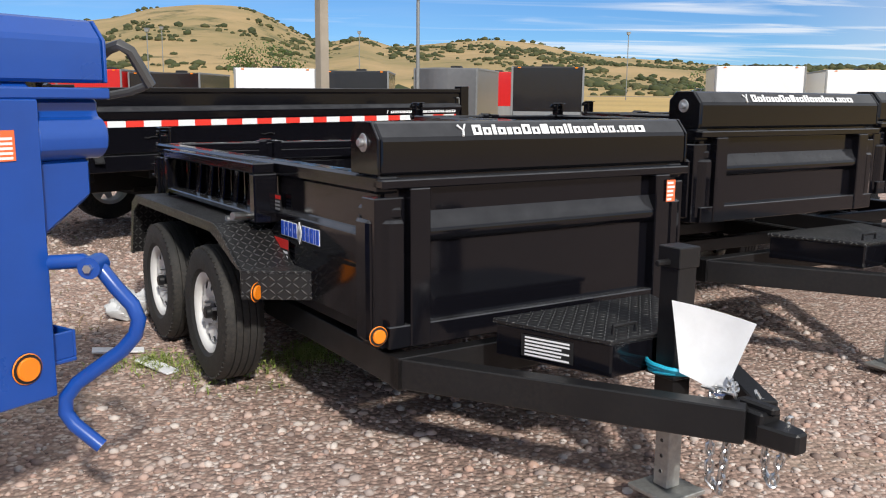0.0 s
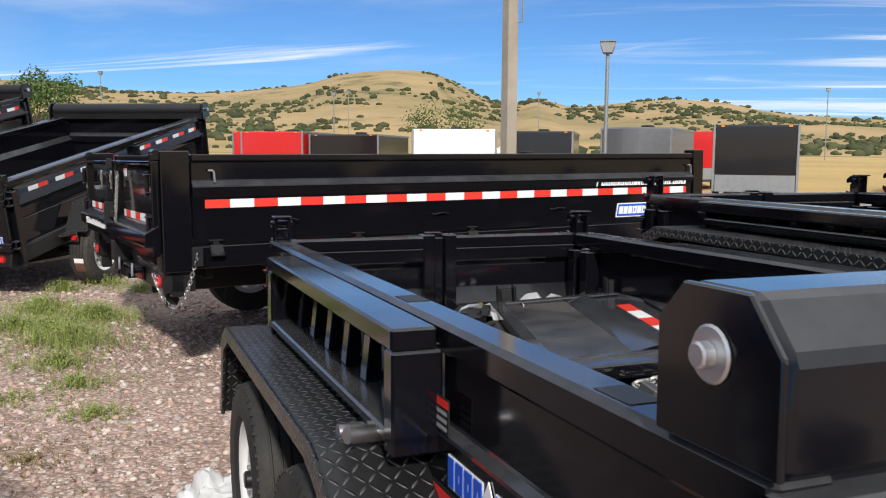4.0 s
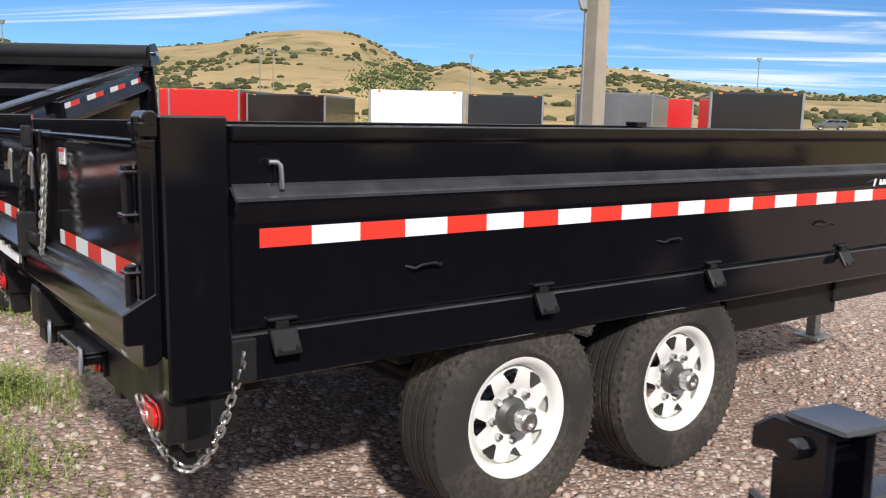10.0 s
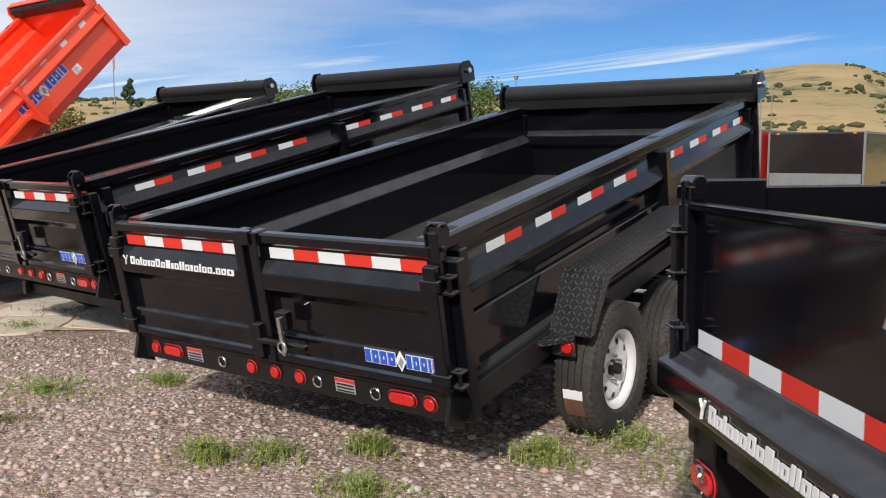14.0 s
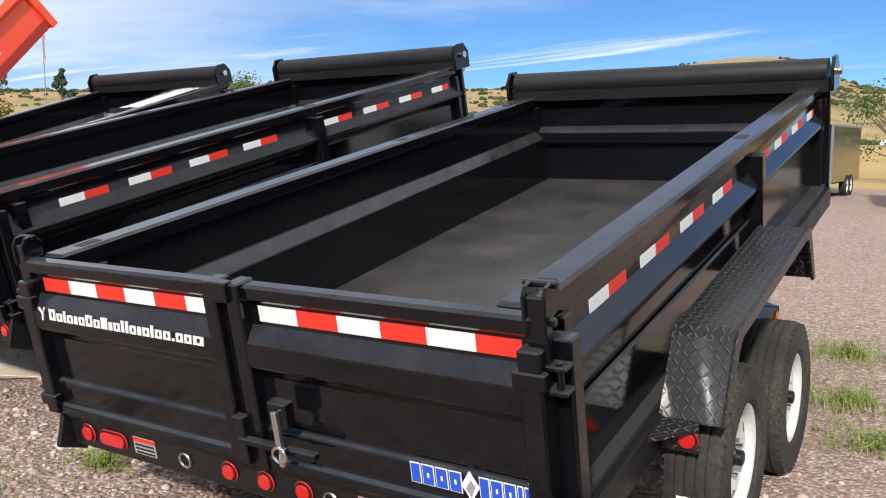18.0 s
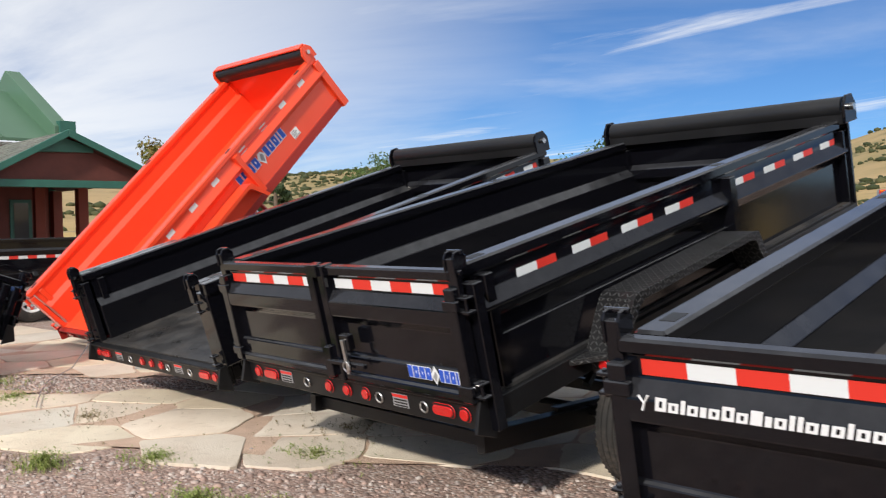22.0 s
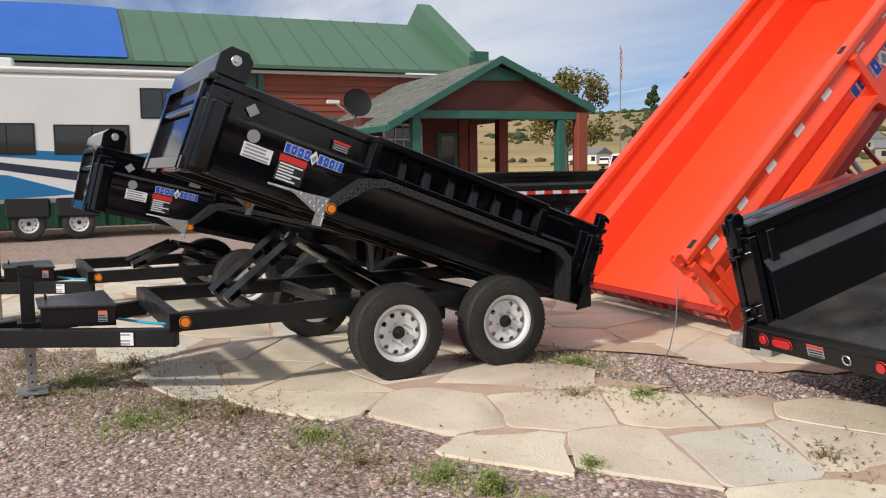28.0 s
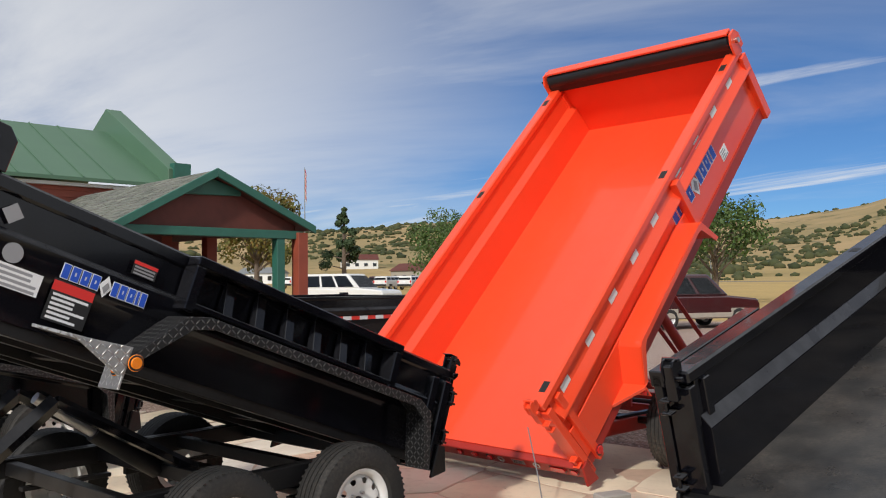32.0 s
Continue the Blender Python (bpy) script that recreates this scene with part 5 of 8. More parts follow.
# ---- ground, hills ----
SKYLINE = [(-180, 2.0), (-60, 2.0), (-25, 2.0), (-17, 2.05), (-15.4, 2.1), (-10.8, 2.4), (-7.9, 2.9), (-6.6, 3.2), (-3.6, 3.4), (0.2, 3.2), (3.3, 3.1), (4.2, 3.5), (5.0, 3.7), (5.6, 3.65), (6.6, 3.3),
           (8.2, 3.5), (9.9, 4.2), (11.5, 4.95), (12.5, 5.1), (15.1, 5.15), (17.2, 5.0), (18.3, 4.85), (19.7, 4.4), (21.9, 4.1), (24.3, 3.8), (27.0, 3.6), (32.3, 3.7), (36, 4.1), (42, 3.9), (50, 3.6), (60, 3.3), (75, 3.0), (110, 2.5), (180, 2.0)]
CENTRE = Vector((-6.0, 6.0, 0))


def skyline(az):
    for (a0, e0), (a1, e1) in zip(SKYLINE, SKYLINE[1:]):
        if a0 <= az <= a1:
            return e0 + (e1 - e0) * (az - a0) / (a1 - a0)
    return 2.0


def smooth(a, b, x):
    t = min(max((x - a) / (b - a), 0), 1)
    return t * t * (3 - 2 * t)


def ground_z(x, y):
    z = 0.085 * smooth(2.5, 8.0, y) + 0.012 * noise.noise((x * 0.6, y * 0.6, 0.0))
    r = math.hypot(x - CENTRE.x, y - CENTRE.y)
    if r > 26:
        z += 0.012 * (r - 26) * smooth(26, 60, r) * smooth(-40, 40, y - 10 - 0.3 * x)
    if r > 170:
        az = math.degrees(math.atan2(-(x - CENTRE.x), y - CENTRE.y))
        far = 900.0
        h = math.tan(radians(skyline(az) - 0.12)) * far + 1.6
        k = smooth(170, far, r) ** 1.15
        z = z * (1 - smooth(170, 300, r)) + h * k
        z += 5.0 * noise.noise((x * 0.008, y * 0.008, 3.0)) * smooth(250, 600, r) * (1 - smooth(780, 900, r))
        z -= max(r - far, 0) * 0.12
    return z


def build_ground():
    rings = [0.0] + [0.7 * k for k in range(1, 46)]
    while rings[-1] < 1500:
        rings.append(rings[-1] * 1.055)
    n = 360
    verts, faces = [(CENTRE.x, CENTRE.y, ground_z(CENTRE.x, CENTRE.y))], []
    for r in rings[1:]:
        for k in range(n):
            a = 2 * math.pi * k / n
            x, y = CENTRE.x - r * math.sin(a), CENTRE.y + r * math.cos(a)
            verts.append((x, y, ground_z(x, y)))
    for k in range(n):
        faces.append((0, 1 + k, 1 + (k + 1) % n))
    for i in range(len(rings) - 2):
        a, b = 1 + i * n, 1 + (i + 1) * n
        for k in range(n):
            faces.append((a + k, b + k, b + (k + 1) % n, a + (k + 1) % n))
    me = bpy.data.meshes.new("ground")
    me.from_pydata(verts, [], faces)
    me.shade_smooth()
    me.materials.append(GROUND)
    ob = new("ground", me)
    return tagged(ob, "gravel lot running out into dry grass and scrub hills", "ground", kind="structure")


def ground_material():
    m = bpy.data.materials.new("gravel_and_grass")
    m.use_nodes = True
    nt = m.node_tree
    b = nt.nodes["Principled BSDF"]
    geo = nt.nodes.new("ShaderNodeTexCoord")
    P = geo.outputs["Object"]
    sep = nt.nodes.new("ShaderNodeSeparateXYZ")
    nt.links.new(P, sep.inputs[0])

    def nz(scale, detail=5.0, rough=0.6):
        t = nt.nodes.new("ShaderNodeTexNoise")
        t.inputs["Scale"].default_value, t.inputs["Detail"].default_value, t.inputs["Roughness"].default_value = scale, detail, rough
        nt.links.new(P, t.inputs["Vector"])
        return t.outputs[0]

    def rng(src, lo, hi, a=0.0, c=1.0):
        r = nt.nodes.new("ShaderNodeMapRange")
        for i, v in enumerate((lo, hi, a, c)):
            r.inputs[i + 1].default_value = v
        nt.links.new(src, r.inputs[0])
        return r.outputs[0]

    def mth(op, a, c=None):
        t = nt.nodes.new("ShaderNodeMath")
        t.operation = op
        for i, v in enumerate((a, c)):
            if v is None:
                continue
            if isinstance(v, (int, float)):
                t.inputs[i].default_value = v
            else:
                nt.links.new(v, t.inputs[i])
        return t.outputs[0]

    def mix(f, a, c):
        t = nt.nodes.new("ShaderNodeMixRGB")
        for i, v in enumerate((f, a, c)):
            if isinstance(v, tuple):
                t.inputs[i].default_value = (*v, 1)
            elif isinstance(v, float):
                t.inputs[i].default_value = v
            else:
                nt.links.new(v, t.inputs[i])
        return t.outputs[0]

    # stones: two sizes of cells, each cell with its own tone
    cells = nt.nodes.new("ShaderNodeTexVoronoi")
    cells.inputs["Scale"].default_value = 40
    nt.links.new(P, cells.inputs["Vector"])
    fine = nt.nodes.new("ShaderNodeTexVoronoi")
    fine.inputs["Scale"].default_value = 120
    nt.links.new(P, fine.inputs["Vector"])
    tone = nt.nodes.new("ShaderNodeValToRGB")
    e = tone.color_ramp.elements
    e[0].position, e[0].color = 0.0, (0.17, 0.122, 0.105, 1)
    e[1].position, e[1].color = 1.0, (0.68, 0.60, 0.545, 1)
    for p, c in ((0.3, (0.33, 0.225, 0.185, 1)), (0.55, (0.47, 0.325, 0.265, 1)), (0.8, (0.57, 0.445, 0.38, 1))):
        x = e.new(p)
        x.color = c
    s2 = nt.nodes.new("ShaderNodeSeparateColor")
    nt.links.new(cells.outputs["Color"], s2.inputs[0])
    nt.links.new(s2.outputs[0], tone.inputs[0])
    s3 = nt.nodes.new("ShaderNodeSeparateColor")
    nt.links.new(fine.outputs["Color"], s3.inputs[0])
    gravel = mix(rng(s3.outputs[0], 0, 1, 0.0, 0.25), tone.outputs[0], (0.42, 0.31, 0.262))
    # crevice shade painted into the colour towards the cell borders
    gravel = mix(rng(cells.outputs["Distance"], 0.4, 0.7, 0.0, 0.6), gravel, (0.16, 0.12, 0.10))
    gravel = mix(rng(nz(0.35, 6), 0.42, 0.62, 0.0, 0.28), gravel, (0.44, 0.30, 0.24))
    gravel = mix(rng(nz(0.9, 6), 0.55, 0.68, 0.0, 0.3), gravel, (0.31, 0.26, 0.185))
    # dry grass, and scrub on the hills
    grass = mix(rng(nz(0.05, 8), 0.35, 0.65), (0.58, 0.40, 0.16), (0.42, 0.30, 0.12))
    grass = mix(rng(nz(2.2, 6), 0.4, 0.7, 0.0, 0.5), grass, (0.34, 0.25, 0.10))
    hill = mix(rng(nz(0.012, 9, 0.65), 0.4, 0.62), (0.42, 0.295, 0.15), (0.27, 0.215, 0.10))
    hill = mix(rng(nz(0.03, 8, 0.7), 0.55, 0.66, 0.0, 0.8), hill, (0.085, 0.095, 0.04))
    r = mth("SQRT", mth("ADD", mth("POWER", mth("ADD", sep.outputs[0], 6.0), 2.0), mth("POWER", mth("SUBTRACT", sep.outputs[1], 6.0), 2.0)))
    field = mix(rng(r, 200, 420), grass, hill)
    road = mth("MULTIPLY", rng(mth("ABSOLUTE", mth("SUBTRACT", r, mth("ADD", 150.0, mth("MULTIPLY", nz(0.01, 2), 30.0)))), 5.0, 6.5, 1.0, 0.0), 0.9)
    field = mix(road, field, (0.16, 0.155, 0.15))
    edge = mth("ADD", mth("ADD", r, mth("MULTIPLY", nz(0.12, 5), 12.0)), mth("MULTIPLY", sep.outputs[0], 0.12))
    colour = mix(rng(edge, 41.0, 43.0), gravel, field)
    nt.links.new(colour, b.inputs["Base Color"])
    b.inputs["Roughness"].default_value = 0.92
    b.inputs["Specular IOR Level"].default_value = 0.25
    bp = nt.nodes.new("ShaderNodeBump")
    bp.inputs["Strength"].default_value, bp.inputs["Distance"].default_value = 0.9, 0.012
    nt.links.new(mth("SUBTRACT", mth("MULTIPLY", nz(8.0, 4), 0.6), mth("MULTIPLY", cells.outputs["Distance"], 1.0)), bp.inputs["Height"])
    nt.links.new(bp.outputs[0], b.inputs["Normal"])
    return m


GROUND = ground_material()
build_ground()

# ---- the trailers on the lot ----
def stand(x, y, yaw, dz=0.0, pitch=0.0):
    return pose(x, y, dz, pitch, 0, yaw)


SMALL = dict(W=1.62, L=3.1, H=0.67, fr=0.17, kind="small", wheels=(0.86, 1.76), front="box", small=True)
A, AB = dump_trailer("dump_trailer", "small black dump trailer with a tarp housing, lying flat on gravel", stand(-1.257, 6.357, 212.476), zr=0.498, tilt=0.655, ground=0.06, zf=0.39, **dict(SMALL, L=3.16))
side_stickers(A, AB, "right", 1.62, 3.16, 0.67)
LOW = dict(SMALL, H=0.52, fr=0.12)
B2, BB = dump_trailer("dump_trailer", "black dump trailer with a higher bed and a tarp housing", stand(0.42, 7.85, 212), zr=0.82, ground=0.07, zf=0.5, **LOW)
K2, KB = dump_trailer("dump_trailer", "black dump trailer at the end of the row", stand(2.1, 9.3, 212), zr=0.84, ground=0.08, zf=0.5, **LOW)
BL, BLB = dump_trailer("dump_trailer", "bright blue dump trailer with a tarp housing", stand(-4.188, 3.86, 237), zr=0.55, ground=0.04, zf=0.56, reach=0.02, W=1.2, L=3.1, H=0.98, fr=0.17, kind="small", wheels=(0.86, 1.76),
                       front="box", small=True, paint=BLUE, under=BLUE, plate=BLUE, marks=False, tow=False, blunt=True)
bm = bmesh.new()
pipe(bm, [(-1.62, 2.80, 0.955), (-1.38, 2.66, 0.968), (-1.12, 2.66, 0.985), (-1.06, 2.66, 0.955), (-1.02, 2.66, 0.90), (-0.972, 2.66, 0.845), (-0.955, 2.66, 0.80), (-0.968, 2.66, 0.75), (-1.01, 2.66, 0.70), (-1.16, 2.66, 0.59), (-1.20, 2.66, 0.54), (-1.205, 2.66, 0.49), (-1.18, 2.66, 0.45), (-1.096, 2.66, 0.376)], 0.024, 12, 0, BL.matrix_world.inverted())
part("crank_arm", bm, BLUE, BL, "bent blue crank arm")
bm = bmesh.new()
rod(bm, (-1.085, 2.615, 0.97), (-1.085, 2.70, 0.97), 0.035, 14, m=BL.matrix_world.inverted())
rod(bm, (-1.085, 2.60, 0.97), (-1.085, 2.62, 0.97), 0.014, 6, mat=1, m=BL.matrix_world.inverted())
part("crank_pivot", bm, [BLUE, CHROME], BL, "pivot with a bright bolt")
bm = bmesh.new()
pipe(bm, [(-1.18, 2.99, 1.60), (-1.11, 2.94, 1.643), (-1.06, 2.91, 1.655), (-1.03, 2.92, 1.635), (-1.01, 2.945, 1.585), (-0.985, 2.97, 1.525)], 0.019, 8, 0, BL.matrix_world.inverted())
pipe(bm, [(-0.985, 2.97, 1.53), (-1.06, 2.99, 1.505), (-1.15, 3.01, 1.49)], 0.014, 8, 0, BL.matrix_world.inverted())
part("tarp_arm", bm, GREY_DARK, BL, "grey tarp arm bracket")
label_plate(BL, on_face("front", -0.40, 3.153, 1.30), 0.115, 0.09, None, 6, DECAL_WHITE, DECAL_ORANGE)
part("step_bracket", boxes(((-0.71, 2.98, 0.63), (-0.602, 3.10, 0.645)), ((-0.71, 2.98, 0.645), (-0.70, 3.10, 0.735)), ((-0.70, 2.98, 0.645), (-0.602, 2.99, 0.735)), ((-0.70, 3.09, 0.645), (-0.602, 3.10, 0.735))), BLUE, BL, "open blue steel bracket", 0.004)
lamp(BL, on_face("front", -0.50, 3.153, 0.665), 0.075, 0.075, LENS_AMBER, "marker_light", "amber marker light")
C = deck_trailer("deck_over_trailer", "black deck-over dump trailer with reflective tape and white wheels", pose(-4.015, 8.121, 0, 0.54, -0.44, -48.1) @ Matrix.Translation((-0.03, 0, 0)), W=2.62, L=4.62, zd=0.812, piece=0.1595)
D, DB = dump_trailer("dump_trailer", "black dump trailer with its bed slightly raised and tailgate shut", stand(-7.385, 9.80, 1.0), zr=0.421, tilt=11.0, ground=0.09, W=2.39, L=4.40, inset=0.09, floor_mat=FLOOR_DUSTY)
for mat_, a0, a1, text in ((DECAL_WHITE, 188, 196, "white paint mark on the tread"), (material("rust_smear", (0.16, 0.07, 0.045), 0.8, vary=0.5, vary_scale=40), 196.5, 212, "brown smear on the tread")):
    bm, n = bmesh.new(), 4
    ring = [[bm.verts.new((1.27 + dx, 1.18 + rr * math.cos(radians(a0 + (a1 - a0) * k / n)), 0.462 + rr * math.sin(radians(a0 + (a1 - a0) * k / n)))) for k in range(n + 1)] for dx, rr in ((-0.05, 0.370), (-0.05, 0.3745), (0.06, 0.3745), (0.06, 0.370))]
    for j in range(4):
        for k in range(n):
            bm.faces.new((ring[j][k], ring[j][k + 1], ring[(j + 1) % 4][k + 1], ring[(j + 1) % 4][k]))
    part("paint_mark", bm, mat_, D, text)
E_, EB = dump_trailer("dump_trailer", "black dump trailer with its bed raised and tailgate shut", stand(-10.84, 10.33, -2.9), zr=0.60, tilt=12.9, ground=0.1, W=2.33, L=4.47, inset=0.07, site=False)
F, FB = dump_trailer("dump_trailer", "black dump trailer with its bed raised and tailgate open", stand(-13.958, 10.687, -1.2), zr=0.408, tilt=16.2, ground=0.1, gates="open", W=2.37, L=4.32)
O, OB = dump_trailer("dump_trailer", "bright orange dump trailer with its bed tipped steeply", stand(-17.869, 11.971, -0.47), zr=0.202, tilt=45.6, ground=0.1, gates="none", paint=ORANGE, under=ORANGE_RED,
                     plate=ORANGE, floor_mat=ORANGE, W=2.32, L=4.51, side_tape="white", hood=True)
maker_mark(O, OB @ on_face("right", 1.127, 2.38, 0.38), 1.0)
label_plate(O, OB @ on_face("right", 1.127, 3.45, 0.24), 0.14, 0.12, None, 4, DECAL_GREY, DECAL_WHITE)
label_plate(O, OB @ on_face("right", 1.142, 2.55, 0.685), 1.0, 0.035, None, 1, DECAL_RED, ORANGE, "dealer_mark", "faint dealer lettering kept as a bar")
G, GB = dump_trailer("dump_trailer", "small black dump trailer with its bed tipped, standing on flagstones", stand(-17.66, 10.355, 183.6), zr=0.47, tilt=20.3, ground=0.09, reach=-0.07, zf=0.555, track=0.935, drop=0.1, **dict(SMALL, L=3.32, wheels=(0.81, 1.70)))
side_stickers(G, GB, "left", 1.62, 3.1, 0.67)
HT, HB = dump_trailer("dump_trailer", "small black dump trailer with its bed partly tipped", stand(-21.17, 9.93, 183.8), zr=0.40, tilt=14.4, ground=0.09, reach=-0.07, zf=0.50, track=0.935, drop=0.1, **dict(SMALL, L=3.32, wheels=(0.81, 1.70)))
side_stickers(HT, HB, "left", 1.62, 3.1, 0.67)
J = deck_trailer("deck_over_trailer", "black deck-over dump trailer with reflective tape by the porch", stand(-23.6, 11.4, 3))

# ---- flagstones ----
STONE = bpy.data.materials.new("flagstone")


def stone_material(m):
    m.use_nodes = True
    nt = m.node_tree
    b = nt.nodes["Principled BSDF"]
    info, co = nt.nodes.new("ShaderNodeObjectInfo"), nt.nodes.new("ShaderNodeTexCoord")
    tone = nt.nodes.new("ShaderNodeValToRGB")
    e = tone.color_ramp.elements
    e[0].color, e[1].color = (0.78, 0.65, 0.47, 1), (0.71, 0.64, 0.54, 1)
    for p, c in ((0.35, (0.80, 0.71, 0.56, 1)), (0.55, (0.69, 0.64, 0.55, 1)), (0.75, (0.76, 0.63, 0.49, 1))):
        x = e.new(p)
        x.color = c
    nt.links.new(info.outputs["Random"], tone.inputs[0])
    last = tone.outputs[0]
    for scale, lo, hi, to, c in ((1.6, 0.42, 0.68, 0.4, (0.50, 0.38, 0.28)), (11.0, 0.55, 0.75, 0.3, (0.36, 0.28, 0.2)), (60.0, 0.55, 0.8, 0.35, (0.62, 0.55, 0.45))):
        nz = nt.nodes.new("ShaderNodeTexNoise")
        nz.inputs["Scale"].default_value, nz.inputs["Detail"].default_value = scale, 7
        nt.links.new(co.outputs["Object"], nz.inputs["Vector"])
        r = nt.nodes.new("ShaderNodeMapRange")
        for i, v in enumerate((lo, hi, 0.0, to)):
            r.inputs[i + 1].default_value = v
        nt.links.new(nz.outputs[0], r.inputs[0])
        mx = nt.nodes.new("ShaderNodeMixRGB")
        nt.links.new(r.outputs[0], mx.inputs[0]), nt.links.new(last, mx.inputs[1])
        mx.inputs[2].default_value = (*c, 1)
        last = mx.outputs[0]
    nt.links.new(last, b.inputs["Base Color"])
    b.inputs["Roughness"].default_value = 0.8
    bp = nt.nodes.new("ShaderNodeBump")
    bp.inputs["Strength"].default_value, bp.inputs["Distance"].default_value = 0.35, 0.02
    nt.links.new(nz.outputs[0], bp.inputs["Height"])
    nt.links.new(bp.outputs[0], b.inputs["Normal"])


stone_material(STONE)
DIRT = material("pink_bedding_grit", (0.66, 0.47, 0.35), 0.95, spec=0.2, vary=0.8, vary_to=(0.50, 0.36, 0.27), vary_scale=5, bump=0.8, bump_scale=120)
PATIO_FRONT = [(-26.0, 4.6), (-20.0, 6.1), (-18.0, 6.75), (-16.95, 7.06), (-16.45, 7.58), (-15.76, 8.0), (-15.4, 8.28), (-14.75, 8.4), (-14.4, 8.9), (-14.03, 9.0), (-13.1, 9.32), (-12.0, 9.98), (-11.2, 10.34), (-10.6, 10.78),
               (-9.9, 11.26), (-9.2, 12.0)]


def patio_front(x):
    for (x0, y0), (x1, y1) in zip(PATIO_FRONT, PATIO_FRONT[1:]):
        if x0 <= x <= x1:
            return y0 + (y1 - y0) * (x - x0) / (x1 - x0)
    return 1e3


def clip_half(poly, a, b):
    """The part of a polygon nearer to a than to b."""
    m, n = (a + b) / 2, b - a
    out = []
    for i, p in enumerate(poly):
        q = poly[(i + 1) % len(poly)]
        dp, dq = (p - m).dot(n), (q - m).dot(n)
        if dp <= 0:
            out.append(p)
        if dp * dq < 0:
            out.append(p + (q - p) * (dp / (dp - dq)))
    return out


def gravel_strip(x, y):
    """The bare strip of gravel that crosses the paving."""
    along, across = 0.781 * x + 0.625 * y, -0.625 * x + 0.781 * y
    return -7.9 < along < -3.4 and 17.68 + 0.07 * math.sin(along * 3.7) < across < 18.58 + 0.12 * math.sin(along * 2.9 + 1)


def build_patio():
    rnd = random.Random(7)
    seeds = []
    for _ in range(7000):
        x = rnd.uniform(-25.5, -9.4)
        y = patio_front(x) + rnd.uniform(-0.6, 5.2)
        p = Vector((x, y))
        gap = rnd.choice((1.25, 1.0, 0.8, 0.55))
        if all(math.hypot((p - q).x * 0.72, (p - q).y * 1.15) > gap for q in seeds):
            seeds.append(p)
    bm = bmesh.new()
    rows = {}
    for i in range(82):
        x = -25.5 + 0.2 * i
        y = patio_front(min(x, -9.21))
        for k in range(25):
            yy = y + 0.30 + 5.4 * k / 24
            rows[i, k] = bm.verts.new((x, yy, ground_z(x, yy) + 0.0145))
    for i in range(81):
        for k in range(24):
            q = [rows[i, k], rows[i + 1, k], rows[i + 1, k + 1], rows[i, k + 1]]
            c = sum((v.co for v in q), Vector()) / 4
            if not gravel_strip(c.x, c.y):
                bm.faces.new(q)
    bmesh.ops.delete(bm, geom=[v for v in bm.verts if not v.link_faces], context="VERTS")
    root = solid("flagstone_paving", bm, DIRT, "irregular pale flagstones bedded in pinkish grit", "paving", kind="structure")
    for c in seeds:
        if gravel_strip(c.x, c.y):
            continue
        poly = [c + Vector(v) for v in ((-1.5, -1.5), (1.5, -1.5), (1.5, 1.5), (-1.5, 1.5))]
        for q in seeds:
            if q is not c and (q - c).length < 3.2:
                poly = clip_half(poly, c, q)
        if len(poly) < 3:
            continue
        mid = sum(poly, Vector((0, 0))) / len(poly)
        if mid.y < patio_front(min(max(mid.x, -25.9), -9.21)) - 0.05:
            continue
        fx = min(max(mid.x, -25.5), -9.6)
        rise = (patio_front(fx + 0.35) - patio_front(fx - 0.35)) / 0.7
        q, out = Vector((mid.x, patio_front(fx) + rnd.uniform(-0.12, 0.08))), Vector((rise, -1.0)).normalized()
        poly = clip_half(poly, q - out * 0.5, q + out * 0.5)
        if len(poly) < 3:
            continue
        mid = sum(poly, Vector((0, 0))) / len(poly)
        poly = [p if (p - mid).length < 1.5 else mid + (p - mid).normalized() * 1.5 for p in poly]
        if len(poly) < 3:
            continue
        ring = []
        for i, p in enumerate(poly):
            q = poly[(i + 1) % len(poly)]
            for f in (0.06, 0.35, 0.65, 0.94):
                w = p + (q - p) * f
                d = (w - mid)
                w = mid + d * (1 - min(0.012 / max(d.length, 0.1), 0.3)) + Vector((rnd.uniform(-1, 1), rnd.uniform(-1, 1))) * 0.012
                ring.append(w)
        z = ground_z(mid.x, mid.y) + rnd.uniform(0.0165, 0.0215)
        bm = bmesh.new()
        lo = [bm.verts.new((p.x - mid.x, p.y - mid.y, -0.05)) for p in ring]
        up = [bm.verts.new((p.x - mid.x, p.y - mid.y, -0.0025)) for p in ring]
        hi = [bm.verts.new(((p.x - mid.x) * 0.994, (p.y - mid.y) * 0.994, 0.0)) for p in ring]
        n = len(ring)
        for a, b in ((lo, up), (up, hi)):
            for k in range(n):
                bm.faces.new((a[k], a[(k + 1) % n], b[(k + 1) % n], b[k]))
        bm.faces.new(hi)
        part("flagstone", bm, STONE, root, m=pose(mid.x, mid.y, z, rnd.uniform(-0.5, 0.5), rnd.uniform(-0.5, 0.5), 0))


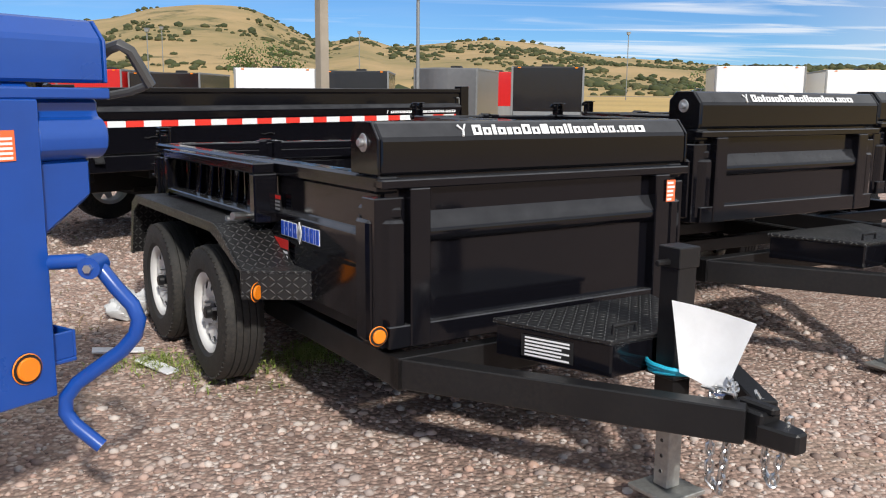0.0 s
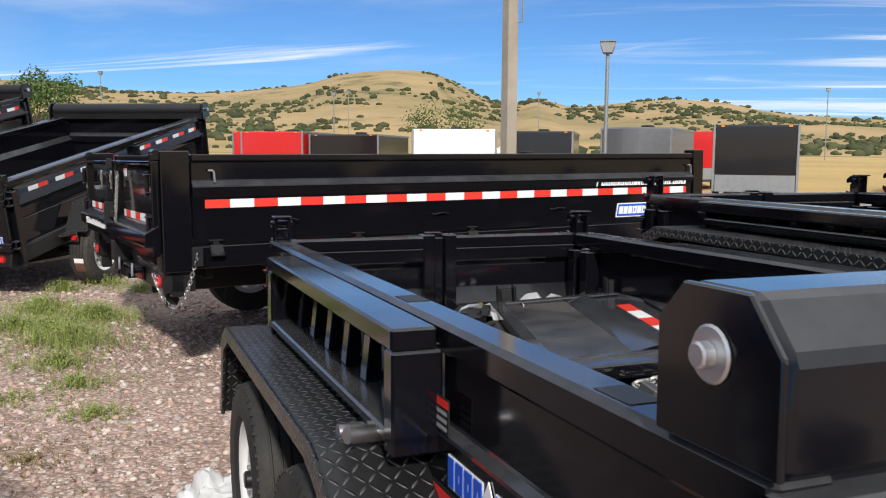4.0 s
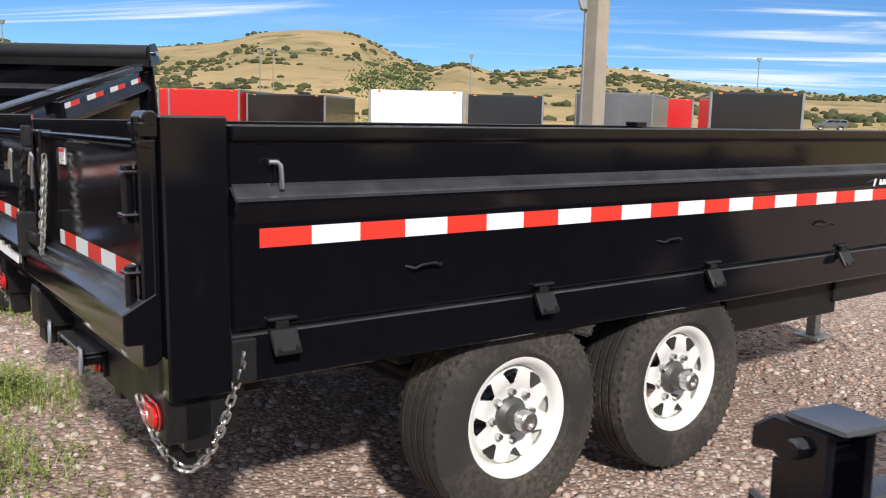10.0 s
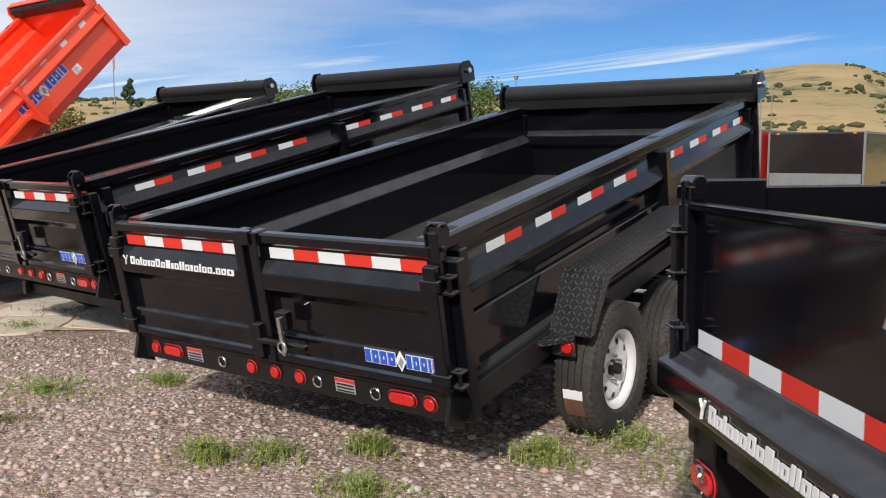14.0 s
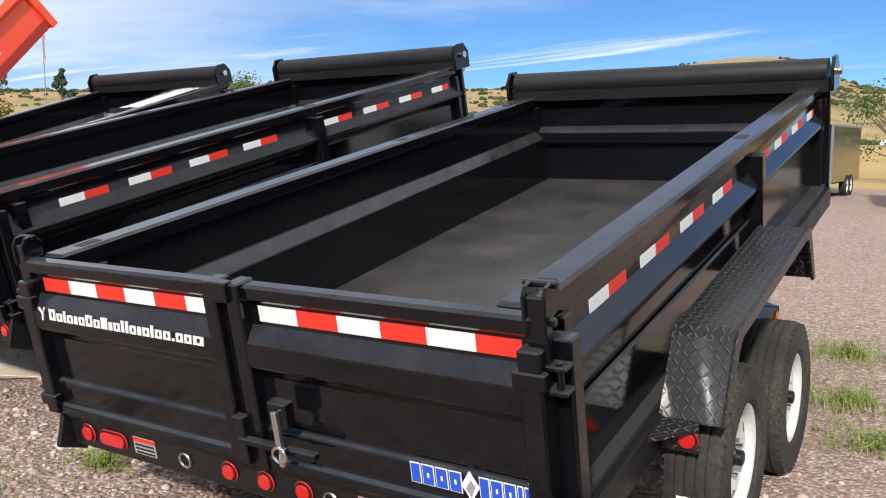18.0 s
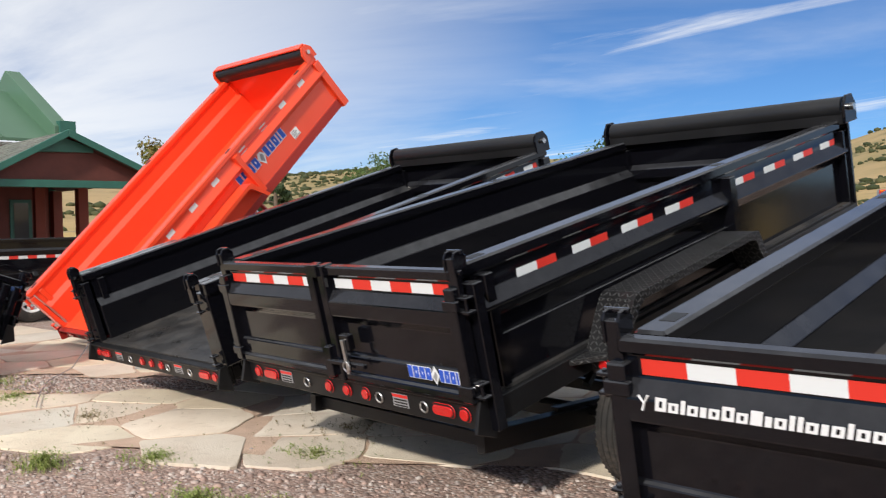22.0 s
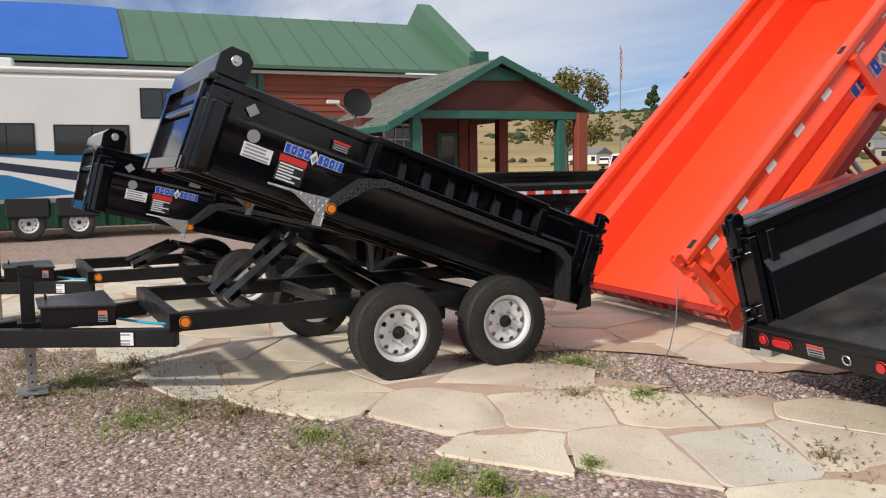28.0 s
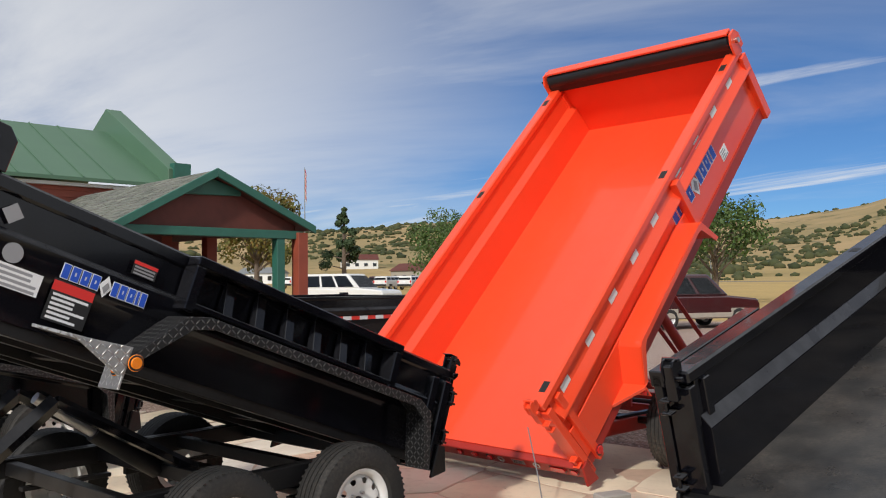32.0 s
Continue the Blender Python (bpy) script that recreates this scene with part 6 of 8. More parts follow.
# ---- loose stones and weeds ----
def island_material(name, colours, rough=0.85):
    m = bpy.data.materials.new(name)
    m.use_nodes = True
    nt = m.node_tree
    b = nt.nodes["Principled BSDF"]
    geo, tone = nt.nodes.new("ShaderNodeNewGeometry"), nt.nodes.new("ShaderNodeValToRGB")
    e = tone.color_ramp.elements
    e[0].color, e[1].color = (*colours[0], 1), (*colours[-1], 1)
    for i, c in enumerate(colours[1:-1]):
        x = e.new((i + 1) / (len(colours) - 1))
        x.color = (*c, 1)
    nt.links.new(geo.outputs["Random Per Island"], tone.inputs[0])
    nt.links.new(tone.outputs[0], b.inputs["Base Color"])
    b.inputs["Roughness"].default_value, b.inputs["Specular IOR Level"].default_value = rough, 0.3
    return m


PEBBLE = island_material("gravel_stone", [(0.19, 0.14, 0.12), (0.44, 0.30, 0.25), (0.56, 0.43, 0.37), (0.32, 0.265, 0.245), (0.60, 0.53, 0.48), (0.50, 0.33, 0.26), (0.25, 0.19, 0.17), (0.64, 0.57, 0.52)])


def scatter_mesh(name, base_v, base_f, places, mat, label, category):
    """One mesh of many copies of a small shape; places are rows of x, y, z, size and a turn."""
    bv, n = np.array(base_v, float), len(base_v)
    rng = np.random.default_rng(3)
    out = []
    for x, y, z, s, t in places:
        a = rng.uniform(0, 6.283)
        sx, sy, sz = s * rng.uniform(0.75, 1.3), s * rng.uniform(0.75, 1.3), s * rng.uniform(0.45, 0.8)
        ca, sa = math.cos(a), math.sin(a)
        jit = bv * (1 + rng.uniform(-0.16, 0.16, bv.shape))
        px, py = jit[:, 0] * sx, jit[:, 1] * sy
        out.append(np.stack([x + px * ca - py * sa, y + px * sa + py * ca, z + jit[:, 2] * sz], 1))
    v = np.concatenate(out)
    f = (np.array(base_f)[None] + (np.arange(len(places)) * n)[:, None, None]).reshape(-1, 3)
    me = bpy.data.meshes.new(name)
    me.from_pydata(v.tolist(), [], f.tolist())
    me.materials.append(mat)
    me.shade_smooth()
    return tagged(new(name, me), label, category, kind="stuff")


def ico():
    bm = bmesh.new()
    bmesh.ops.create_icosphere(bm, subdivisions=1, radius=1)
    v, f = [tuple(x.co) for x in bm.verts], [[x.index for x in y.verts] for y in bm.faces]
    bm.free()
    return v, f


def build_gravel():
    rnd = random.Random(11)
    v, f = ico()
    octa_v = [(1, 0, 0), (0, 1, 0), (-1, 0, 0), (0, -1, 0), (0, 0, 1), (0, 0, -1)]
    octa_f = [(0, 1, 4), (1, 2, 4), (2, 3, 4), (3, 0, 4), (1, 0, 5), (2, 1, 5), (3, 2, 5), (0, 3, 5)]
    near, small = [], []
    while len(near) < 27000:
        x, y = rnd.uniform(-18.5, 2.5), rnd.uniform(1.6, 12.0)
        if x < -3 and y < 5.5 or y < 2.6 and x < -1.6:
            continue
        if y > patio_front(x) and not gravel_strip(x, y) and rnd.random() > 0.03:
            continue
        near.append((x, y, ground_z(x, y) + 0.002, rnd.choice((0.009, 0.011, 0.013, 0.015, 0.019, 0.026)), 0))
    for k in range(14000):
        x, y = rnd.uniform(-17.6, -13.6), rnd.uniform(8.8, 12.2)
        if gravel_strip(x, y):
            (near if k % 3 == 0 else small).append((x, y, ground_z(x, y) + 0.004, rnd.uniform(0.008, 0.017) if k % 3 == 0 else rnd.uniform(0.006, 0.013), 0))
    while len(small) < 36000:
        x, y = rnd.uniform(-18.5, 2.5), rnd.uniform(1.6, 13.0)
        if x < -3 and y < 5.2 or y > patio_front(x) and not gravel_strip(x, y) and rnd.random() > 0.05:
            continue
        small.append((x, y, ground_z(x, y) + 0.001, rnd.uniform(0.006, 0.0125), 0))
    scatter_mesh("gravel", v, f, near, PEBBLE, "pinkish grey crushed gravel", "gravel")
    scatter_mesh("gravel", octa_v, octa_f, small, PEBBLE, "fine pinkish grey gravel", "gravel")


GRASS = island_material("weed_blade", [(0.13, 0.19, 0.035), (0.21, 0.28, 0.06), (0.29, 0.35, 0.09), (0.37, 0.37, 0.15), (0.18, 0.25, 0.05)], 0.6)
DRY = island_material("dry_weed_blade", [(0.20, 0.16, 0.07), (0.30, 0.23, 0.11), (0.13, 0.13, 0.045), (0.26, 0.16, 0.09)], 0.7)
# x, y, spread, height, blades
WEEDS = [(-4.55, 8.15, 0.55, 0.20, 700), (-5.0, 8.6, 0.5, 0.15, 450), (-4.2, 7.55, 0.35, 0.13, 300), (-3.75, 7.1, 0.3, 0.10, 200), (-5.7, 9.4, 0.5, 0.17, 400), (-4.0, 6.7, 0.3, 0.07, 150), (-3.3, 6.6, 0.25, 0.08, 150),
         (-7.55, 9.45, 0.2, 0.14, 240), (-7.3, 9.65, 0.2, 0.12, 160), (-6.95, 10.0, 0.18, 0.13, 200), (-6.6, 9.55, 0.25, 0.11, 240), (-6.15, 10.4, 0.2, 0.15, 240), (-5.33, 8.55, 0.4, 0.16, 420), (-4.95, 9.15, 0.5, 0.18, 700), (-5.55, 9.2, 0.35, 0.13, 300),
         (-6.2, 14.7, 0.6, 0.16, 400), (-6.0, 13.4, 0.5, 0.14, 360), (-5.75, 12.6, 0.4, 0.12, 260), (-5.3, 13.8, 0.6, 0.14, 320), (-8.95, 10.2, 0.2, 0.10, 160), (-10.8, 9.68, 0.25, 0.10, 240), (-11.3, 9.55, 0.2, 0.08, 160), (-14.34, 8.35, 0.12, 0.13, 160), (-14.4, 8.93, 0.08, 0.10, 60),
         (-9.4, 9.6, 0.5, 0.08, 320), (-10.3, 9.3, 0.45, 0.06, 240), (-11.2, 9.5, 0.4, 0.05, 160), (-13.9, 8.4, 0.22, 0.13, 240), (-12.7, 9.25, 0.2, 0.14, 220), (-14.6, 8.2, 0.25, 0.08, 160), (-15.5, 7.8, 0.4, 0.07, 220),
         (-12.3, 9.8, 0.25, 0.09, 150), (-16.3, 6.9, 0.6, 0.06, 350), (-17.6, 6.6, 0.7, 0.07, 400), (-1.15, 4.55, 0.35, 0.12, 380), (-0.75, 4.75, 0.3, 0.11, 320), (-1.6, 4.6, 0.25, 0.08, 160),
         (-4.9, 7.5, 0.4, 0.10, 260), (-5.35, 7.9, 0.4, 0.09, 240), (-16.4, 10.1, 0.5, 0.08, 260), (-15.4, 10.0, 0.5, 0.07, 240), (-11.6, 10.6, 0.4, 0.07, 180), (-5.9, 10.9, 0.4, 0.13, 220), (-5.3, 10.6, 0.4, 0.14, 260), (0.6, 8.9, 0.5, 0.1, 200)]
DRY_WEEDS = [(-18.0, 7.0, 0.8, 0.06, 600), (-19.5, 6.3, 0.9, 0.07, 600), (-16.2, 7.5, 0.6, 0.06, 420), (-17.4, 6.0, 1.0, 0.05, 520), (-20.8, 5.6, 0.9, 0.07, 500), (-10.8, 9.0, 0.7, 0.05, 320), (-9.0, 9.1, 0.4, 0.05, 200), (-15.0, 7.9, 0.8, 0.05, 420), (-16.6, 7.2, 0.9, 0.06, 500), (-13.2, 8.9, 0.6, 0.06, 300), (-18.5, 6.2, 1.0, 0.07, 400), (-16.9, 9.9, 0.6, 0.06, 260), (-15.6, 9.6, 0.5, 0.05, 200),
             (-3.2, 5.9, 0.6, 0.05, 240), (-2.6, 5.2, 0.5, 0.05, 200), (-7.9, 8.4, 0.7, 0.05, 260), (-12.0, 11.2, 0.8, 0.07, 260), (-14.0, 10.1, 0.8, 0.06, 260)]


def build_weeds(name, rows, mat, label, leafy):
    """Tufts of thin blades and of leafy stems. leafy is the share of stems that carry leaves."""
    rng = np.random.default_rng(5)
    verts, faces = [], []
    for cx, cy, spread, h, count in rows:
        for _ in range(int(count * 1.25)):
            r, a = spread * abs(rng.normal(0, 0.5)), rng.uniform(0, 6.283)
            x, y = cx + r * math.cos(a) * 1.3, cy + r * math.sin(a)
            z = ground_z(x, y)
            leaves = rng.uniform() < leafy
            t, lean = rng.uniform(0, 6.283), rng.uniform(0.1, 0.75 if leaves else 1.3)
            hh = h * rng.uniform(0.3, 1.0) * max(0.3, 1 - r / (spread * 2.2))
            w = rng.uniform(0.0012, 0.003)
            dx, dy = math.cos(t), math.sin(t)
            b = len(verts)
            verts += [(x - dy * w, y + dx * w, z - 0.005), (x + dy * w, y - dx * w, z - 0.005), (x + dx * hh * lean * 0.35 + dy * w * 0.8, y + dy * hh * lean * 0.35 - dx * w * 0.8, z + hh * 0.6),
                      (x + dx * hh * lean * 0.35 - dy * w * 0.8, y + dy * hh * lean * 0.35 + dx * w * 0.8, z + hh * 0.6), (x + dx * hh * lean, y + dy * hh * lean, z + hh)]
            faces += [(b, b + 1, b + 2, b + 3), (b + 3, b + 2, b + 4)]
            for _ in range(5 + int(hh * 40) if leaves else 0):
                k = rng.uniform(0.15, 1.0)
                px, py, pz = x + dx * hh * lean * k * k, y + dy * hh * lean * k * k, z + hh * k
                t2, up, ll = rng.uniform(0, 6.283), rng.uniform(-0.1, 0.9), rng.uniform(0.009, 0.024)
                ex, ey, wl = math.cos(t2), math.sin(t2), ll * rng.uniform(0.18, 0.32)
                b = len(verts)
                verts += [(px, py, pz), (px + ex * ll * 0.5 - ey * wl, py + ey * ll * 0.5 + ex * wl, pz + up * ll * 0.5), (px + ex * ll, py + ey * ll, pz + up * ll * 0.8), (px + ex * ll * 0.5 + ey * wl, py + ey * ll * 0.5 - ex * wl, pz + up * ll * 0.5)]
                faces.append((b, b + 1, b + 2, b + 3))
    me = bpy.data.meshes.new(name)
    me.from_pydata(verts, [], faces)
    me.materials.append(mat)
    tagged(new(name, me), label, "weeds", kind="stuff")


# ---- trees and scrub ----
BARK = material("bark", (0.16, 0.12, 0.09), 0.9, vary=0.6, vary_scale=8, bump=0.8, bump_scale=25)
LEAF = island_material("leaf", [(0.035, 0.065, 0.015), (0.06, 0.11, 0.025), (0.09, 0.14, 0.035), (0.045, 0.085, 0.02)], 0.6)
LEAF_GOLD = island_material("turning_leaf", [(0.10, 0.11, 0.02), (0.17, 0.13, 0.03), (0.08, 0.10, 0.02), (0.20, 0.11, 0.03)], 0.6)
NEEDLE = island_material("needle_clump", [(0.025, 0.05, 0.02), (0.045, 0.075, 0.03), (0.06, 0.09, 0.04)], 0.7)


def tree(x, y, h, spread, seed, leaf, label, cone=False, count=5200):
    rnd = random.Random(seed)
    base = ground_z(x, y)
    root = thing("tree", pose(x, y, base), label, "tree", "trees round the lot")
    bm = bmesh.new()
    trunk = h * (0.9 if cone else 0.45)
    pipe_pts = [(0, 0, -0.1), (0.03 * h * rnd.uniform(-1, 1) * 0.3, 0, trunk * 0.5), (0.0, 0.02 * h * rnd.uniform(-1, 1) * 0.3, trunk)]
    for a, b, r0, r1 in ((0, 1, 0.03, 0.023), (1, 2, 0.023, 0.012)):
        rod(bm, pipe_pts[a], pipe_pts[b], h * r0, 9, h * r1)
    tips = []
    for k in range(16):
        z0 = trunk * rnd.uniform(0.35, 1.0)
        a = 2.4 * k + rnd.uniform(-0.4, 0.4)
        reach = spread * rnd.uniform(0.5, 0.95) * ((1 - z0 / h) * 1.1 if cone else 1)
        tip = Vector((reach * math.cos(a), reach * math.sin(a), z0 + (0.05 if cone else rnd.uniform(0.12, 0.5)) * h))
        tip.z = min(tip.z, h * 0.93)
        rod(bm, (0, 0, z0), tip, h * 0.009, 6, h * 0.002)
        tips.append(tip)
    part("trunk", bm, BARK, root, "grey brown trunk and limbs")
    if not cone:
        tips += [Vector((0, 0, h * 0.86)), Vector((spread * 0.2, -spread * 0.1, h * 0.78)), Vector((-spread * 0.25, spread * 0.1, h * 0.72))]
    else:
        tips += [Vector((0, 0, h * f)) for f in (0.6, 0.75, 0.88, 0.96)]
    verts, faces = [], []
    for _ in range(count):
        c = rnd.choice(tips)
        rr = spread * (0.34 if not cone else 0.30 * max(0.25, 1 - c.z / h * 0.8))
        d = Vector((rnd.gauss(0, 1), rnd.gauss(0, 1), rnd.gauss(0, 0.8)))
        d = d.normalized() * rr * rnd.random() ** 0.4
        p = c + d
        if p.z < h * 0.13 or p.z > h:
            continue
        s = h * rnd.uniform(0.008, 0.019)
        n = (d.normalized() + Vector((rnd.uniform(-1, 1), rnd.uniform(-1, 1), rnd.uniform(-0.3, 1)))).normalized()
        u = n.orthogonal().normalized()
        w = n.cross(u)
        b = len(verts)
        verts += [tuple(p + u * s + w * s * 0.2), tuple(p + w * s * 0.8), tuple(p - u * s - w * s * 0.3), tuple(p - w * s * 0.7)]
        faces.append((b, b + 1, b + 2, b + 3))
    me = bpy.data.meshes.new("crown")
    me.from_pydata(verts, [], faces)
    me.materials.append(leaf)
    part("crown", me, None, root, "loose leafy crown")
    return root


def build_scrub():
    rnd = random.Random(23)
    v, f = ico()
    places = []
    while len(places) < 5200:
        az = rnd.uniform(-32, 78)
        r = 230 + 680 * rnd.random() ** 0.8
        x, y = CENTRE.x - r * math.sin(radians(az)), CENTRE.y + r * math.cos(radians(az))
        belt = 0.25 * smooth(330, 480, r) - 0.30 * smooth(740, 840, r) * (1 if 11 < az < 19.5 else 0.2)
        if noise.noise((x * 0.007, y * 0.007, 9.0)) + 0.8 * noise.noise((x * 0.028, y * 0.028, 2.0)) + belt < rnd.uniform(0.12, 0.5):
            continue
        s = rnd.uniform(0.8, 2.0) if rnd.random() < 0.75 else rnd.uniform(2.0, 3.4)
        places.append((x, y, ground_z(x, y) + s * 0.2, s, 0))
    scatter_mesh("scrub", v, f, places, island_material("scrub_oak", [(0.035, 0.045, 0.018), (0.06, 0.07, 0.028), (0.085, 0.085, 0.035)]), "dark green scrub oak on the slopes", "scrub")

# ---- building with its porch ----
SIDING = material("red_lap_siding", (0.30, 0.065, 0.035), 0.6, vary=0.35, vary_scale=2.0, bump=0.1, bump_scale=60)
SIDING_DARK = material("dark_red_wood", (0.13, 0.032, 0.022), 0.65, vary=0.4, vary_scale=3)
GREEN_METAL = material("green_metal_siding", (0.02, 0.095, 0.055), 0.4, vary=0.2, vary_scale=2)
GREEN_ROOF = material("green_roof_metal", (0.085, 0.17, 0.105), 0.5, vary=0.35, vary_scale=0.6, vary_to=(0.06, 0.125, 0.08))
GREEN_TRIM = material("green_trim_paint", (0.03, 0.135, 0.10), 0.5, vary=0.3, vary_scale=3)
SHINGLE = island_material("grey_green_shingle", [(0.13, 0.14, 0.12), (0.19, 0.20, 0.17), (0.16, 0.16, 0.145), (0.23, 0.24, 0.20)], 0.9)
BLUE_TARP = material("blue_tarp", (0.008, 0.13, 0.55), 0.45, vary=0.25, vary_scale=1.2, bump=0.8, bump_scale=2.5)
WHITE_WALL = material("white_gelcoat", (0.80, 0.80, 0.77), 0.3, vary=0.12, vary_scale=1.0, coat=0.3)
GLASS_DARK = material("tinted_glass", (0.012, 0.015, 0.018), 0.04, coat=0.6)
PANE = material("window_glass", (0.05, 0.055, 0.06), 0.06, coat=0.5)
CONCRETE = material("weathered_pole", (0.36, 0.31, 0.245), 0.85, vary=0.4, vary_scale=3, bump=0.3, bump_scale=30)
GREY_METAL = material("grey_metal", (0.27, 0.28, 0.28), 0.45, metal=0.4, vary=0.3)
STRIPE_BLUE = material("blue_stripe_vinyl", (0.012, 0.17, 0.40), 0.35)
STRIPE_DARK = material("dark_stripe_vinyl", (0.02, 0.03, 0.055), 0.35)


def build_house():
    root = thing("store_building", pose(-38, 12.5, 0.1), "red and green store building with a gabled porch", "building")
    inv = root.matrix_world.inverted()

    def put(name, bm, mat, label="", bevel=0.0, parent=None, fn=part):
        bm.transform(inv)
        return fn(name, bm, mat, parent or root, label, bevel)
    # main walls
    wall = put("wall", boxes(((-46, -14, 0), (-38.15, 19.2, 4.7))), SIDING_DARK)
    bm = bmesh.new()
    for k in range(23):
        z = 0.1 + 0.2 * k
        prism(bm, [(-38.15, z), (-38.10, z), (-38.13, z + 0.2), (-38.15, z + 0.2)], 12.35, 19.2, "y")
    put("siding_board", bm, SIDING, fn=pieces, parent=wall)
    bm = bmesh.new()
    for k in range(62):
        y = -13.9 + 0.42 * k
        if y < 12.2:
            prism(bm, [(-38.149, y), (-38.10, y + 0.02), (-38.10, y + 0.08), (-38.14, y + 0.11), (-38.14, y + 0.42), (-38.149, y + 0.42)], 0.1, 4.68, "z")
    put("metal_panel", bm, GREEN_METAL, fn=pieces, parent=wall)
    put("corner_trim", boxes(((-38.14, 12.2, 0.1), (-38.05, 12.36, 4.7)), ((-38.14, 19.1, 0.1), (-38.05, 19.3, 4.7))), GREEN_TRIM, fn=pieces, parent=wall)
    put("eave_trim", boxes(((-38.2, -14.2, 4.62), (-37.95, 19.3, 4.72))), WHITE_WALL, parent=wall)
    # roof with raised end
    bm = bmesh.new()
    prism(bm, [(-37.7, 4.74), (-37.7, 4.86), (-42.1, 7.05), (-46.5, 4.86), (-46.5, 4.74), (-42.1, 6.9)], -14.3, 19.2, "y")
    roof = put("roof", bm, GREEN_ROOF, "green metal roof", 0.01)
    bm = bmesh.new()
    for k in range(36):
        y = -14 + 0.9 * k
        prism(bm, [(-37.7, 4.862), (-42.1, 7.052), (-42.1, 7.085), (-37.7, 4.895)], y, y + 0.035, "y")
    put("roof_seam", bm, GREEN_ROOF, fn=pieces, parent=roof)
    bm = bmesh.new()
    prism(bm, [(-37.55, 4.70), (-37.55, 5.32), (-42.1, 7.85), (-46.6, 5.32), (-46.6, 4.7), (-42.1, 6.9)], 19.15, 19.7, "y")
    put("raised_gable", bm, GREEN_ROOF, "raised gable end of the roof", 0.015, roof)
    put("gable_trim", boxes(((-37.75, 19.3, 4.7), (-37.45, 19.85, 5.5))), GREEN_TRIM, parent=roof)
    bm = bmesh.new()
    for j in range(9):
        for k in range(12):
            y0, y1 = -14.3 + 22.7 * k / 12, -14.3 + 22.7 * (k + 1) / 12
            if j == 8:
                continue
            a, b = j / 8, (j + 1) / 8

            def at(f, y):
                return (-37.72 - 4.3 * f, y, 4.93 + 2.15 * f + 0.04 * noise.noise((y * 0.7, f * 5, 1)))
            bm.faces.new([bm.verts.new(at(*q)) for q in ((a, y0), (a, y1), (b, y1), (b, y0))])
    bmesh.ops.remove_doubles(bm, verts=bm.verts, dist=0.001)
    bmesh.ops.solidify(bm, geom=bm.faces, thickness=0.012)
    put("roof_tarp", bm, BLUE_TARP, "blue tarp over part of the roof", 0, roof)
    # window in the red wall
    win = put("window", boxes(((-38.12, 13.2, 1.45), (-38.03, 15.35, 3.3))), GREEN_TRIM, "white barred window in a green frame", 0.01)
    put("pane", boxes(((-38.1, 13.32, 1.57), (-38.02, 15.23, 3.18))), PANE, parent=win)
    bm = bmesh.new()
    for k in range(7):
        y = 13.34 + 0.31 * k
        quad_box(bm, (-38.02, y, 1.57), (-37.99, y + 0.035, 3.18))
    for z in (1.57, 1.97, 2.37, 2.77, 3.15):
        quad_box(bm, (-38.015, 13.32, z), (-37.995, 15.23, z + 0.035))
    put("bar", bm, WHITE_WALL, fn=pieces, parent=win)
    # porch: roof, gable, beam, posts, back wall
    py, pz, xl, xr = 16.73, 4.34, 13.75, 19.4
    zl, zr = 2.58, 3.05
    bm = bmesh.new()
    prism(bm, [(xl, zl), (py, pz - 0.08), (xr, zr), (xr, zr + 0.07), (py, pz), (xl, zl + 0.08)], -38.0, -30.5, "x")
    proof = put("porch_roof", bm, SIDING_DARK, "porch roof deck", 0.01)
    verts, faces = [], []
    rnd = random.Random(4)
    for (y0, z0), (y1, z1) in (((xl - 0.06, zl + 0.05), (py, pz + 0.012)), ((xr + 0.06, zr + 0.045), (py, pz + 0.012))):
        rows = 18
        for r in range(rows):
            fa, fb = r / rows, min((r + 1.25) / rows, 1.0)
            x = -38.0 - rnd.uniform(0, 0.25)
            while x < -30.45:
                e = min(x + rnd.choice((0.22, 0.3, 0.34)), -30.42)
                lift = 0.026 + rnd.uniform(0, 0.01)
                b = len(verts)
                pts = [(x, y0 + (y1 - y0) * fa, z0 + (z1 - z0) * fa + lift), (e - 0.012, y0 + (y1 - y0) * fa, z0 + (z1 - z0) * fa + lift), (e - 0.012, y0 + (y1 - y0) * fb, z0 + (z1 - z0) * fb + 0.006), (x, y0 + (y1 - y0) * fb, z0 + (z1 - z0) * fb + 0.006)]
                verts += [tuple(inv @ Vector(p)) for p in pts] + [tuple(inv @ (Vector(p) - Vector((0, 0, 0.022)))) for p in pts[:2]]
                faces += [(b, b + 1, b + 2, b + 3), (b, b + 4, b + 5, b + 1)]
                x = e
    me = bpy.data.meshes.new("shingles")
    me.from_pydata(verts, [], faces)
    me.materials.append(SHINGLE)
    tagged(part("shingles", me, None, proof, "weathered grey green shingles"), kind="stuff")
    for nm, pts in (("rake_board", [(xl - 0.08, zl - 0.06), (py, pz - 0.14), (py, pz + 0.06), (xl - 0.08, zl + 0.14)]), ("rake_board", [(xr + 0.08, zr - 0.07), (py, pz - 0.14), (py, pz + 0.06), (xr + 0.08, zr + 0.12)])):
        bm = bmesh.new()
        prism(bm, pts, -30.5, -30.42, "x")
        put(nm, bm, GREEN_TRIM, "green rake board", 0.01, proof)
    put("fascia", boxes(((-38.0, xl - 0.1, zl - 0.06), (-30.5, xl - 0.04, zl + 0.09))), GREEN_TRIM, parent=proof)
    bm = bmesh.new()
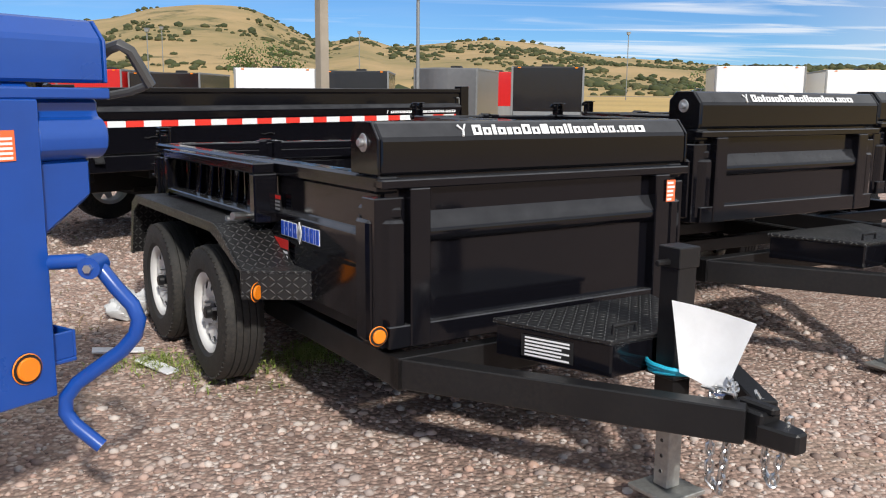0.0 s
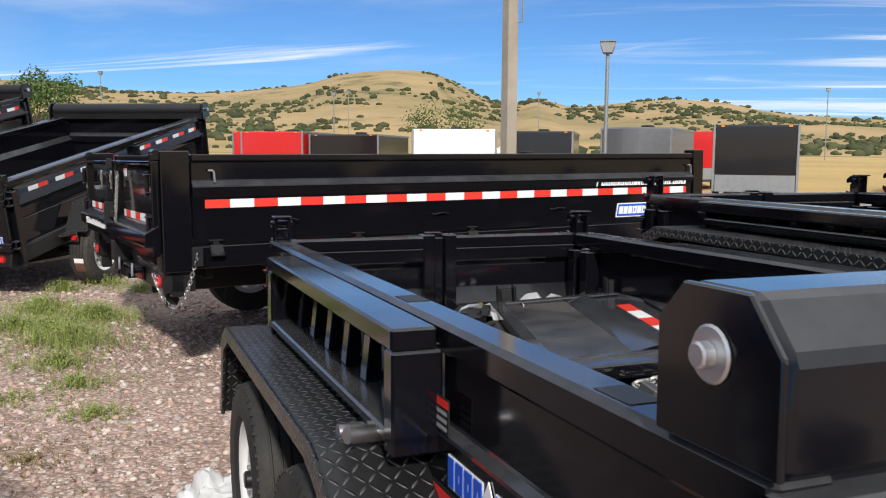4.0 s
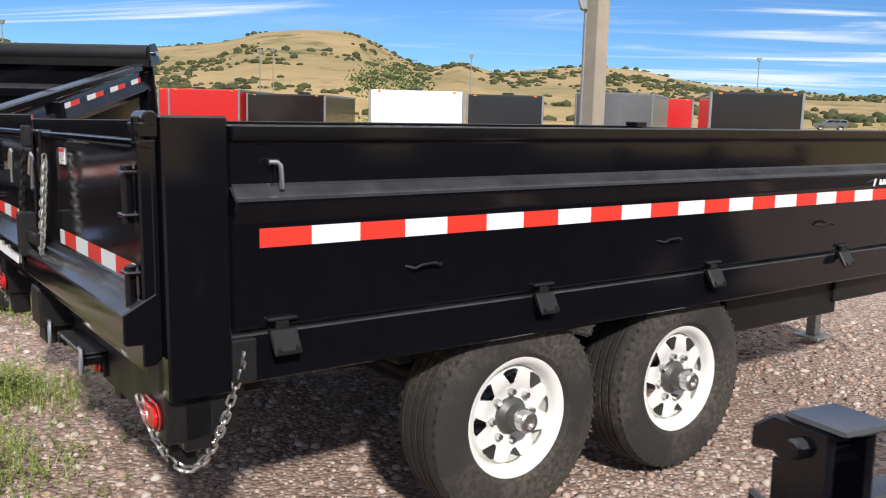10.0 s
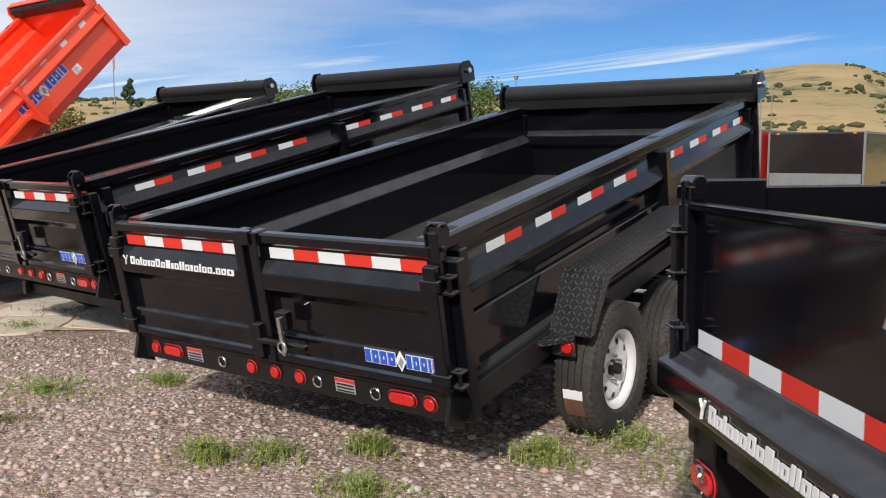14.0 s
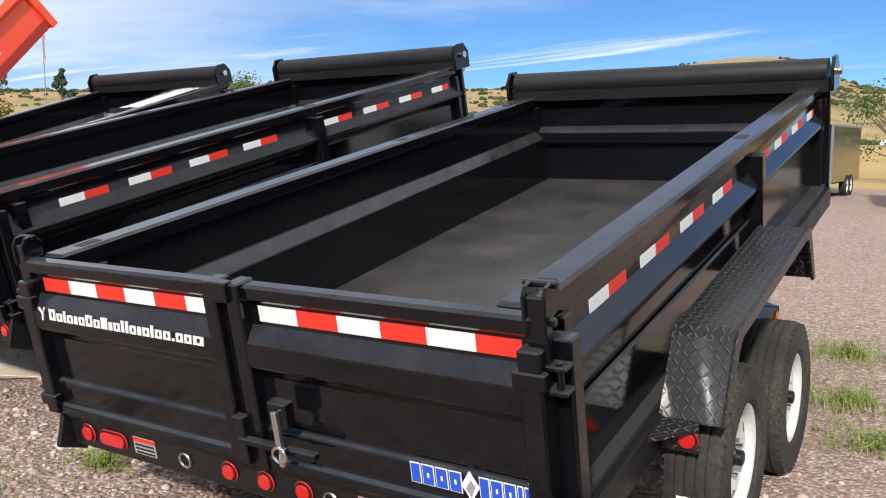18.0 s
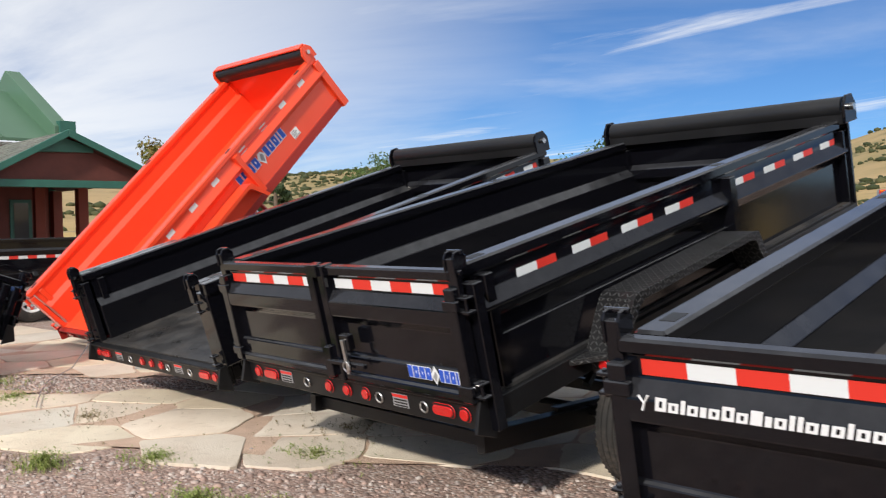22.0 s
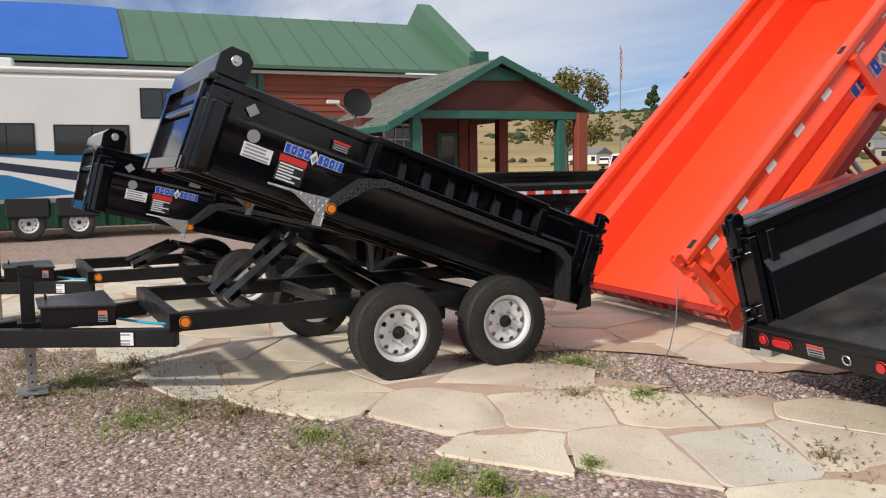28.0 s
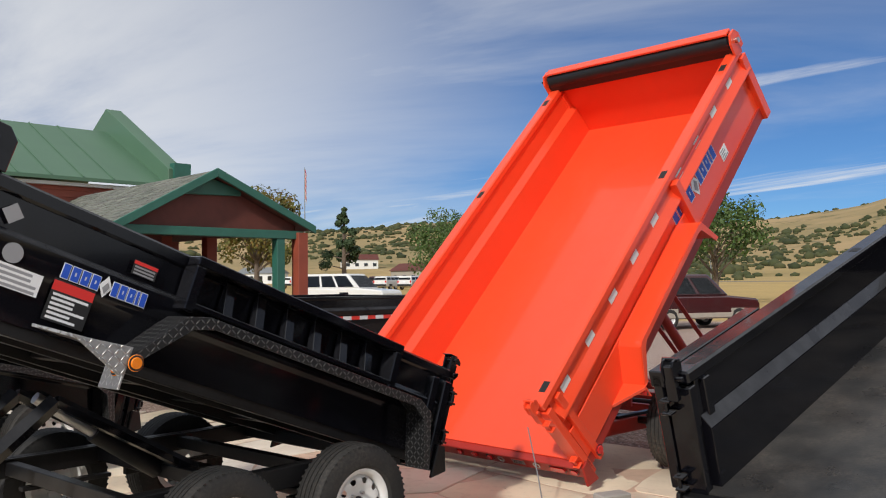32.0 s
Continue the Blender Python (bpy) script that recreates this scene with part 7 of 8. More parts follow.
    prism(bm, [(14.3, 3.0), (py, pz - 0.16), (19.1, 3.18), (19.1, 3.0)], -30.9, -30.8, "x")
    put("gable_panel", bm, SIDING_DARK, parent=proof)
    bm = bmesh.new()
    prism(bm, [(15.95, 3.9), (16.73, 4.18), (17.5, 3.95), (17.5, 3.82), (15.95, 3.78)], -30.8, -30.7, "x")
    put("gable_vent", bm, GREEN_TRIM, parent=proof, bevel=0.01)
    put("beam", boxes(((-30.85, 14.2, 2.84), (-30.6, 19.2, 3.04))), GREEN_TRIM, "green porch beam", 0.01)
    put("post", boxes(((-30.85, 14.38, 0.1), (-30.62, 14.6, 2.84)), ((-30.85, 18.45, 0.1), (-30.62, 18.68, 2.84))), GREEN_TRIM, fn=pieces, bevel=0.01)
    put("pillar", boxes(((-30.8, 19.0, 0.1), (-30.5, 19.28, 3.0)), ((-34.0, 17.0, 0.1), (-33.7, 17.3, 3.0)), ((-34.0, 18.3, 0.1), (-33.7, 18.6, 3.0)), ((-36.5, 18.5, 0.1), (-36.2, 18.8, 3.0))), SIDING, fn=pieces, bevel=0.01)
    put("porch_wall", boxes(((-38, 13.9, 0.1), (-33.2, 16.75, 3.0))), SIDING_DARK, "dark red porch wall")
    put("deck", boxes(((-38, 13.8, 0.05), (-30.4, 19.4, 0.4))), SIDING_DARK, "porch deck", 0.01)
    put("rail_panel", boxes(((-30.8, 12.6, 0.1), (-30.66, 14.4, 1.85))), GREEN_TRIM, "green screen beside the porch", 0.01)
    w2 = put("window", boxes(((-33.21, 14.5, 1.15), (-33.14, 15.65, 2.85))), WHITE_WALL, "barred porch window", 0.01)
    put("pane", boxes(((-33.16, 14.58, 1.23), (-33.12, 15.57, 2.77))), PANE, parent=w2)
    bm = bmesh.new()
    for k in range(5):
        quad_box(bm, (-33.12, 14.6 + 0.235 * k, 1.23), (-33.09, 14.625 + 0.235 * k, 2.77))
    for z in (1.6, 2.0, 2.4):
        quad_box(bm, (-33.115, 14.58, z), (-33.095, 15.57, z + 0.03))
    put("bar", bm, WHITE_WALL, fn=pieces, parent=w2)
    d = put("door", boxes(((-33.21, 16.1, 0.4), (-33.15, 16.7, 2.6))), GREEN_TRIM, "green trimmed door", 0.01)
    put("pane", boxes(((-33.16, 16.2, 1.2), (-33.13, 16.6, 2.5))), PANE, parent=d)


def build_dish():
    root = thing("satellite_dish", pose(-29.9, 12.7, 0.1), "dark satellite dish on a pole", "dish")
    bm = bmesh.new()
    rod(bm, (0, 0, 0), (0, 0, 2.75), 0.03, 10)
    part("pole", bm, GREY_METAL, root, "thin grey pole")
    bm = bmesh.new()
    m = Matrix.Translation((0.12, 0, 3.0)) @ Matrix.Rotation(radians(75), 4, "Y")
    lathe(bm, [(0.0, 0.0), (0.15, 0.012), (0.30, 0.06), (0.33, 0.075), (0.30, 0.045), (0.15, -0.005), (0.0, -0.02)], 28, m, closed=False)
    part("reflector", bm, BLACK_DULL, root, "dark round reflector")
    bm = bmesh.new()
    pipe(bm, [(0.1, -0.1, 2.72), (0.2, -0.45, 2.95), (0.25, -0.6, 3.05)], 0.018, 6)
    quad_box(bm, (0.18, -0.72, 2.98), (0.28, -0.45, 3.06))
    part("feed_arm", bm, WHITE_WALL, root, "pale feed arm")


def build_motorhome():
    root = thing("motorhome", pose(-34.25, 4.0, 0.1), "white motorhome with blue swirls beside the store", "motorhome")
    bm = boxes(((-1.25, -9.5, 0.85), (1.25, 6.22, 3.85)))
    part("body", bm, WHITE_WALL, root, "white body", bevel=0.12)
    part("roof_rim", boxes(((-1.22, -9.4, 3.84), (1.27, 6.26, 3.97))), WHITE_WALL, root, "white roof cap", 0.05)
    part("skirt", boxes(((1.2, -9.4, 0.55), (1.262, 1.0, 0.95)), ((1.2, 3.7, 0.55), (1.262, 6.1, 0.95))), WHITE_WALL, root, "lower skirt", 0.02)
    part("roof_unit", boxes(((-0.4, 0.6, 3.95), (0.5, 1.6, 4.25))), WHITE_WALL, root, "roof air conditioner", 0.05)
    for y0, y1, z0, z1 in ((-2.2, -0.6, 2.0, 2.65), (0.85, 1.95, 2.0, 2.65), (2.42, 4.0, 2.0, 2.62), (4.35, 5.3, 2.85, 3.5), (-6.0, -3.5, 2.0, 2.65)):
        w = part("window", boxes(((1.252, y0 - 0.04, z0 - 0.04), (1.265, y1 + 0.04, z1 + 0.04))), DECAL_BLACK, root, "dark framed window", 0.01)
        mid = (y0 + y1) / 2
        for a, b in ((y0, mid - 0.015), (mid + 0.015, y1)):
            part("pane", boxes(((1.26, a, z0), (1.27, b, z1))), GLASS_DARK, w)
    for poly, mat in (([(-4, 0.95), (1.2, 0.95), (2.9, 1.05), (1.4, 1.5), (-0.5, 1.72), (-4, 1.8)], STRIPE_BLUE), ([(-4, 1.86), (0.2, 1.8), (3.2, 1.3), (4.6, 1.0), (3.0, 1.55), (0.4, 1.92), (-4, 1.98)], STRIPE_DARK),
                      ([(1.0, 1.95), (3.4, 1.75), (6.1, 1.9), (6.1, 2.15), (4.0, 1.95), (1.4, 2.1)], STRIPE_BLUE), ([(-4, 2.02), (0.6, 2.04), (-4, 2.12)], STRIPE_DARK)):
        bm = bmesh.new()
        prism(bm, poly, 1.2505, 1.256, "x")
        part("stripe", bm, mat, root, "swirling side stripe")
    for i, y in enumerate((1.75, 2.83)):
        w = wheel(root, "large", 1.08, y, 0.372, 1, y)
        part("arch", boxes(((0.7, y - 0.48, 0.5), (1.2505, y + 0.48, 1.0))), DECAL_BLACK, root, "dark wheel arch", 0.05)


def car(name, m, paint, label, length=4.9, width=1.95, height=1.85, trim=None, group=""):
    """A boxy sport utility: y forward, origin on the ground under its middle."""
    root = thing(name, m, label, "car", group)
    h, L, w = height, length / 2, width / 2
    bm = bmesh.new()
    prism(bm, [(-L, 0.48), (-L + 0.06, 0.36), (L - 0.1, 0.36), (L, 0.5), (L - 0.02, 0.82), (L - 0.12, 1.0), (L * 0.42, 1.12), (-L + 0.04, 1.12), (-L, 0.95)], -w, w, "x")
    body = part("body", bm, paint, root, bevel=0.07)
    bm = bmesh.new()
    lo, hi = 1.115, h
    a = [(-w + 0.03, -L + 0.04, lo), (w - 0.03, -L + 0.04, lo), (w - 0.03, L * 0.44, lo), (-w + 0.03, L * 0.44, lo)]
    b = [(-w + 0.17, -L + 0.22, hi), (w - 0.17, -L + 0.22, hi), (w - 0.17, L * 0.12, hi), (-w + 0.17, L * 0.12, hi)]
    va, vb = [bm.verts.new(p) for p in a], [bm.verts.new(p) for p in b]
    bm.faces.new(va), bm.faces.new(vb)
    for k in range(4):
        bm.faces.new((va[k], va[(k + 1) % 4], vb[(k + 1) % 4], vb[k]))
    part("cabin", bm, paint, root, bevel=0.05)

    def pane(q, name="window"):
        bm = bmesh.new()
        c = sum((Vector(p) for p in q), Vector()) / 4
        out = Vector((c.x, c.y * 0.6, 0)).normalized() * 0.012
        bm.faces.new([bm.verts.new(Vector(p) + out) for p in q])
        bmesh.ops.solidify(bm, geom=bm.faces, thickness=0.008)
        part(name, bm, GLASS_DARK, root, "dark window")

    def side(s, f, z):
        t = (z - lo) / (hi - lo)
        return (s * (w - 0.03 - 0.14 * t), (-L + 0.04 + 0.18 * t) * (1 - f) + (L * 0.44 - L * 0.32 * t) * f, z)
    for s in (-1, 1):
        for f0, f1 in ((0.05, 0.33), (0.37, 0.62), (0.66, 0.93)):
            pane([side(s, f0, lo + 0.07), side(s, f1, lo + 0.07), side(s, f1, hi - 0.12), side(s, f0, hi - 0.12)])
    pane([(-w + 0.14, -L + 0.06, lo + 0.07), (w - 0.14, -L + 0.06, lo + 0.07), (w - 0.24, -L + 0.19, hi - 0.12), (-w + 0.24, -L + 0.19, hi - 0.12)], "rear_window")
    pane([(-w + 0.14, L * 0.42, lo + 0.05), (w - 0.14, L * 0.42, lo + 0.05), (w - 0.24, L * 0.17, hi - 0.1), (-w + 0.24, L * 0.17, hi - 0.1)], "windscreen")
    if trim:
        part("cladding", boxes(((-w - 0.012, -L - 0.01, 0.34), (w + 0.012, L - 0.05, 0.58))), trim, root, "pale lower cladding", 0.05)
    part("rear_bumper", boxes(((-w + 0.02, -L - 0.07, 0.42), (w - 0.02, -L + 0.1, 0.68))), trim or DECAL_BLACK, root, "rear bumper", 0.05)
    for s in (-1, 1):
        part("rear_light", boxes(((s * (w - 0.13) - 0.1, -L - 0.012, 0.82), (s * (w - 0.13) + 0.1, -L + 0.05, 1.1))), LENS_RED, root, "red rear light", 0.02)
        for y in (-L * 0.58, L * 0.60):
            part("arch", boxes(((s * (w - 0.1) - 0.11, y - 0.43, 0.34), (s * (w - 0.1) + 0.106, y + 0.43, 0.78))), trim or DECAL_BLACK, root, "wheel arch", 0.1)
            wheel(root, "small", s * (w - 0.09), y, 0.345, s, y)
    part("number_plate", boxes(((-0.17, -L - 0.02, 0.86), (0.17, -L - 0.002, 1.0))), DECAL_WHITE, root, "pale number plate")
    return root


def enclosed_trailer(x, y, yaw, w, l, h, paint, label, nose=0.0):
    """Enclosed cargo trailer, front towards -y of its own axes."""
    z = ground_z(x, y)
    root = thing("cargo_trailer", pose(x, y, z, 0, 0, yaw), label, "trailer", "enclosed trailers at the back of the lot")
    bm = bmesh.new()
    if nose:
        prism(bm, [(-w / 2, nose), (-w * 0.12, 0), (w * 0.12, 0), (w / 2, nose), (w / 2, l), (-w / 2, l)], 0.45, h, "z")
    else:
        quad_box(bm, (-w / 2, 0, 0.45), (w / 2, l, h))
    part("body", bm, paint, root, bevel=0.05)
    for s in (-1, 1):
        part("corner_trim", boxes(((s * w / 2 - 0.035, nose - 0.012, 0.46), (s * w / 2 + 0.035, nose + 0.05, h - 0.03))), GREY_METAL, root, "aluminium corner trim", 0.01)
        part("roof_trim", boxes(((s * w / 2 - 0.02, nose, h - 0.06), (s * w / 2 + 0.02, l, h + 0.015))), GREY_METAL if paint is not RIM_WHITE else DECAL_WHITE, root, "roof edge trim", 0.01)
        for k in (0.55, 0.68):
            wheel(root, "small", s * (w / 2 - 0.08), l * k, 0.345, s, k)
        part("clearance_light", boxes(((s * w * 0.4 - 0.05, nose - 0.03, h - 0.06), (s * w * 0.4 + 0.05, nose + 0.0, h - 0.02))), LENS_AMBER, root, "amber clearance light")
    part("stone_guard", boxes(((-w / 2 + 0.05, nose - 0.02 if not nose else -0.015, 0.46), (w / 2 - 0.05, nose + 0.02 if not nose else 0.0, 0.95))) if not nose else boxes(((-w * 0.12, -0.015, 0.46), (w * 0.12, 0.0, 0.95))), GREY_METAL, root, "tread plate stone guard")
    part("roof_vent", boxes(((-0.2, l * 0.45, h), (0.2, l * 0.45 + 0.4, h + 0.14))), DECAL_BLACK, root, "dark roof vent", 0.02)
    bm = bmesh.new()
    for s in (-1, 1):
        pipe(bm, [(s * w * 0.35, nose + 0.1, 0.42), (0.0, -1.1, 0.42)], 0.05, 4)
    pieces("tongue_beam", bm, BLACK_DULL, root)
    return root


def build_pole(x, y, h, r, label, lamp_head=False, mat=None, name="pole"):
    root = thing(name, pose(x, y, ground_z(x, y)), label, "pole")
    bm = bmesh.new()
    rod(bm, (0, 0, -0.2), (0, 0, h), r, 14 if lamp_head else 4, r * 0.8)
    part("shaft", bm, mat or CONCRETE, root, bevel=0.0 if lamp_head else 0.012)
    if lamp_head:
        bm = bmesh.new()
        prism(bm, [(-0.16, h - 0.28), (0.16, h - 0.28), (0.25, h - 0.02), (0.25, h + 0.1), (-0.25, h + 0.1), (-0.25, h - 0.02)], -0.2, 0.2, "y")
        part("lamp_head", bm, GREY_METAL, root, "grey flood lamp", 0.03)
        part("lamp_cap", boxes(((-0.27, -0.22, h + 0.1), (0.27, 0.22, h + 0.14))), GREY_METAL, root, "flat lamp cap", 0.015)
    else:
        bm = bmesh.new()
        pipe(bm, [(r * 0.7, 0, 3.05), (r * 0.7 + 0.07, 0, 3.05), (r * 0.7 + 0.07, 0, 3.3)], 0.012, 6)
        part("bracket", bm, GREY_METAL, root)
    return root


build_house()
build_dish()
build_motorhome()
RED_BOX = material("red_trailer_skin", (0.55, 0.018, 0.018), 0.22, coat=0.4, vary=0.15)
BLACK_BOX = material("black_trailer_skin", (0.014, 0.012, 0.012), 0.12, coat=0.5, rough_vary=0.1, bump=0.15, bump_scale=3)
WHITE_BOX = material("white_trailer_skin", (0.80, 0.81, 0.82), 0.3, coat=0.3, vary=0.08)
GREY_BOX = material("charcoal_trailer_skin", (0.02, 0.021, 0.024), 0.2, coat=0.3, vary=0.2, bump=0.1, bump_scale=3)
SILVER_BOX = material("silver_trailer_skin", (0.13, 0.133, 0.14), 0.3, coat=0.2, vary=0.2)
enclosed_trailer(-14.3, 35.6, 0, 2.6, 5.0, 2.35, RED_BOX, "red enclosed trailer behind the dump trailers")
enclosed_trailer(-16.2, 37.5, 0, 1.3, 5.0, 2.4, RED_BOX, "second red enclosed trailer, mostly hidden")
enclosed_trailer(-11.4, 36.0, -2, 2.9, 4.5, 2.25, BLACK_BOX, "glossy black enclosed trailer")
enclosed_trailer(-5.95, 31.2, 9, 2.8, 5.0, 2.33, WHITE_BOX, "white enclosed trailer behind the dump trailers")
enclosed_trailer(-3.45, 34.4, 0, 2.5, 5.0, 2.35, GREY_BOX, "charcoal enclosed trailer in the back row")
enclosed_trailer(-0.15, 32.6, -14, 2.4, 5.2, 2.45, SILVER_BOX, "silver and charcoal enclosed trailer", nose=0.7)
enclosed_trailer(2.7, 42.0, 0, 2.4, 5.0, 2.55, RED_BOX, "red enclosed trailer further back")
enclosed_trailer(3.35, 28.9, -6, 2.3, 4.5, 2.4, BLACK_BOX, "black enclosed trailer standing apart")
enclosed_trailer(12.6, 35.5, -12, 3.4, 5.0, 2.7, WHITE_BOX, "white enclosed trailer at the far side of the lot")
enclosed_trailer(17.6, 36.5, -12, 3.6, 5.0, 2.6, WHITE_BOX, "second white enclosed trailer at the far side")
build_pole(-1.773, 12.87, 9.0, 0.11, "square weathered wooden utility pole")
build_pole(-1.0, 32.9, 5.2, 0.075, "grey lamp pole with two flood lamps", True, GREY_METAL, "lamp_pole")
for px, py, ph in ((-38, 120, 9), (-12, 125, 9), (25, 122, 9), (-62, 98, 10), (-30, 90, 7)):
    build_pole(px, py, ph, 0.07, "thin grey light pole beside the far road", True, GREY_METAL, "lamp_pole")
MAROON = material("maroon_car_paint", (0.05, 0.012, 0.014), 0.2, coat=0.6)
TAN = material("tan_cladding", (0.38, 0.34, 0.28), 0.5, vary=0.2)
CAR_WHITE = material("white_car_paint", (0.75, 0.75, 0.74), 0.25, coat=0.5)
CAR_GREY = material("grey_car_paint", (0.10, 0.11, 0.12), 0.25, coat=0.5)
CAR_SILVER = material("silver_car_paint", (0.42, 0.43, 0.44), 0.25, coat=0.5)


def park(name, x, y, yaw, paint, label, **kw):
    return car(name, pose(x, y, ground_z(x, y), 0, 0, yaw), paint, label, **kw)


park("suv", -28.4, 33.8, -22, MAROON, "dark maroon sport utility with tan trim", trim=TAN)
park("suv", -51.0, 37.0, -75, CAR_WHITE, "white full-size sport utility parked by the store", length=5.6, height=1.92)
rnd_cars = random.Random(31)
for k in range(16):
    cx, cy = -112 + 3.2 * k - (30 if k > 9 else 0), 78 + rnd_cars.uniform(-2, 2) + (14 if k > 9 else 0)
    park("car", cx, cy, 20 + rnd_cars.uniform(-4, 4), rnd_cars.choice((CAR_WHITE, CAR_GREY, CAR_SILVER, CAR_WHITE, MAROON)), "car in the far parking lot", height=1.6, length=4.6, group="cars in the far lot")
for cx, cy, yw, pt in ((18, 150, 80, CAR_SILVER), (40, 140, 80, CAR_GREY), (-20, 148, 95, CAR_WHITE)):
    park("car", cx, cy, yw, pt, "car on the far road", height=1.6, length=4.6, group="cars on the far road")
tree(-36.6, 51.4, 6.6, 2.8, 1, LEAF, "green leafy tree behind the lot")
tree(-62.0, 56.0, 6.8, 3.4, 2, LEAF, "broad green tree beyond the store")
tree(-59.0, 36.0, 7.6, 2.6, 3, LEAF_GOLD, "tree with turning leaves behind the porch")
tree(-60.0, 43.6, 6.6, 2.3, 4, NEEDLE, "dark conical evergreen beyond the porch", cone=True)
tree(-70.0, 66.0, 8.0, 4.4, 5, LEAF, "green tree by the far lot")
tree(-9.2, 46.5, 4.2, 2.1, 6, LEAF, "green bush behind the enclosed trailers", count=1800)
tree(13.2, 43.0, 3.0, 1.5, 7, LEAF, "low green bush at the field's edge", count=1500)
tree(31.0, 54.0, 5.5, 2.6, 8, LEAF, "green tree at the far side of the lot")


def build_flag():
    root = thing("flagpole", pose(-84.7, 58, ground_z(-84.7, 58)), "tall flagpole with a striped flag", "flagpole")
    bm = bmesh.new()
    rod(bm, (0, 0, 0), (0, 0, 12.7), 0.07, 10, 0.04)
    part("pole", bm, GREY_METAL, root)
    bm = bmesh.new()
    for k in range(10):
        for j in range(6):
            p = [(0.05 + 0.045 * (j + a), 0.05 * math.sin((j + a) * 1.8), 12.5 - 0.30 * (k + b) - 0.10 * (j + a)) for a, b in ((0, 0), (1, 0), (1, 1), (0, 1))]
            f = bm.faces.new([bm.verts.new(q) for q in p])
            f.material_index = k % 2
    bmesh.ops.solidify(bm, geom=bm.faces, thickness=0.01)
    part("flag", bm, [DECAL_RED, DECAL_WHITE], root, "hanging red and white flag")


build_flag()
for k, (hx, hy, hh, hw) in enumerate(((-210, 190, 6, 16), (-250, 160, 5, 14), (-180, 215, 5, 12), (-300, 240, 6, 15), (-165, 240, 5, 10), (-230, 260, 6, 14))):
    root = thing("house", pose(hx, hy, ground_z(hx, hy), 0, 0, 20 * k), "far house on the hillside", "house", "houses on the hill")
    part("wall", boxes(((-hw / 2, -4, -2), (hw / 2, 4, hh * 0.6))), WHITE_WALL if k % 2 else TAN, root)
    bm = bmesh.new()
    prism(bm, [(-4.5, hh * 0.6), (4.5, hh * 0.6), (0, hh)], -hw / 2 - 0.4, hw / 2 + 0.4, "x")
    part("roof", bm, SIDING_DARK if k % 3 == 0 else GREY_METAL, root)
    for j in range(4):
        part("window", boxes(((-hw / 2 + 1.5 + j * hw / 4, -4.06, 0.8), (-hw / 2 + 3.0 + j * hw / 4, -3.98, 2.2))), GLASS_DARK, root)

# ---- small things ----
def pipe_run(pts, r):
    bm = bmesh.new()
    pipe(bm, pts, r, 6)
    return bm


# paperwork, cable and chains on the tongue
L_A = 3.16
bm = bmesh.new()
v = [(-0.02, 0.0, 0.0), (0.27, 0.02, -0.07), (0.17, 0.0, -0.33), (0.02, 0.01, -0.25)]
grid = []
for i in range(7):
    row = []
    for j in range(7):
        a, b = i / 6, j / 6
        p = (Vector(v[0]) * (1 - a) + Vector(v[1]) * a) * (1 - b) + (Vector(v[3]) * (1 - a) + Vector(v[2]) * a) * b
        row.append(bm.verts.new(p + Vector((0, 0.03 * math.sin(a * 3.0) - 0.05 * b * b, 0))))
    grid.append(row)
for i in range(6):
    for j in range(6):
        bm.faces.new((grid[i][j], grid[i + 1][j], grid[i + 1][j + 1], grid[i][j + 1]))
bmesh.ops.solidify(bm, geom=bm.faces, thickness=0.002)
paper = solid("paper_sheet", bm, PAPER, "white paper sheet strapped to the jack post", "paper", m=A.matrix_world @ pose(0.05, L_A + 0.80, 0.80, 0, 0, 132))
copy_thing(paper, B2.matrix_world @ pose(0.05, 3.1 + 0.72, 0.86, 0, 0, 120))
bm = bmesh.new()
for k in range(3):
    pipe(bm, [((0.085 + 0.006 * k) * math.cos(a * 0.524), (0.085 + 0.006 * k) * math.sin(a * 0.524), 0.012 * k + 0.006 * math.sin(a * 1.1 + k)) for a in range(12)], 0.008, 6, closed=True)
solid("cyan_cable", bm, CYAN, "coiled cyan breakaway cable round the jack", "cable", m=A.matrix_world @ pose(0, L_A + 0.75, 0.53))
for x, y0, drop in ((0.045, L_A + 0.98, 0.31), (-0.045, L_A + 1.08, 0.28)):
    pts = [(x, y0, 0.53), (x * 1.7, y0 + 0.02, 0.47), (x * 1.8, y0 + 0.03, 0.53 - drop), (x * 1.6, y0 + 0.07, 0.50 - drop), (x * 1.9, y0 + 0.10, 0.53 - drop * 0.5), (x * 1.5, y0 + 0.12, 0.47)]
    solid("safety_chain", chain_mesh(pts, 0.046, 0.0055), CHROME, "bright steel safety chain hanging from the tongue", "chain", m=A.matrix_world)
solid("safety_chain", chain_mesh([(-0.09, L_A + 0.92, 0.525), (-0.03, L_A + 1.0, 0.53), (0.04, L_A + 1.06, 0.53), (0.06, L_A + 0.95, 0.528)], 0.05, 0.0055), CHROME, "safety chain heaped on the tongue", "chain", m=A.matrix_world)
label_plate(A, on_face("right", 0.376, L_A + 0.335, 0.53) @ Matrix.Rotation(radians(22.1), 4, "Z"), 0.22, 0.085, None, 6, DECAL_WHITE, DECAL_BLACK)
label_plate(A, on_face("front", -0.66, L_A + 0.053, 1.03), 0.055, 0.10, None, 5, DECAL_WHITE, DECAL_ORANGE)
lamp(A, on_face("front", 0.84, L_A + 0.046, 0.60), 0.055, 0.055, LENS_AMBER, "marker_light", "amber marker light")
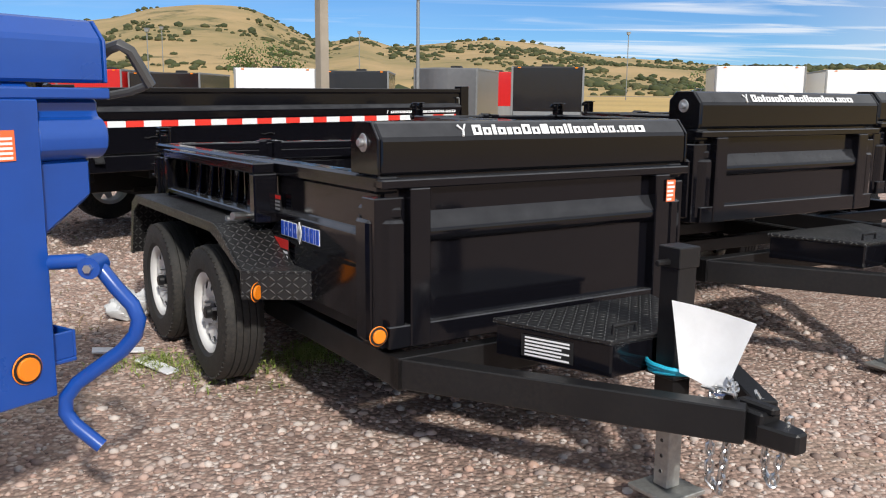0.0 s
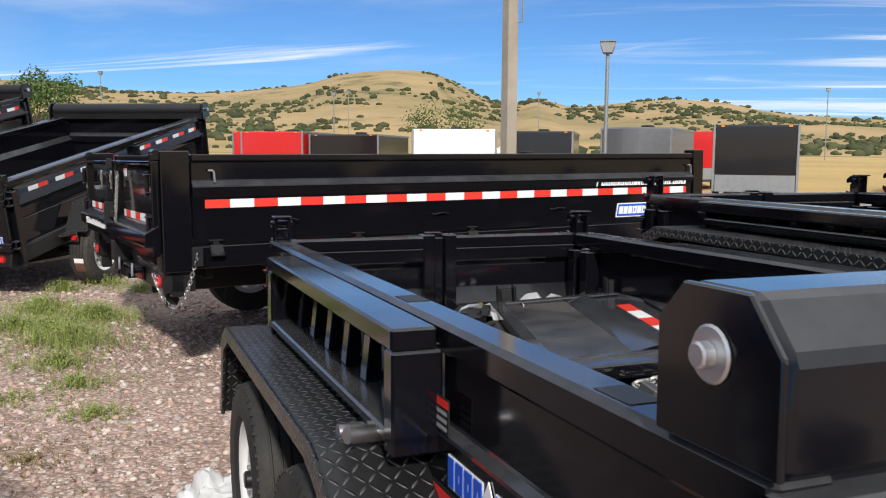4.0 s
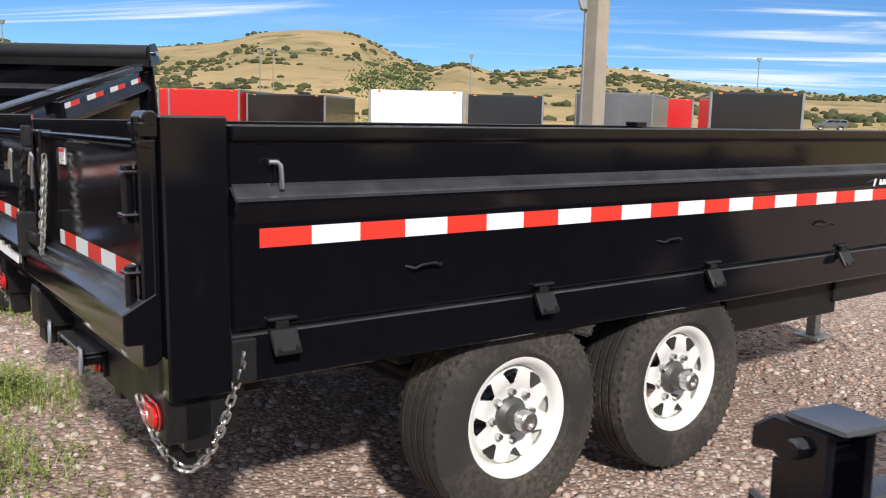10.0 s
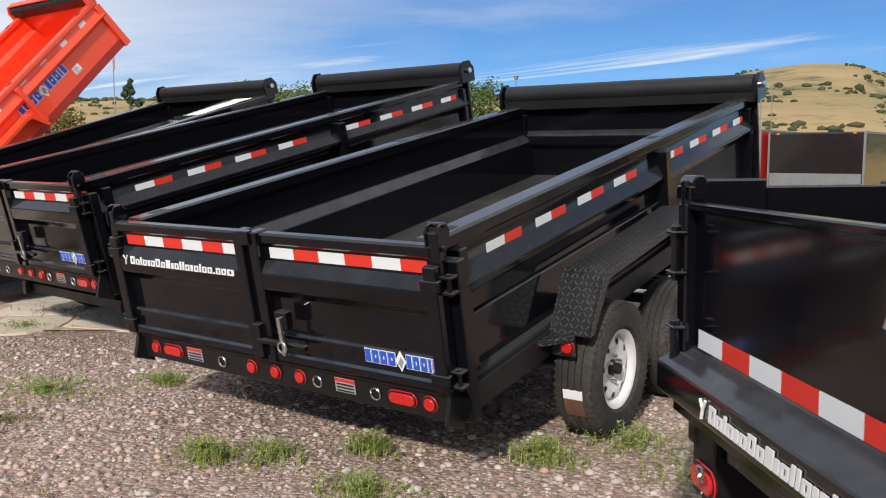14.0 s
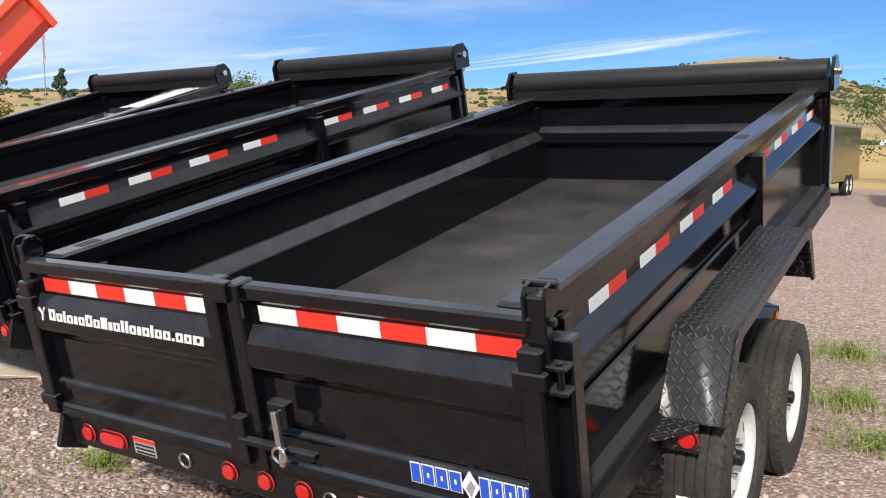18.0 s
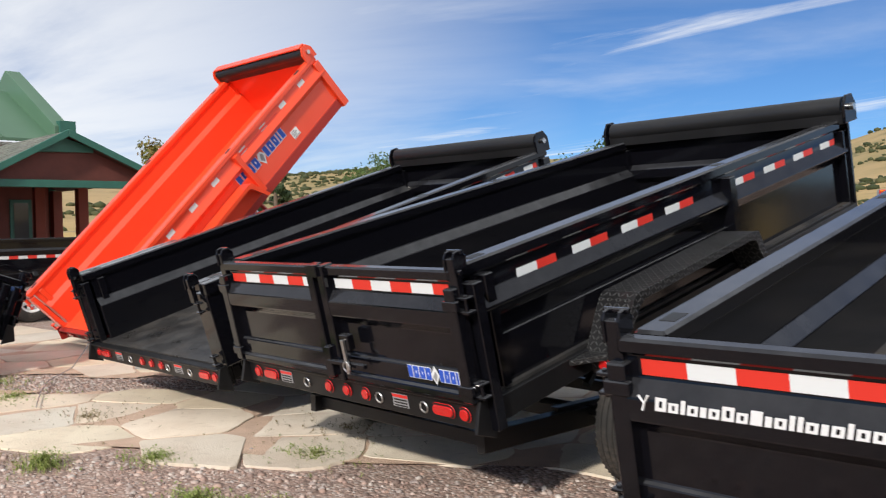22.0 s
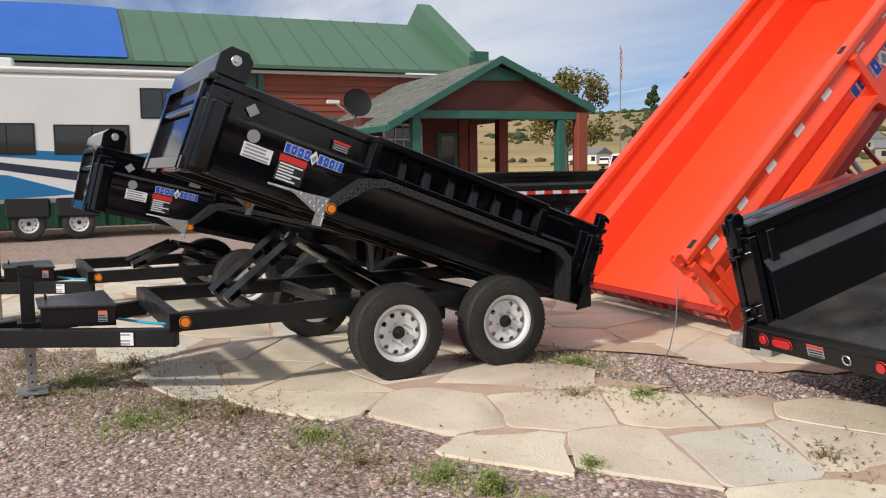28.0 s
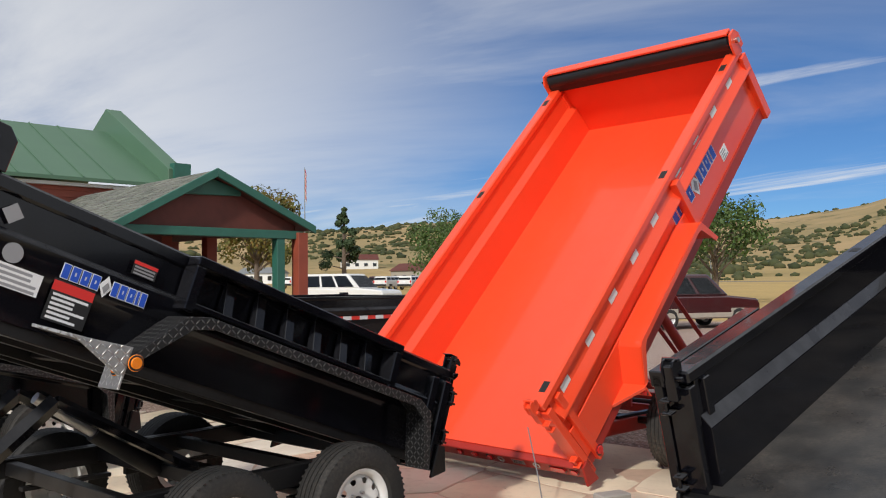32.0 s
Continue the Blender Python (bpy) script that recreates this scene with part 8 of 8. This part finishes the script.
# plug handles on the side of the small trailer
bm = bmesh.new()
rod(bm, (0.885, 2.02, 0.92), (1.0, 2.05, 0.93), 0.02, 10), rod(bm, (0.885, 1.93, 0.90), (0.99, 1.93, 0.90), 0.02, 10)
pieces("plug_handle", bm, CHROME, A, "bright steel plug handle")


# parts stored in the small trailer's bed
zb = 0.498 + 0.174
root = thing("spare_gate", A.matrix_world @ pose(-0.19, 0.16, 0.862, 0, 4.7, -15.7), "black spare gate with taped edge propped on castings in the bed", "gate")
part("panel", boxes(((-0.45, 0.06, -0.03), (-0.07, 1.24, -0.018))), FLOOR_BLACK, root, "dusty dark steel sheet")
bm = boxes(((-0.06, 0.0, -0.06), (0.0, 1.33, 0.0)), ((-0.72, 0.0, -0.06), (-0.66, 1.33, 0.0)), ((-0.66, 0.0, -0.055), (-0.06, 0.06, -0.002)), ((-0.66, 1.25, -0.055), (-0.06, 1.32, -0.002)), ((-0.66, 1.12, -0.05), (-0.06, 1.15, -0.012)))
pieces("frame_bar", bm, BLACK, root, bevel=0.006)
bm = bmesh.new()
prism(bm, [(-0.46, -0.03), (-0.46, 0.0), (-0.43, 0.0), (-0.30, -0.028), (-0.30, -0.03)], 0.06, 1.12, "y")
part("ledge", bm, BLACK, root, bevel=0.003)
part("tape_strip", boxes(((-0.66, 0.06, -0.03), (-0.46, 1.25, -0.016))), BLACK, root, bevel=0.003)
tape(root, Matrix.Translation((-0.53, 0.28, -0.0155)) @ Matrix.Rotation(radians(90), 4, "Z") @ Matrix.Rotation(radians(-90), 4, "X"), 0.96, 0.06, 0.16, 0)
for x in (-0.60, -0.08):
    part("hinge_ear", boxes(((x - 0.045, -0.03, -0.05), (x - 0.03, 0.03, 0.07)), ((x + 0.03, -0.03, -0.05), (x + 0.045, 0.03, 0.07)), ((x - 0.03, -0.02, -0.01), (x + 0.03, 0.01, 0.055))), BLACK_DULL, root, "worn steel hinge ear", 0.006)
for x in (-0.60, -0.07):
    for y in (0.12, 1.15):
        part("prop_block", boxes(((x, y, -0.25 if x > -0.3 else -0.29), (x + 0.07, y + 0.1, -0.06))), BLACK_DULL, root, bevel=0.006)
rc = random.Random(31)
for cx, cy, n, spread, h in ((0.05, 0.42, 10, 0.13, 0.05), (-0.07, 1.68, 14, 0.22, 0.12), (-0.46, 0.22, 10, 0.14, 0.08)):
    for k in range(n):
        lx, ly, lz = 0.05 + 0.08 * rc.random(), 0.03 + 0.04 * rc.random(), 0.015 + 0.03 * rc.random()
        bm = boxes(((-lx, -ly, -lz), (lx, ly, lz)))
        if k % 3 == 0:
            rod(bm, (-lx * 0.6, 0, -lz * 1.5), (-lx * 0.6, 0, lz * 2.2), 0.018, 10)
        elif k % 3 == 1:
            rod(bm, (lx * 0.8, -ly * 1.6, 0), (lx * 0.8, ly * 1.6, 0), 0.022, 10)
        solid("hinge_casting", bm, (GREY_DARK, BLACK_DULL, ZINC, BLACK_DULL)[k % 4], "grey steel hinge casting heaped in the bed", "casting", "castings in the bed", bevel=0.006,
              m=A.matrix_world @ pose(cx + rc.uniform(-1, 1) * spread, cy + rc.uniform(-1, 1) * spread, zb + 0.03 + h * rc.random(), rc.uniform(-25, 25), rc.uniform(-25, 25), rc.uniform(0, 180)))
for cx, cy, cz in ((-0.12, 1.62, 0.15),):
    pts = [(cx + 0.10 * math.cos(k * 1.25), cy + 0.10 * math.sin(k * 1.7), zb + cz + 0.02 * math.sin(k * 2.1)) for k in range(8)]
    solid("loose_chain", chain_mesh(pts, 0.045, 0.0055), ZINC, "short steel chain on the castings", "chain", m=A.matrix_world)
for p0, p1 in (((-0.08, 0.09, 0.79), (0.075, 0.55, 0.785)), ((-0.10, 0.42, 0.775), (0.05, 0.86, 0.77))):
    p0, p1 = Vector(p0), Vector(p1)
    d = (p1 - p0).normalized()
    root = thing("hydraulic_cylinder", A.matrix_world, "black hydraulic cylinder with a white label band in the bed", "cylinder", "cylinders in the bed")
    bm = bmesh.new()
    rod(bm, p0, p1, 0.05, 24), rod(bm, p0 - d * 0.02, p0 + d * 0.001, 0.042, 20), rod(bm, p1 - d * 0.001, p1 + d * 0.03, 0.044, 20), rod(bm, p1 + d * 0.029, p1 + d * 0.12, 0.022, 16)
    part("barrel", bm, RUBBER_CLEAN, root, bevel=0.003)
    bm = bmesh.new()
    rod(bm, p1 - d * 0.10, p1 - d * 0.065, 0.0512, 24)
    part("label_band", bm, DECAL_WHITE, root, "white printed band")
    bm = bmesh.new()
    rod(bm, p1 - d * 0.09, p1 - d * 0.075, 0.0518, 24)
    part("print_line", bm, DECAL_GREY, root, "line of small print")
# pump handset with clips and a brass fitting
root = thing("pump_handset", A.matrix_world @ pose(0.03, 0.47, 0.855, 6, 0, -25), "black plastic pump handset with steel clips and brass fitting", "handset")
bm = bmesh.new()
prism(bm, [(-0.05, -0.16), (0.03, -0.17), (0.055, -0.05), (0.06, 0.10), (0.02, 0.19), (-0.03, 0.17), (-0.06, 0.05)], -0.035, 0.03, "z")
part("body", bm, BLACK_DULL, root, bevel=0.016)
part("lever", boxes(((-0.075, -0.20, 0.012), (-0.035, 0.10, 0.045))), BLACK_DULL, root, bevel=0.006)
bm = bmesh.new()
for y in (-0.12, -0.06, 0.02):
    pipe(bm, [(-0.05, y, 0.036), (-0.02, y + 0.03, 0.052), (0.02, y + 0.005, 0.046), (0.05, y + 0.035, 0.034), (0.066, y + 0.01, 0.0)], 0.0042, 6)
pieces("wire_clip", bm, CHROME, root, "bright bent wire clip")
BRASS = material("brass", (0.62, 0.40, 0.10), 0.28, metal=1.0, rough_vary=0.15)
bm = bmesh.new()
rod(bm, (0.01, -0.165, 0.01), (-0.02, -0.22, 0.03), 0.012, 6), rod(bm, (-0.02, -0.22, 0.03), (-0.03, -0.24, 0.036), 0.018, 6)
part("fitting", bm, BRASS, root, "brass hose fitting")
solid("hydraulic_hose", pipe_run([(-0.14, 0.34, 0.80), (-0.02, 0.55, 0.84), (0.10, 0.68, 0.85), (0.12, 0.80, 0.80), (0.02, 0.92, 0.76), (-0.12, 0.84, 0.80), (-0.14, 0.66, 0.84)], 0.012), RUBBER_CLEAN, "black rubber hose looped over the castings", "hose", m=A.matrix_world)
bm = bmesh.new()
rod(bm, (-0.45, 2.35, zb + 0.09), (-0.05, 2.42, zb + 0.09), 0.085, 20)
rod(bm, (-0.04, 2.42, zb + 0.09), (0.06, 2.44, zb + 0.09), 0.05, 16)
solid("steel_roller", bm, BLACK_DULL, "black steel roller lying in the bed", "roller", m=A.matrix_world, bevel=0.006)
for cx, cy, s, z in ((0.15, 1.02, 0.30, 0.13), (-0.12, 1.82, 0.22, 0.11), (0.24, 0.17, 0.30, 0.14), (-0.33, 0.22, 0.40, 0.15), (-0.50, 0.20, 0.34, 0.165)):
    bm = bmesh.new()
    n = 9
    gv = [[bm.verts.new(((i / (n - 1) - 0.5) * s, (j / (n - 1) - 0.5) * s * 1.2, 0.06 * noise.noise((i * 0.55, j * 0.5, cx * 9)))) for j in range(n)] for i in range(n)]
    for i in range(n - 1):
        for j in range(n - 1):
            bm.faces.new((gv[i][j], gv[i + 1][j], gv[i + 1][j + 1], gv[i][j + 1]))
    bmesh.ops.solidify(bm, geom=bm.faces, thickness=0.004)
    solid("plastic_sheet", bm, PAPER, "crumpled white plastic wrapping in the bed", "wrapping", m=A.matrix_world @ pose(cx, cy, zb + z, 0, 0, 30 * cx))

# stickers and cable on the tongues of the tipped trailers
for tr, zt in ((G, 0.555), (HT, 0.50)):
    zt -= 0.1
    label_plate(tr, on_face("left", -0.455, 3.74, zt + 0.015) @ Matrix.Rotation(radians(-36), 4, "Z"), 0.34, 0.085, None, 4, DECAL_GREY, DECAL_WHITE)
    label_plate(tr, on_face("left", -0.381, 3.65, zt + 0.15) @ Matrix.Rotation(radians(-20), 4, "Z"), 0.06, 0.075, DECAL_ORANGE, 3, DECAL_BLACK, DECAL_GREY)
    bm = bmesh.new()
    for k in range(3):
        pipe(bm, [((0.085 + 0.006 * k) * math.cos(a * 0.524), (0.085 + 0.006 * k) * math.sin(a * 0.524), 0.012 * k + 0.006 * math.sin(a * 1.1 + k)) for a in range(12)], 0.008, 6, closed=True)
    solid("cyan_cable", bm, CYAN, "coiled cyan breakaway cable round the jack", "cable", m=tr.matrix_world @ pose(0, 3.85, zt + 0.135))
    solid("cyan_hose", pipe_run([(-0.2, 3.5, zt + 0.13), (-0.45, 3.35, zt + 0.126), (-0.58, 3.25, zt + 0.128), (-0.7, 3.2, zt + 0.126)], 0.009), CYAN, "cyan brake cable along the tongue", "cable", m=tr.matrix_world)

# litter on the gravel by the wheels
bm = bmesh.new()
ball(bm, (0, 0, 0.09), 0.13, (1.2, 0.85, 0.8), 4)
for vv in bm.verts:
    vv.co += vv.co.normalized() * (0.05 * noise.noise(vv.co * 11) + 0.03 * noise.noise(vv.co * 31))
solid("plastic_bag", bm, material("clear_plastic", (0.62, 0.63, 0.64), 0.15, spec=0.6, vary=0.4, vary_scale=9), "crumpled clear plastic bag on gravel", "bag", m=pose(-2.02, 5.5, 0.05))
for lx, ly, lr in ((-1.85, 4.8, 20), (-1.55, 4.55, -35)):
    bm = boxes(((-0.14, -0.04, 0.0), (0.14, 0.04, 0.012)))
    for vv in bm.verts:
        vv.co.z += 0.02 * noise.noise((vv.co.x * 9, vv.co.y * 9, lx))
    solid("scrap_board", bm, PAPER, "pale flat scrap lying on gravel", "litter", bevel=0.003, m=pose(lx, ly, ground_z(lx, ly) + 0.012, 2, 3, lr))
BRICK = material("concrete_block", (0.36, 0.34, 0.31), 0.9, vary=0.4, bump=0.5, bump_scale=40)
for bx, by, bz, br, sz in ((-16.72, 8.93, 0.125, 12, (0.10, 0.05, 0.05)), (-16.35, 11.72, 0.12, 70, (0.12, 0.07, 0.06)), (-16.0, 11.6, 0.12, 20, (0.09, 0.09, 0.06))):
    solid("wheel_chock", boxes(((-sz[0], -sz[1], -sz[2]), (sz[0], sz[1], sz[2]))), BRICK, "grey block wedged on the paving", "block", bevel=0.008, m=pose(bx, by, bz, 0, 0, br))
bm = bmesh.new()
pipe(bm, [(-16.9, 11.45, 0.62), (-16.6, 11.2, 0.33), (-16.3, 10.9, 0.16), (-15.9, 10.5, 0.13), (-15.3, 10.2, 0.13), (-14.6, 9.9, 0.13)], 0.005, 6)
solid("wire", bm, GREY_METAL, "thin wire trailing over the paving", "wire")

build_patio()
build_weeds("weeds", WEEDS, GRASS, "green weeds growing through the gravel", 0.7)
build_weeds("dry_weeds", DRY_WEEDS, DRY, "dry brown weeds", 0.5)
build_gravel()
build_scrub()
